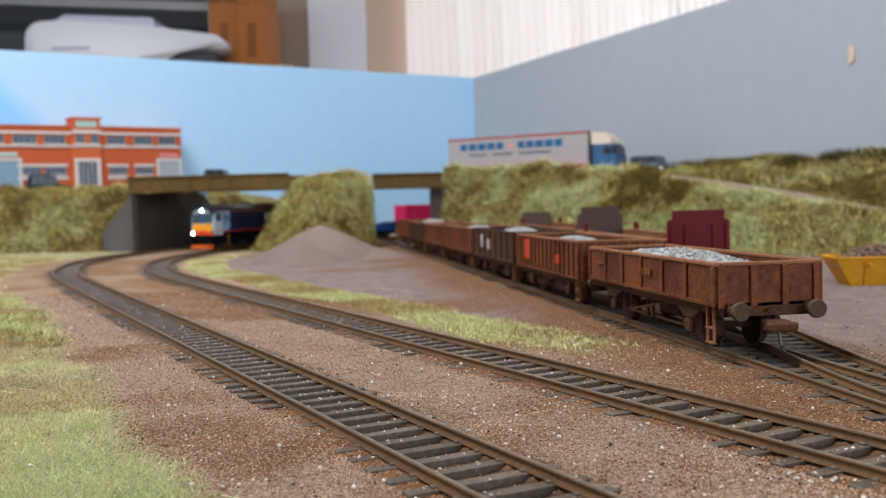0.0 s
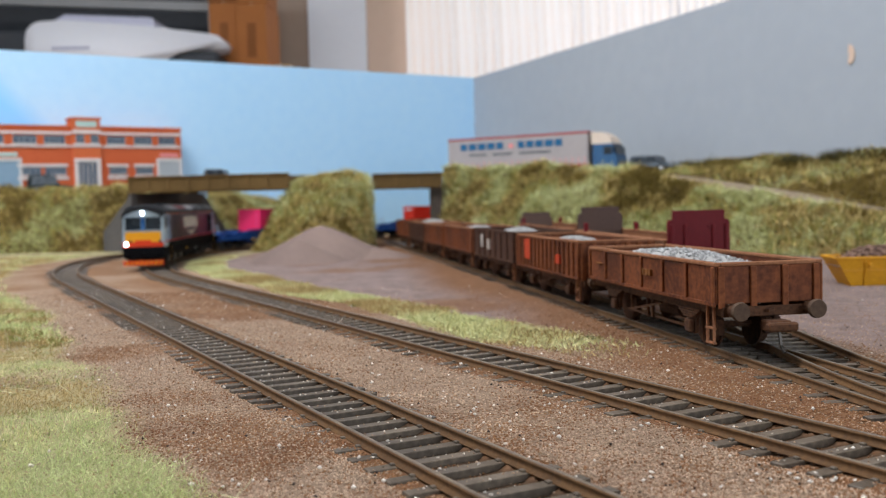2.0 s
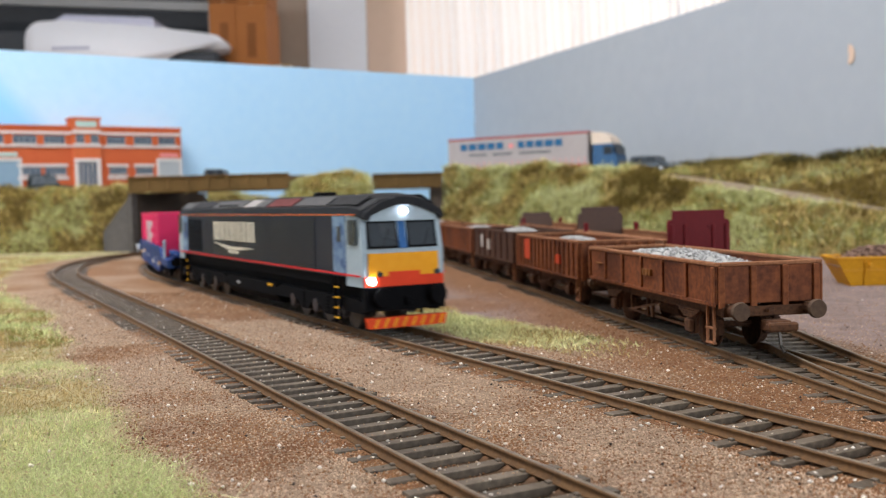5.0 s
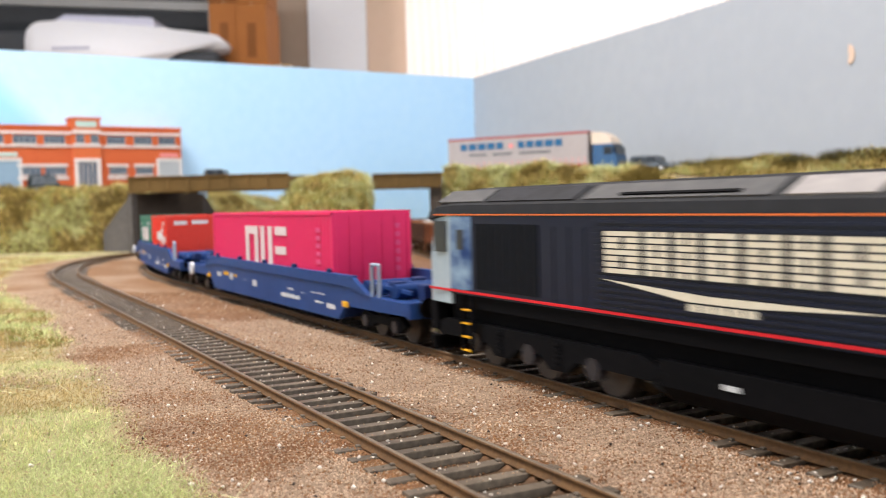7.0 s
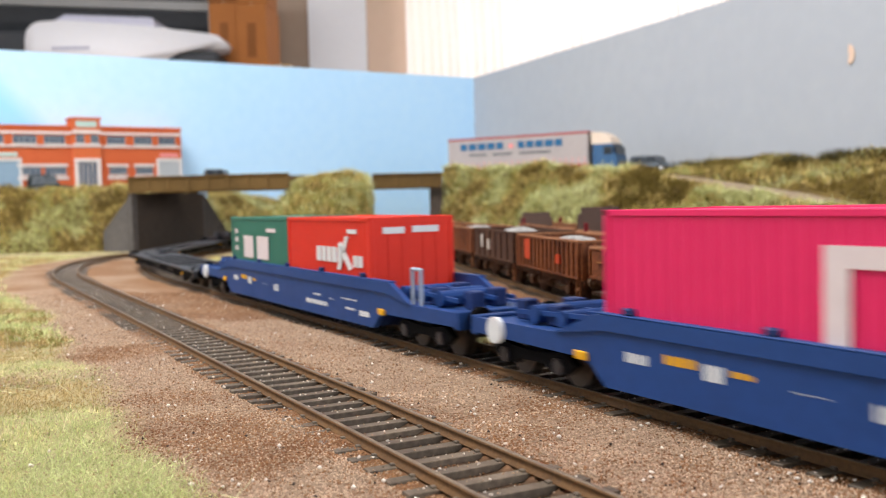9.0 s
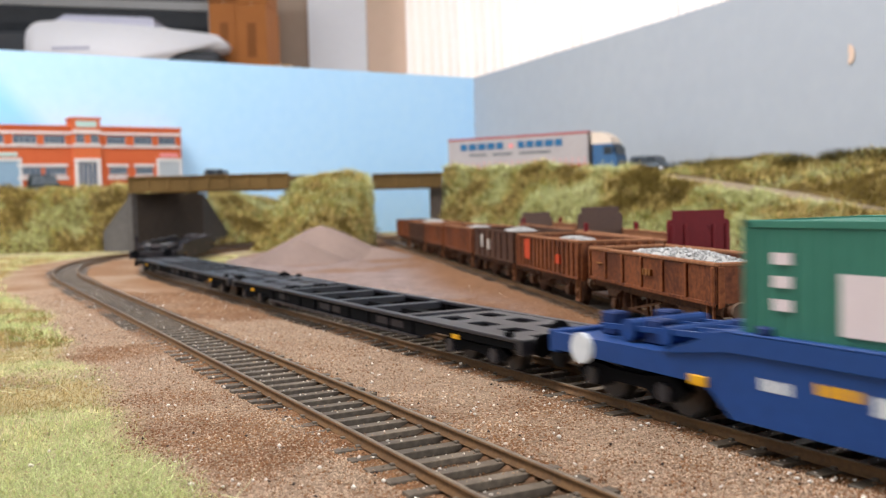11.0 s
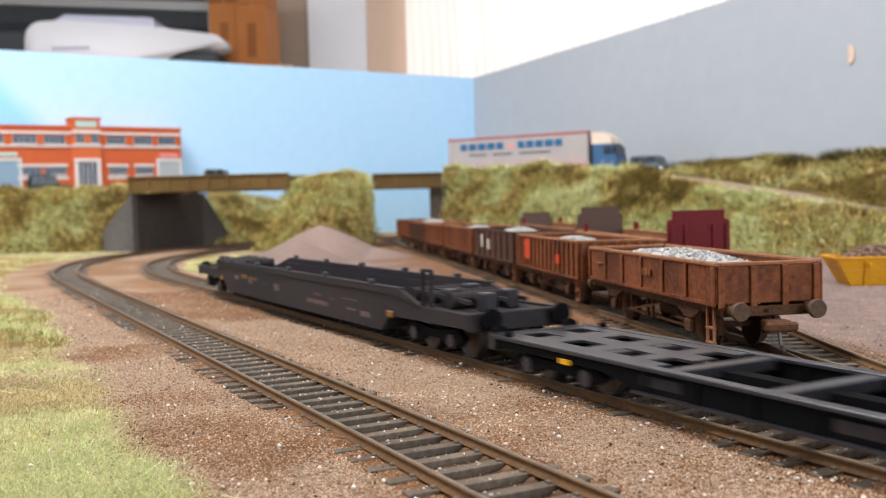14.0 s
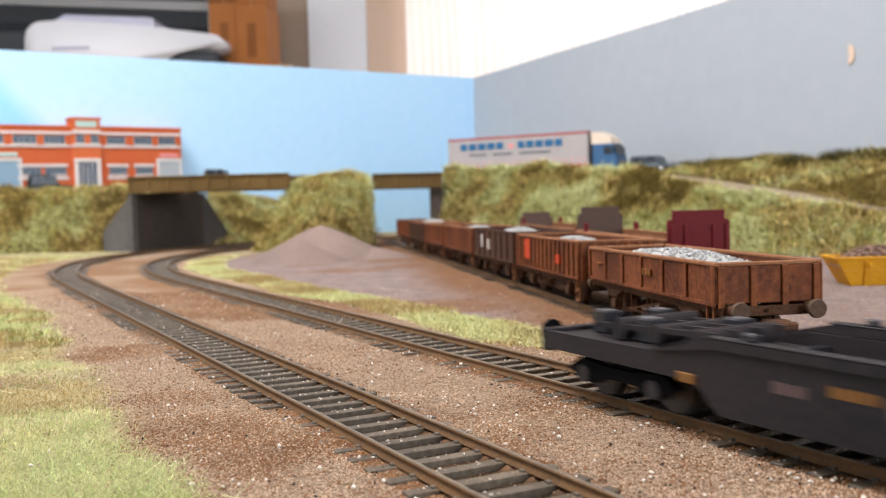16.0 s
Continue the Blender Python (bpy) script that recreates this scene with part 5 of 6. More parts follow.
# ---- wagons standing on the sidings, and the skip ----
def stones_in(parent, x0, x1, y0, y1, z, hump, count, size, seed, name="gravel_load", material=None, power=1.0):
    """A heaped load of stones: a core and loose stones over it."""
    rng = np.random.default_rng(seed)
    n = 26
    xs, ys = np.meshgrid(np.linspace(x0, x1, n), np.linspace(y0, y1, n))
    def top_of(x, y):
        u, v = (x - x0) / (x1 - x0) * 2 - 1, (y - y0) / (y1 - y0) * 2 - 1
        return z + hump * np.clip((1 - u * u), 0, 1) ** power * np.clip((1 - v * v), 0, 1) ** power + 0.5 * fbm(x + 99, y + 99, 9, 3, seed)
    i = np.arange(n * n).reshape(n, n)
    f = np.stack([i[:-1, :-1].ravel(), i[:-1, 1:].ravel(), i[1:, 1:].ravel(), i[1:, :-1].ravel()], 1)
    core = stuff_mesh(name, np.stack([xs.ravel(), ys.ravel(), top_of(xs, ys).ravel() - 0.4], 1), f, material or GRAVEL, parent)
    x, y = rng.uniform(x0 + 0.6, x1 - 0.6, count), rng.uniform(y0 + 0.6, y1 - 0.6, count)
    ob = octas("gravel_layer", "", np.stack([x, y, top_of(x, y)], 1), size, material or GRAVEL, seed, "")
    for key in ("label", "category"):
        if key in ob:
            del ob[key]
    ob.parent = core
    return core


def axle_gear(top, x, frame):
    wheelset(top, x, 5.9, material=RUST_FRAME)
    for y in (-12.6, 12.6):
        bm = bmesh.new()
        prism(bm, [(x - 7.5, 12.4), (x + 7.5, 12.4), (x + 3.0, 8.4), (x + 2.2, 3.8), (x - 2.2, 3.8), (x - 3.0, 8.4)], y - 0.5, y + 0.5)
        part("axle_guard", bm, frame, top)
        s = 1 if y > 0 else -1
        quick("axle_box", frame, top, (x - 2.0, x + 2.0, min(y + s * 0.5, y + s * 2.2), max(y + s * 0.5, y + s * 2.2), 4.2, 8.0), bevel=0.4)
        bm = bmesh.new()
        for k in range(4):
            w = 8.5 - k * 1.7
            box(bm, x - w, x + w, y + s * 1.3 - 0.6, y + s * 1.3 + 0.6, 11.0 - k * 0.75, 11.6 - k * 0.75)
        part("leaf_spring", bm, frame, top)
    for dx in (-7.2, 7.2):
        for y in (-7.6, 7.6):
            quick("brake_shoe", frame, top, (x + dx - 0.7, x + dx + 0.7, y - 1.1, y + 1.1, 3.6, 8.6), bevel=0.2)


def open_wagon(label, half, z0, z1, body, rim, ribs, end_ribs, load, seed, marks=()):
    """Short four-wheeled open wagon; local x points away from the nearest end."""
    top = tagged(new("open_wagon"), label, "wagon", "rusty wagons on the siding")
    rib = RUSTY_RIB if body is RUSTY else body
    w = 15.9
    t = 1.1
    for y in (-w, w - t):
        bm = bmesh.new(); box(bm, -half, half, y, y + t, z0, z1, bevel=0.15); part("side", bm, body, top)
    for x in (-half, half - t):
        bm = bmesh.new(); box(bm, x, x + t, -w + t + 0.02, w - t - 0.02, z0, z1, bevel=0.15); part("end", bm, body, top)
    for y in (-w - 0.5, w - t - 0.3):
        quick("top_rim", rim, top, (-half - 0.4, half + 0.4, y, y + t + 0.8, z1, z1 + 1.1), bevel=0.25)
    for x in (-half - 0.5, half - t - 0.3):
        quick("top_rim", rim, top, (x, x + t + 0.8, -w + t + 0.35, w - t - 0.35, z1, z1 + 1.1), bevel=0.25)
    quick("floor", INSIDE, top, (-half + t, half - t, -w + t, w - t, z0 + 0.2, z0 + 1.2))
    for s, y in ((-1, -w), (1, w)):
        for k in range(ribs + 1):
            x = -half + 0.9 + k * (2 * half - 1.8) / ribs
            quick("side_rib", rib, top, (x - 0.75, x + 0.75, min(y, y + s * 0.85), max(y, y + s * 0.85), z0 + 0.4, z1 - 0.02), bevel=0.2)
        quick("foot_angle", body, top, (-half, half, min(y, y + s * 0.6), max(y, y + s * 0.6), z0 - 0.6, z0 + 0.4))
    for s, x in ((-1, -half), (1, half)):
        for k in range(end_ribs):
            y = -w + 1.6 + k * (2 * w - 3.2) / max(1, end_ribs - 1)
            quick("end_rib", rib, top, (min(x, x + s * 0.95), max(x, x + s * 0.95), y - 0.95, y + 0.95, z0 - 1.2, z1 - 0.02), bevel=0.2)
        quick("headstock", RUST_FRAME, top, (min(x, x + s * 1.4), max(x, x + s * 1.4), -14.5, 14.5, z0 - 3.6, z0 - 0.7), bevel=0.3)
        for y in (-11.4, 11.4):
            bm = bmesh.new()
            cyl(bm, (x + s * 1.2, y, z0 - 1.6), (x + s * 4.2, y, z0 - 1.6), 2.0, 12, 1.5)
            cyl(bm, (x + s * 4.0, y, z0 - 1.6), (x + s * 5.6, y, z0 - 1.6), 1.1, 10)
            part("buffer_shank", bm, RUST_FRAME, top)
            bm = bmesh.new(); cyl(bm, (x + s * 5.4, y, z0 - 1.6), (x + s * 6.5, y, z0 - 1.6), 2.75, 20, 2.5); part("buffer_head", bm, BUFFER, top, "round dusty brown buffer head")
        quick("coupling_box", RUST_FRAME, top, (min(x + s * 1, x + s * 7), max(x + s * 1, x + s * 7), -3.2, 3.2, z0 - 7.6, z0 - 4.4), bevel=0.4)
        quick("coupling_bar", RUST_FRAME, top, (min(x + s * 6, x + s * 8.6), max(x + s * 6, x + s * 8.6), -4.4, 4.4, z0 - 7.2, z0 - 4.8), bevel=0.5)
        bm = bmesh.new(); strip(bm, (x + s * 6.5, 0.5, z0 - 7), (x + s * 7.8, 0.7, z0 - 11.0), 0.5); strip(bm, (x + s * 7.8, 0.7, z0 - 11.0), (x + s * 10.2, 0.9, z0 - 12.6), 0.5)
        part("coupling_hook", bm, STEEL, top)
        bm = bmesh.new(); strip(bm, (x + s * 1, -1.0, z0 - 1.6), (x + s * 2.6, 1.8, z0 - 1.9), 0.6); part("hook_plate", bm, RUST_FRAME, top)
    for s, y in ((-1, -13.2), (1, 13.2)):
        quick("solebar", RUST_FRAME, top, (-half + 0.2, half - 0.2, y - 0.8, y + 0.8, z0 - 3.4, z0 - 0.65))
        # steps and hand brake
        for x in ((-half + 5.5,) if s > 0 else ()):
            bm = bmesh.new()
            box(bm, x - 2.4, x - 1.8, y + s * 1.6 - 0.35, y + s * 1.6 + 0.35, 3.0, z0 - 0.7); box(bm, x + 1.8, x + 2.4, y + s * 1.6 - 0.35, y + s * 1.6 + 0.35, 3.0, z0 - 0.7)
            box(bm, x - 2.4, x + 2.4, y + s * 1.6 - 0.6, y + s * 1.6 + 0.6, 3.0, 3.5); box(bm, x - 2.4, x + 2.4, y + s * 1.6 - 0.6, y + s * 1.6 + 0.6, 7.2, 7.7)
            part("step_ladder", bm, RUSTY_ORANGE, top, "rust-orange step ladder")
        bm = bmesh.new()
        strip(bm, (-10, y, 10.5), (14, y + s * 1.2, 6.2), 0.45); strip(bm, (14, y + s * 1.2, 6.2), (14, y + s * 1.2, 11), 0.4)
        strip(bm, (-26, y - s * 1, 5.2), (24, y - s * 1, 5.2), 0.45); strip(bm, (0, y - s * 1, 5.2), (-3, y, 11), 0.5)
        part("brake_lever", bm, RUST_FRAME, top)
        quick("v_hanger", RUST_FRAME, top, (-2.5, -1.7, y - 0.4, y + 0.4, 5, 11.5), (1.7, 2.5, y - 0.4, y + 0.4, 5, 11.5))
    for x in (-half + 22, half - 22):
        axle_gear(top, x, RUST_FRAME)
    bm = bmesh.new(); cyl(bm, (-8, 4, 8), (8, 4, 8), 3.0, 14); part("brake_cylinder", bm, RUST_FRAME, top)
    for m, x0, x1, za, zb in marks:
        quick("marking", m, top, (x0, x1, w + 0.0, w + 0.95, za, zb))
        quick("marking", m, top, (-x1, -x0, -w - 0.95, -w, za, zb))
    if load:
        xa, xb, hump = load
        stones_in(top, xa, xb, -w + t + 0.3, w - t - 0.3, z0 + 6.2, hump, 800, 0.8, seed, power=0.55)
    return top


BUFFER = mat("dusty_buffer", "463529", "5c4838", 0.7, 0.1, 40, 700, 0.8, 0.2)
WHITE_OLD = mat("worn_white", "b8b0a6", "988e84", 0.75, 0, 60, 600, 0.8, 0.1)
STONE_DUST = mat("rusty_letter", "7e5026", "6c4424", 0.8, 0, 60, 600, 0.8, 0.1)


def stand(ob, line, s):
    p, q = line([s])[0], line([s + 1.0])[0]
    ob.matrix_basis = Matrix.Translation((p[0] * MM, p[1] * MM, 0)) @ Matrix.Rotation(math.atan2(q[1] - p[1], q[0] - p[0]), 4, "Z")


# the nearest wagon's near end stands at 0 along the siding
stand(open_wagon("rusty brown ribbed ballast wagon with a heap of grey gravel", 55, 14.6, 25.2, RUSTY, RUSTY_ORANGE, 6, 4, (-40, 50, 6.2), 1,
                 [(STONE_DUST, -9, -7.4, 19.4, 21.4), (STONE_DUST, -6.6, -4.4, 19.4, 21.4), (STONE_DUST, -3.6, -2.2, 19.4, 21.4), (STONE_DUST, 40, 46, 20.4, 20.7)]), siding, 55)
stand(open_wagon("brown close-ribbed wagon with orange patches and gravel load", 52, 12.6, 27.0, RUSTY, RUSTY_ORANGE, 15, 7, (-30, 34, 8.5), 2,
                 [(ORANGE_PANEL, 24, 34, 16.5, 26), (ORANGE_PANEL, -26, -20, 17, 21)]), siding, 176)
stand(open_wagon("dark brown wagon with pale marks and gravel load", 52, 12.6, 27.6, RUSTY_DARK, RUSTY_DARK, 7, 5, (-38, 30, 10.5), 3,
                 [(WHITE_OLD, 6, 12, 17, 23), (WHITE_OLD, 24, 30, 18, 25)]), siding, 287)
stand(open_wagon("rust-orange ribbed open wagon with a low stone load", 52, 12.6, 27.2, RUSTY, RUSTY_ORANGE, 8, 5, (-40, 40, 9.5), 4), siding, 400)
stand(open_wagon("rust-orange open wagon standing in a row", 44, 12.6, 26.8, RUSTY, RUSTY_ORANGE, 7, 5, None, 5), siding, 508)
stand(open_wagon("dark rusty open wagon with pale stone load", 48, 12.6, 27.0, RUSTY_DARK, RUSTY_ORANGE, 8, 5, (-36, 36, 11), 6), siding, 607)
stand(open_wagon("rusty open wagon at the end of the row", 48, 12.6, 27.0, RUSTY, RUSTY, 8, 5, None, 7), siding, 708)


def bolster_wagon(label, length, plates):
    """Long low wagon with a tall end plate and side posts; local x points away from the eye."""
    top = tagged(new("bolster_wagon"), label, "wagon")
    h = length / 2
    quick("deck", RUSTY_DARK, top, (-h + 1, h - 1, -13.4, 13.4, 12.5, 15.0), bevel=0.3)
    for y in (-14.6, 13.4):
        bm = bmesh.new(); box(bm, -h + 2, h - 2, y, y + 1.2, 12.0, 25.5, bevel=0.2); part("side_board", bm, RUSTY_ORANGE, top, "rust-orange side board")
        quick("board_cap", RUSTY_ORANGE, top, (-h + 2, h - 2, y - 0.5, y + 1.7, 25.5, 26.6), bevel=0.25)
    for e in (-1, 1):
        x = e * (h - 1)
        plate_mat, front_top = plates[0 if e < 0 else 1]
        bm = bmesh.new()
        prism(bm, [(-13.6, 8), (13.6, 8), (13.6, front_top - 5.4), (12.8, front_top - 4), (11.3, front_top - 4), (11.3, front_top), (-11.3, front_top), (-11.3, front_top - 4), (-12.8, front_top - 4), (-13.6, front_top - 5.4)], x - 1.2, x + 1.2, "x")
        ep = part("end_plate", bm, plate_mat, top, "tall stepped end plate")
        for y in (-12, -6.2, 6.2, 12):
            quick("end_rib", plate_mat, ep, (min(x + e * 1.2, x + e * 2.2), max(x + e * 1.2, x + e * 2.2), y - 0.7, y + 0.7, 9, front_top - 6), bevel=0.2)
        for y in (-4.6, 4.6):
            bm = bmesh.new(); cyl(bm, (x + e * 1.0, y, 32), (x + e * 1.8, y, 32), 0.8, 10); part("lashing_eye", bm, plate_mat, ep)
        quick("headstock", RUST_FRAME, top, (min(e * (h - 2), e * h), max(e * (h - 2), e * h), -14, 14, 9, 12.4), bevel=0.3)
        small_bogie(top, e * (h - 28), RUST_FRAME)
        for y in (-11.4, 11.4):
            bm = bmesh.new(); cyl(bm, (e * h, y, 11), (e * (h + 4), y, 11), 1.4, 10); cyl(bm, (e * (h + 3.8), y, 11), (e * (h + 4.8), y, 11), 3.2, 14); part("buffer", bm, BUFFER, top)
    for x in (h - 26,):
        for y in (-14.8, 14.8):
            quick("stanchion", MAROON, top, (x - 2.4, x + 2.4, y - 0.9, y + 0.9, 14, 31), bevel=0.3)
    return top


stand(bolster_wagon("long rusty wagon with tall maroon end plates", 168, ((MAROON, 39.0), (BROWN_SHEET, 40.0))), siding_b, 137 + 84)
stand(bolster_wagon("long rusty wagon with brown boards behind the first", 196, ((RUST_FRAME, 30.0), (BROWN_SHEET, 35.0))), siding_b, 137 + 178 + 98)


def rubble_skip():
    top = tagged(new("rubble_skip"), "yellow steel rubbish skip heaped with brown rubble", "skip")
    L0, L1, w0, w1, hh = 20, 28, 10.0, 12.5, 15
    bm = bmesh.new()
    def ring(l, w, z):
        return [bm.verts.new(c) for c in ((-l, -w, z), (l, -w, z), (l, w, z), (-l, w, z))]
    a, b, c, d = ring(L0, w0, 0.3), ring(L1, w1, hh), ring(L1 - 0.8, w1 - 0.8, hh), ring(L0 - 0.8, w0 - 0.8, 1.1)
    for p, q in ((a, b), (b, c), (c, d)):
        for i in range(4):
            bm.faces.new((p[i], p[(i + 1) % 4], q[(i + 1) % 4], q[i]))
    bm.faces.new(a[::-1]); bm.faces.new(d)
    part("body", bm, SKIP_YELLOW, top)
    for s in (-1, 1):
        quick("rim", SKIP_YELLOW, top, (-L1 - 0.5, L1 + 0.5, s * w1 - 0.8, s * w1 + 0.8, hh, hh + 1.4), bevel=0.3)
        quick("rim", SKIP_YELLOW, top, (s * L1 - 0.8, s * L1 + 0.8, -w1 + 0.9, w1 - 0.9, hh + 0.05, hh + 1.35), bevel=0.3)
        for x in (-14, 0, 14):
            bm = bmesh.new(); strip(bm, (x, s * (w0 + 0.5), 1.5), (x, s * (w1 + 0.4), hh - 1), 0.8); part("side_rib", bm, SKIP_YELLOW, top)
        bm = bmesh.new(); strip(bm, (-L1 + 3, s * (w0 + 1.4), 9.6), (L1 - 3, s * (w0 + 1.4), 9.6), 0.7); part("side_rail", bm, SKIP_YELLOW, top)
        for x in (-12, 12):
            bm = bmesh.new(); cyl(bm, (x, s * (w1 - 0.2), hh - 3), (x, s * (w1 + 2.2), hh - 3), 1.1, 10); part("lifting_pin", bm, SKIP_YELLOW, top)
    stones_in(top, -L1 + 1.2, L1 - 1.2, -w1 + 1.2, w1 - 1.2, hh - 3, 9, 260, 2.0, 21, "rubble", RUBBLE, 0.7)
    top.matrix_basis = Matrix.Translation((0.2290, 0.492, -0.0042)) @ Matrix.Rotation(radians(-4), 4, "Z")
    return top


SKIP_YELLOW = mat("worn_yellow_paint", "cc900e", "b67c0c", 0.55, 0, 30, 500, 0.7, 0.15)
RUBBLE = mat("brown_rubble", "6e5548", "8c7262", 0.9, 0, 60, 700, 0.8, 0.4, island=0.45)
rubble_skip()


# ---- the works building, the lorry and the cars ----
BRICK = mat("orange_red_brick", "b4532f", "c4653c", 0.85, 0, 20, 500, 0.7, 0.2)
BRICK_PROUD = mat("orange_brick_pier", "bf5c34", "cc7044", 0.85, 0, 20, 500, 0.7, 0.2)
STONE_BAND = mat("off_white_stone", "d6cfca", "c4bab4", 0.8, 0, 30, 400, 0.6, 0.1)
WIN_GLASS = mat("blue_grey_window", "3c4858", "4c5a6a", 0.35, 0, 30, 300, 0.5, 0, spec=0.4)
SHUTTER = mat("pale_shutter", "a9adb0", "b8bcbf", 0.6, 0, 30, 300, 0.5, 0.05)
BLUE_SHUTTER = mat("grey_blue_shutter", "86a0b4", "94acbe", 0.6, 0, 30, 300, 0.5, 0.05)
PINK_SIGN = mat("pink_red_sign", "d88888", "e09a98", 0.7, 0, 40, 300, 0.5, 0)
MINT_SIGN = mat("mint_sign", "a8c0b8", "b4cac2", 0.7, 0, 40, 300, 0.5, 0)
TYRE = mat("tyre_rubber", "1c1c1d", "262628", 0.85, 0, 60, 600, 0.6, 0.2)


BAR_GREY = mat("grey_window_bar", "8e9498", "9aa0a4", 0.6, 0, 30, 300, 0.5, 0)


def works_building():
    """Two-storey low-relief works front; local x runs along the front to its left end, -y faces the layout."""
    top = tagged(new("works_building"), "orange brick two-storey works building with white window bands", "building")
    top.matrix_basis = Matrix.Translation((-0.372, 1.370, 0)) @ Matrix.Rotation(math.atan2(-0.538, -0.843), 4, "Z")
    base, roof = 69.0, 158.5
    wall = quick("wall", BRICK, top, (0, 112, -30, 0, base, roof), (149, 300, -30, 0, base, roof))
    bay = quick("entrance_bay", BRICK_PROUD, top, (112, 149, -30, 4, base, 170), bevel=0.3)
    quick("parapet", BRICK_PROUD, top, (-1, 112, -30.5, 1.2, roof, roof + 2.2)); quick("parapet", BRICK_PROUD, top, (149, 301, -30.5, 1.2, roof, roof + 2.2))
    quick("parapet", BRICK_PROUD, top, (110.5, 150.5, -30.5, 5.2, 170, 172.2), bevel=0.3)
    quick("sign_panel", MINT_SIGN, bay, (117, 144, 4, 4.8, 159, 167), label="pale mint sign panel")
    for x0, x1 in ((0, 111.9), (149.1, 300)):
        quick("stone_band", STONE_BAND, top, (x0, x1, 0.02, 1.3, 149.2, 152.4))
        quick("stone_band", STONE_BAND, top, (x0, x1, 0.02, 1.6, 131.6, 134.2))
    quick("stone_band", STONE_BAND, bay, (112.1, 148.9, 4, 5.2, 150.4, 154.8)); quick("stone_band", STONE_BAND, bay, (112.1, 148.9, 4, 5.2, 132, 136))

    def window(x0, x1, z0, z1, y, cols):
        wn = quick("window", WIN_GLASS, top, (x0, x1, y - 0.3, y + 0.25, z0, z1))
        for k in range(cols + 1):
            x = x0 + (x1 - x0) * k / cols
            quick("window_bar", BAR_GREY, wn, (x - 0.35, x + 0.35, y + 0.25, y + 0.9, z0, z1))
        zm = z0 + (z1 - z0) * 0.6
        quick("window_bar", BAR_GREY, wn, (x0, x1, y + 0.25, y + 0.8, zm - 0.25, zm + 0.25))
        quick("window_sill", STONE_BAND, wn, (x0 - 1, x1 + 1, y, y + 2.0, z0 - 1.6, z0))
    for x0, x1 in ((9, 32), (42, 66), (79, 103), (158, 184), (194, 222), (234, 262), (270, 296)):
        window(x0, x1, 136.4, 147.4, 0.0, 4)
        for xx in (x0 - 3.4, x1 + 1.4):
            quick("brick_pier", BRICK_PROUD, top, (xx, xx + 2.0, 0.03, 1.0, 134.9, 148.3))
    for x0, x1 in ((115, 125), (134, 144)):
        window(x0, x1, 137.4, 149, 4.0, 2)
    for x0, x1 in ((42, 65), (78, 101), (158, 184), (190, 216)):
        window(x0, x1, 95, 105, 0.0, 4)
        quick("stone_band", STONE_BAND, top, (x0 - 3, x1 + 3, 0.02, 1.3, 105.4, 109.0)); quick("stone_band", STONE_BAND, top, (x0 - 3, x1 + 3, 0.02, 1.4, 88.5, 92))
    quick("door_surround", STONE_BAND, bay, (113.5, 117.5, 4, 6.4, base, 112), (143.5, 147.5, 4, 6.4, base, 112), (113.5, 147.5, 4, 6.5, 112, 116.5))
    door = quick("entrance_door", WIN_GLASS, top, (118, 143, 4.05, 4.6, base, 111.9))
    for x in (118, 124, 130, 136.4, 142):
        quick("door_post", STONE_BAND, door, (x, x + 1.0, 4.6, 5.4, base, 111.5))
    for x0, x1, m, sg, za in ((3.5, 33, SHUTTER, PINK_SIGN, 113), (216, 262, BLUE_SHUTTER, MINT_SIGN, 113)):
        sh = quick("roller_shutter", m, top, (x0, x1, 0.05, 0.8, base, za))
        for k in range(14):
            z = base + 2 + k * 3.0
            quick("shutter_slat", m, sh, (x0, x1, 0.8, 1.25, z, z + 2.2))
        quick("shutter_surround", STONE_BAND, top, (x0 - 3, x0, 0.02, 2.2, base, za + 4), (x1, x1 + 3, 0.02, 2.2, base, za + 4), (x0, x1, 0.02, 2.3, za, za + 4))
        quick("shutter_sign", sg, top, (x0 + 2, x1 - 2, 0.05, 1.8, za + 6, za + 11), bevel=0.3)
    return top


works_building()


def wheel_pair(parent, x, w, r, dual=False):
    for y in (-w, w):
        bm = bmesh.new()
        cyl(bm, (x, y - (2.2 if dual else 1.3), r), (x, y + (2.2 if dual else 1.3), r), r, 18)
        wh = part("wheel", bm, TYRE, parent)
        s = 1 if y > 0 else -1
        bm = bmesh.new(); cyl(bm, (x, y + s * 1.2, r), (x, y + s * (2.4 if dual else 1.5), r), r * 0.55, 12); part("hub", bm, WHITE_MARK, wh)


CURTAIN = mat("pale_grey_curtain", "a09896", "aea6a3", 0.7, 0, 25, 300, 0.6, 0.05)
LORRY_RED = mat("lorry_red", "9c3a34", "a8463e", 0.6, 0, 30, 300, 0.5, 0.05)
LORRY_BLUE = mat("lorry_blue_letter", "2a5c82", "33688e", 0.6, 0, 30, 300, 0.5, 0)
CAB_BLUE = mat("cab_blue", "3a5a7e", "446689", 0.45, 0, 30, 300, 0.5, 0)
CREAM = mat("cream_fairing", "d8c6b4", "ccbaa8", 0.5, 0, 30, 300, 0.5, 0)
GREY_CAR = mat("grey_car_paint", "4b5258", "5a6268", 0.45, 0.0, 30, 300, 0.5, 0)
DARK_CAR = mat("dark_green_car_paint", "141f20", "1c2a2a", 0.5, 0.0, 30, 300, 0.5, 0)


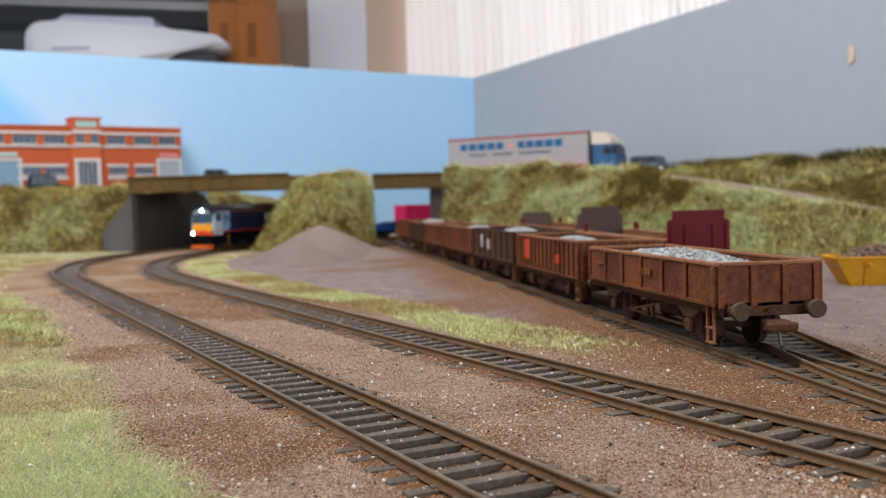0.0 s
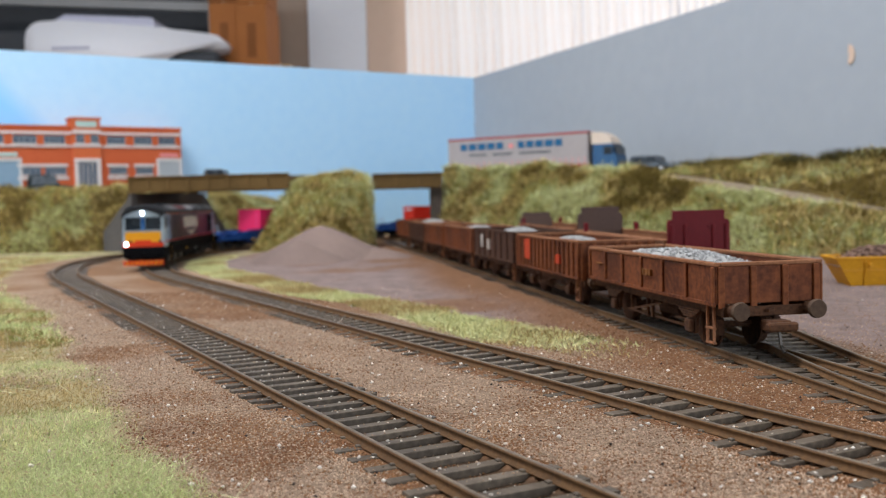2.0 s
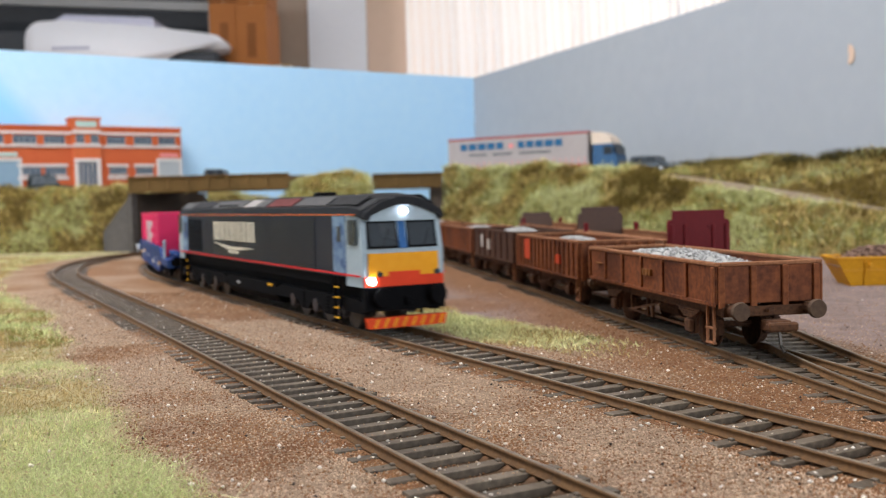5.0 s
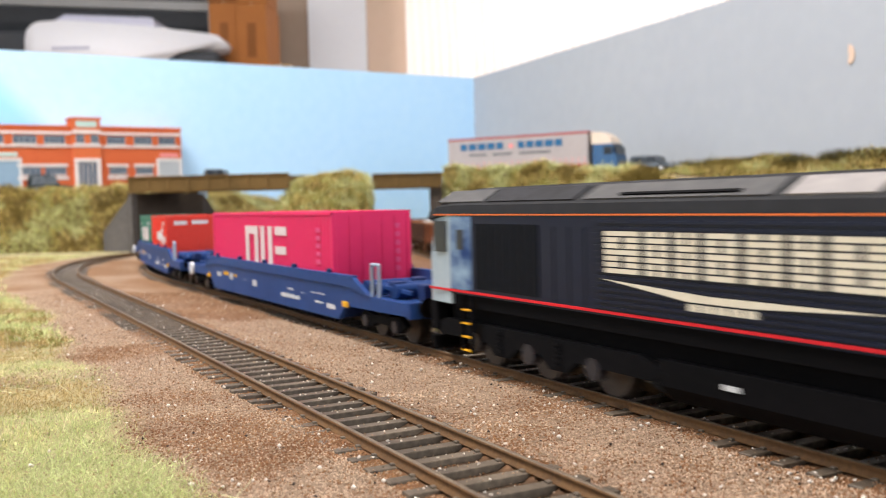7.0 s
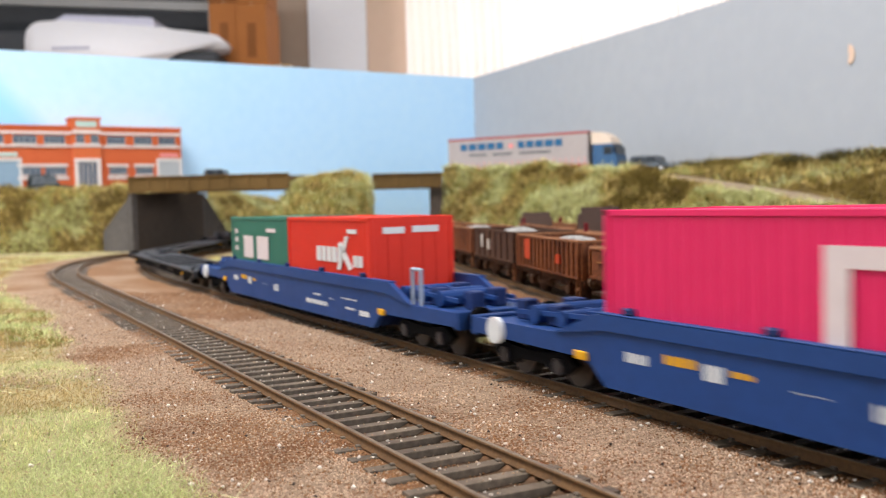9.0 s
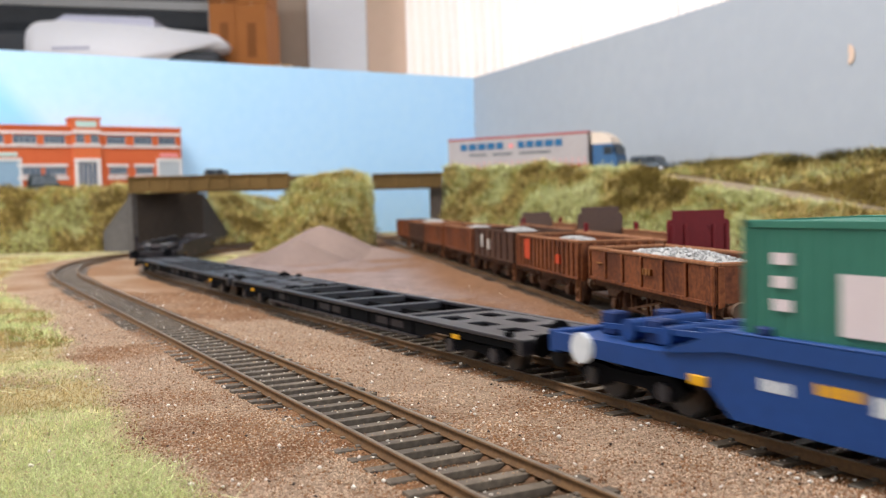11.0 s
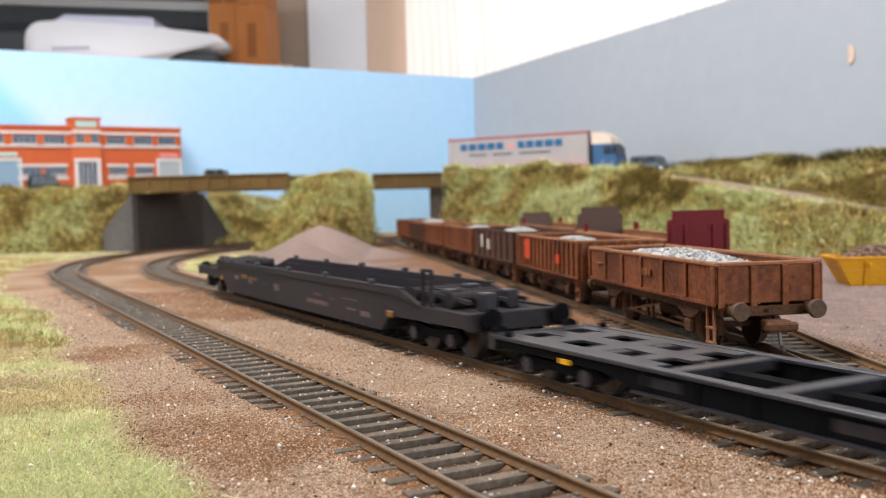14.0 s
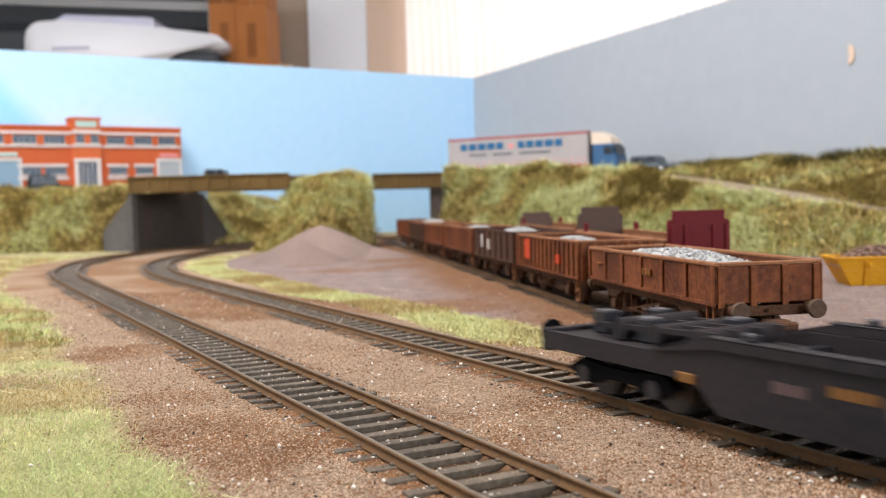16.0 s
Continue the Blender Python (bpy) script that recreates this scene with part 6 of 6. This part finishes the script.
def lorry():
    """Articulated curtain-side lorry, nose towards +x; near side is -y."""
    top = tagged(new("articulated_lorry"), "grey curtain-side articulated lorry with blue lettering and blue cab", "lorry")
    a, b = np.array([9.0, 1180.0]), np.array([167.0, 1085.0])
    L = float(np.linalg.norm(b - a))
    d = (b - a) / L
    top.matrix_basis = Matrix.Translation((a[0] * MM, a[1] * MM, 0.0705)) @ Matrix.Rotation(math.atan2(d[1], d[0]), 4, "Z") @ Matrix.Translation((0, 0.017, 0))
    z0, z1 = 13.5, 50.0
    quick("trailer_body", CURTAIN, top, (0, L, -16.2, 16.2, z0, z1), bevel=0.6)
    quick("top_rail", LORRY_RED, top, (0, L, -16.6, 16.6, z1 - 1.0, z1 + 1.4), bevel=0.4)
    quick("bottom_rail", LORRY_RED, top, (0, L, -16.6, 16.6, z0 - 1.2, z0 + 1.0), bevel=0.3)
    for k in range(24):
        x = 4 + k * (L - 8) / 23
        quick("curtain_strap", PINK_SIGN, top, (x - 0.4, x + 0.4, -16.65, -16.2, z0 + 1, z0 + 9))
    for k in range(7):
        x = 10 + k * (L - 20) / 6
        quick("curtain_fold", CURTAIN, top, (x - 0.3, x + 0.3, -16.5, -16.2, z0 + 9, z1 - 1))
    x = 18.0
    for w in (11.5, 13, 12.5, 12.5, 11.5):
        quick("lettering_block", LORRY_BLUE, top, (x, x + w - 2.4, -16.75, -16.25, 36.5, 44.5)); x += w
    quick("emblem", PINK_SIGN, top, (x + 5, x + 11, -16.75, -16.25, 37, 42)); x += 17
    for w in (11, 12, 12, 13, 11.5):
        quick("lettering_block", LORRY_BLUE, top, (x, x + w - 2.4, -16.75, -16.25, 36.5, 44.5)); x += w
    for x0, x1 in ((30, 54), (62, 88), (98, 138)):
        quick("small_lettering", GREY_CAR, top, (x0, x1, -16.7, -16.25, 29.5, 31.5))
    quick("chassis", BLACK, top, (2, L + 26, -5, 5, 8, 12.2))
    for x in (18, 34, 50):
        wheel_pair(top, x, 13, 6.6, True)
    cab = bmesh.new()
    prism(cab, [(L + 6, 7), (L + 34, 7), (L + 35, 16), (L + 33.5, 24), (L + 29, 36), (L + 6, 36)], -15.6, 15.6)
    cb = part("cab", cab, CAB_BLUE, top, "blue lorry cab")
    bm = bmesh.new(); prism(bm, [(L + 4, 36), (L + 29.5, 36), (L + 26, 43), (L + 16, 49.5), (L + 4, 50)], -15, 15); part("roof_fairing", bm, CREAM, cb, "cream roof fairing")
    bm = bmesh.new(); prism(bm, [(L + 34.4, 23.6), (L + 34.8, 23.6), (L + 30.2, 35), (L + 29.8, 35)], -14, 14); part("windscreen", bm, GLASS_DARK, cb)
    for y in (-15.7, 15.7):
        quick("door_window", GLASS_DARK, cb, (L + 19, L + 29, y - 0.2, y + 0.2, 24, 33))
        quick("mirror", BLACK, cb, (L + 31, L + 32.4, y - 1.5, y + 1.5, 25, 32), bevel=0.3)
    quick("bumper", LORRY_RED, cb, (L + 33, L + 36, -15.4, 15.4, 3.6, 9), bevel=0.5)
    wheel_pair(top, L + 25, 13, 6.6); wheel_pair(top, L - 8, 13, 6.6, True)
    return top


lorry()


def car(name, label, paint, where, angle, tall=17.0, length=58.0, van=False):
    top = tagged(new(name), label, "car", "cars on the road")
    w, h = 11.4, length / 2
    bm = bmesh.new()
    prism(bm, [(-h, 4), (-h, 9.6), (-h + 2, 10.6), (h - 17, 10.6), (h - 3, 9.2), (h, 7.6), (h, 4)], -w, w)
    bmesh.ops.bevel(bm, geom=list(bm.edges), offset=0.9, segments=2, affect="EDGES")
    part("body", bm, paint, top, smooth=True)
    bm = bmesh.new()
    back = -h + (1.5 if van else 5)
    prism(bm, [(back, 10.2), (back + 2.5, tall), (h - 27, tall), (h - 16, 10.2)], -w + 1.0, w - 1.0)
    bmesh.ops.bevel(bm, geom=list(bm.edges), offset=1.0, segments=2, affect="EDGES")
    cabin = part("cabin", bm, paint, top, smooth=True)
    for y in (-w + 0.95, w - 0.95):
        for x0, x1 in ((back + 4, -6), (-4.5, h - 21)):
            bm = bmesh.new(); prism(bm, [(x0, 11), (x1 + 2, 11), (x1, tall - 1.4), (x0 + 1, tall - 1.4)], y - 0.15, y + 0.15); part("side_window", bm, GLASS_DARK, cabin)
    bm = bmesh.new(); v = [bm.verts.new(c) for c in ((h - 17, -w + 2, 10.9), (h - 17, w - 2, 10.9), (h - 26, w - 2.4, tall - 0.7), (h - 26, -w + 2.4, tall - 0.7))]
    bm.faces.new(v)
    ex = bmesh.ops.extrude_face_region(bm, geom=list(bm.faces))
    for e in ex["geom"]:
        if isinstance(e, bmesh.types.BMVert):
            e.co += Vector((0.6, 0, 0.5))
    part("windscreen", bm, GLASS_DARK, cabin)
    for x in (-h + 10.5, h - 11):
        wheel_pair(top, x, w - 0.6, 4.3)
    for y in (-w + 2.4, w - 2.4):
        quick("headlight", WHITE_MARK, top, (h - 0.6, h + 0.2, y - 1.6, y + 1.6, 6.6, 8.4), bevel=0.2)
    top.matrix_basis = Matrix.Translation((where[0] * MM, where[1] * MM, where[2] * MM)) @ Matrix.Rotation(radians(angle), 4, "Z")
    return top


car("car", "dark green off-road car parked before the brick building", DARK_CAR, (-508, 1236, 69.6), 28, 24, 56, True)
car("car", "grey saloon car crossing the girder bridge", GREY_CAR, (-252, 1098, 70.1), -2, 19.5, 50)
car("car", "grey estate car parked in front of the lorry cab", GREY_CAR, (237, 1062, 72.5), -45, 18.5, 56, True)


# ---- the room round the layout ----
ROOM_WALL = mat("warm_white_wall", "bab8b6", "c2c0be", 0.9, 0, 2, 40, 0.5, 0.03)
BEIGE = mat("beige_wall", "b09a88", "baa492", 0.9, 0, 2, 40, 0.5, 0.03)
TAN = mat("tan_panel", "d8bca6", "dec4b0", 0.8, 0, 2, 40, 0.5, 0.03)
WHITE_GLOSS = mat("white_gloss", "ecebf0", "f2f1f5", 0.4, 0, 3, 60, 0.4, 0)
CEIL = mat("white_ceiling", "dcdad6", "e2e0dc", 0.9, 0, 2, 40, 0.5, 0.03)
CARPET = mat("brown_carpet", "6a5a4c", "786858", 0.98, 0, 4, 400, 0.8, 0.4)
CARD = mat("brown_cardboard", "9a6032", "a86c3c", 0.85, 0, 8, 200, 0.6, 0.05)
CARD_DARK = mat("dark_cardboard", "7c4c28", "8a5830", 0.85, 0, 8, 200, 0.6, 0.05)
PRINTER = mat("white_plastic", "e2e0e4", "eae8ec", 0.45, 0, 5, 100, 0.4, 0.02)
PRINTER_GREY = mat("lilac_grey_plastic", "b4b2c2", "bebcca", 0.5, 0, 5, 100, 0.4, 0.02)
SHELF_GREY = mat("grey_metal_shelf", "8c8a88", "989694", 0.5, 0.2, 6, 100, 0.5, 0.02)
DARK_FABRIC = mat("dark_grey_equipment", "3c3e42", "484a4e", 0.6, 0, 6, 100, 0.6, 0.03)
WOOD = mat("ply_board", "a5835a", "b5946c", 0.7, 0, 6, 150, 0.7, 0.06)


def slab(name, material, x0, x1, y0, y1, z0, z1, label, category="wall"):
    return tagged(quick(name, material, None, (x0, x1, y0, y1, z0, z1)), label, category, kind="structure")


BACK = 2800.0
slab("floor", CARPET, -2300, 2100, -2000, 2960, -1060, -1000, "brown carpeted room floor", "floor")
slab("ceiling", CEIL, -2300, 2100, -2000, 2960, 1400, 1460, "white plastered ceiling", "ceiling")
upright("wall_south", (-2300, -2000), (2100, -2000), -1000, 1400, -60, ROOM_WALL, "warm white room wall with a wide window", holes=[(2750, 4300, 0, 1250)])
slab("wall_east", ROOM_WALL, 2100, 2160, -2000, 2960, -1000, 1400, "warm white room wall")
# The opening in the west wall is made up to let the side fill in.
upright("wall_west", (-2300, 2960), (-2300, -2000), -1000, 1400, -60, ROOM_WALL, "warm white room wall with an opening added for the side fill", holes=[(2060, 3460, 0, 1250)])
# back wall: plain stretch, door with its frame, then the wide window
slab("wall_north", BEIGE, -2300, -374, BACK, BACK + 60, -1000, 1400, "beige room wall behind the shelves")
slab("trim", WHITE_GLOSS, -374, -206, BACK - 22, BACK + 60, -1000, 1400, "white painted door and frame")
slab("wall_north_2", TAN, -206, -92, BACK, BACK + 60, -1000, 1400, "tan wall panel beside the window")
slab("wall_north_3", ROOM_WALL, -92, 2100, BACK, BACK + 60, -1000, -300, "room wall below the window")
slab("wall_north_4", ROOM_WALL, -92, 2100, BACK, BACK + 60, 1250, 1400, "room wall above the window")


def blind_material():
    m = bpy.data.materials.new("translucent_blind")
    m.use_nodes = True
    n, l = m.node_tree.nodes, m.node_tree.links
    n.remove(n["Principled BSDF"])
    out = n["Material Output"]
    co = n.new("ShaderNodeTexCoord")
    mp = n.new("ShaderNodeMapping"); mp.inputs["Scale"].default_value = (60, 60, 0.4)
    t = n.new("ShaderNodeTexNoise"); t.inputs["Scale"].default_value = 1.0; t.inputs["Detail"].default_value = 4
    l.new(co.outputs["Object"], mp.inputs[0]); l.new(mp.outputs[0], t.inputs["Vector"])
    r = n.new("ShaderNodeMapRange"); r.inputs["From Min"].default_value, r.inputs["From Max"].default_value = 0.44, 0.57
    l.new(t.outputs[0], r.inputs[0])
    mix = n.new("ShaderNodeMix"); mix.data_type = "RGBA"
    mix.inputs["A"].default_value, mix.inputs["B"].default_value = lin("f4f0ec"), lin("d8b48a")
    l.new(r.outputs[0], mix.inputs["Factor"])
    d, tr, sh = n.new("ShaderNodeBsdfDiffuse"), n.new("ShaderNodeBsdfTranslucent"), n.new("ShaderNodeMixShader")
    l.new(mix.outputs["Result"], d.inputs[0]); l.new(mix.outputs["Result"], tr.inputs[0])
    sh.inputs[0].default_value = 0.6
    l.new(d.outputs[0], sh.inputs[1]); l.new(tr.outputs[0], sh.inputs[2]); l.new(sh.outputs[0], out.inputs[0])
    return m


def blinds():
    top = tagged(new("vertical_blind"), "cream striped vertical blind drawn over the bright window", "blind")
    m = blind_material()
    bm = bmesh.new()
    box(bm, -13.5, 13.5, -0.6, 0.6, -300, 1235)
    one = finish(bm, "blind_slat"); one.materials.append(m)
    rng = random.Random(5)
    for k in range(70):
        x = -78 + k * 25.4
        ob = new("blind_slat", one)
        ob.parent = top
        ob.matrix_basis = Matrix.Translation((x * MM, (BACK - 30) * MM, 0)) @ Matrix.Rotation(radians(18 + rng.uniform(-7, 7)), 4, "Z")
    quick("head_rail", WHITE_GLOSS, top, (-92, 1720, BACK - 48, BACK - 12, 1235, 1262), bevel=2)


blinds()


def printer():
    top = tagged(new("printer"), "white office printer with rounded lid standing on a shelf", "printer")
    y0, y1 = 2300, 2600
    bm = bmesh.new()
    prism(bm, [(-980, 361.5), (-992, 388), (-992, 470), (-980, 492), (-960, 502), (-900, 504), (-690, 484), (-540, 462), (-522, 455), (-520, 440), (-530, 432), (-620, 424), (-652, 410), (-664, 396), (-668, 361.5)], y0, y1)
    bmesh.ops.bevel(bm, geom=list(bm.edges), offset=5, segments=2, affect="EDGES")
    part("body", bm, PRINTER, top, smooth=True)
    bm = bmesh.new(); prism(bm, [(-930, 503.5), (-900, 520), (-690, 508), (-680, 486)], y0 + 20, y1 - 20); part("lid", bm, PRINTER_GREY, top, "lilac-grey scanner lid")
    quick("slot", PRINTER_GREY, top, (-925, -835, y0 - 1.5, y0 + 1, 432, 440))
    quick("tray", DARK_FABRIC, top, (-664, -532, y0 + 12, y1 - 30, 362, 420), bevel=6, label="dark paper tray")


printer()
shelf = tagged(new("shelf_unit"), "grey metal shelf unit with a plywood desk board", "shelf")
quick("desk_board", WOOD, shelf, (-1700, -330, 2140, 2700, 340, 361), bevel=2)
for x in (-1680, -370):
    for y in (2110, 2670):
        quick("shelf_leg", SHELF_GREY, shelf, (x, x + 30, y, y + 30, -1000, 340))
bm = bmesh.new()
strip(bm, (-1700, 2560, 640), (-600, 2560, 578), 16)
part("shelf_bar", bm, SHELF_GREY, shelf, "pale metal shelf bar")
quick("shelf_end", SHELF_GREY, shelf, (-606, -588, 2540, 2690, 370, 900))
quick("shelf_end", SHELF_GREY, shelf, (-1700, -1682, 2540, 2690, 370, 900))
quick("shelf_back", DARK_FABRIC, shelf, (-1680, -608, 2690, 2700, 362, 1000), label="dark grey shelf back")
tagged(quick("equipment_box", DARK_FABRIC, None, (-1180, -780, 2500, 2660, 362, 520), bevel=8), "dark grey equipment case behind the printer", "case")
tagged(quick("equipment_box", SHELF_GREY, None, (-1640, -1200, 2500, 2660, 362, 470), bevel=8), "grey equipment case on the shelf", "case")


def carton(x0, x1, y0, y1, z0, z1, label, material=CARD, turn=0.0):
    top = tagged(new("cardboard_box"), label, "box", "cardboard boxes by the wall")
    cx, cy = (x0 + x1) / 2, (y0 + y1) / 2
    hx, hy = (x1 - x0) / 2, (y1 - y0) / 2
    bm = bmesh.new(); box(bm, -hx, hx, -hy, hy, 0, z1 - z0, bevel=1.5); b = part("body", bm, material, top)
    quick("tape", TAN, b, (-hx * 0.12, hx * 0.12, -hy - 0.6, hy + 0.6, z1 - z0 - 0.5, z1 - z0 + 0.4))
    quick("printed_mark", CARD_DARK if material is CARD else DARK_FABRIC, b, (-hx * 0.3, hx * 0.3, -hy - 0.6, -hy + 0.5, (z1 - z0) * 0.3, (z1 - z0) * 0.75))
    top.matrix_basis = Matrix.Translation((cx * MM, cy * MM, z0 * MM)) @ Matrix.Rotation(radians(turn), 4, "Z")


carton(-578, -505, 2420, 2560, 362, 560, "brown cardboard box with a dark printed mark", CARD, 3)
carton(-500, -424, 2400, 2560, 362, 552, "brown cardboard box with a dark printed mark", CARD, -2)
carton(-500, -424, 2400, 2560, 553, 690, "brown cardboard box stacked on another box", CARD, 1)
carton(-585, -512, 2420, 2560, 561, 690, "worn brown cardboard box leaning on the stack", CARD_DARK, 8)

# the table under the layout
table = tagged(new("baseboard_table"), "plywood baseboard table carrying the model railway", "table")
quick("board", WOOD, table, (-1250, 1650, -1720, 2010, -28, -12), bevel=1)
for x in (-1200, 200, 1580):
    for y in (-1650, 100, 1930):
        quick("table_leg", WOOD, table, (x, x + 45, y, y + 45, -1000, -28))
bm = bmesh.new()
prism(bm, [(-3.2, -9.5), (0.5, -8.6), (3.6, -4.5), (4.2, 0.5), (3.0, 5.2), (0.2, 8.8), (-3.0, 9.6), (-3.6, 3.0), (-2.6, -2.0), (-3.8, -6.0)], -0.6, 0)
mark = tagged(part("torn_patch", bm, TAN), "torn tan paper patch on the side backscene", "patch")
wd = (WR - CORNER) / np.linalg.norm(WR - CORNER)
scrap_bm = bmesh.new()
prism(scrap_bm, [(-4, -8), (6, -9), (12, -2), (11, 8), (2, 9), (-3, 4)], -0.6, 0)
scrap = tagged(part("paper_scrap", scrap_bm, mat("teal_paper", "7fb0b4", "8cbcc0", 0.8, 0, 20, 200, 0.5, 0)), "teal paper scrap stuck on the side backscene", "patch")
scrap.matrix_basis = Matrix.Translation((0.4115, 0.8660, 0.182)) @ Matrix.Rotation(math.atan2(wd[1], wd[0]), 4, "Z")
mark.matrix_basis = Matrix.Translation((0.3925, 0.9105, 0.176)) @ Matrix.Rotation(math.atan2(wd[1], wd[0]), 4, "Z")


# ---- what moves: the train follows the inner track ----
def nose(t):
    """How far along the track the engine's front stands at t seconds."""
    return -359.0 + 162.5 * (9.0 - t) - 87.7 * max(0.0, 1 - t / 4.2) ** 1.31 + 6.5 * math.exp(-((t - 8.3) / 1.9) ** 2) - 7.0 * max(0.0, (t - 14.5) / 1.5) ** 2


def riding(front, length, pivot, shift, t):
    """Pose of a vehicle whose front is that far behind the nose, riding on two pivots."""
    s = nose(t) + front
    a, b = inner([s + pivot])[0], inner([s + length - pivot])[0]
    mid, d = (a + b) / 2, a - b
    return Matrix.Translation((mid[0] * MM, mid[1] * MM, 0)) @ Matrix.Rotation(math.atan2(d[1], d[0]), 4, "Z") @ Matrix.Translation((shift * MM, 0, 0))


def motions():
    times = [i * 0.25 for i in range(65)]
    for ob, front, length, pivot, shift in TRAIN:
        walk(ob, [(t, riding(front, length, pivot, shift, t)) for t in times])


motions()
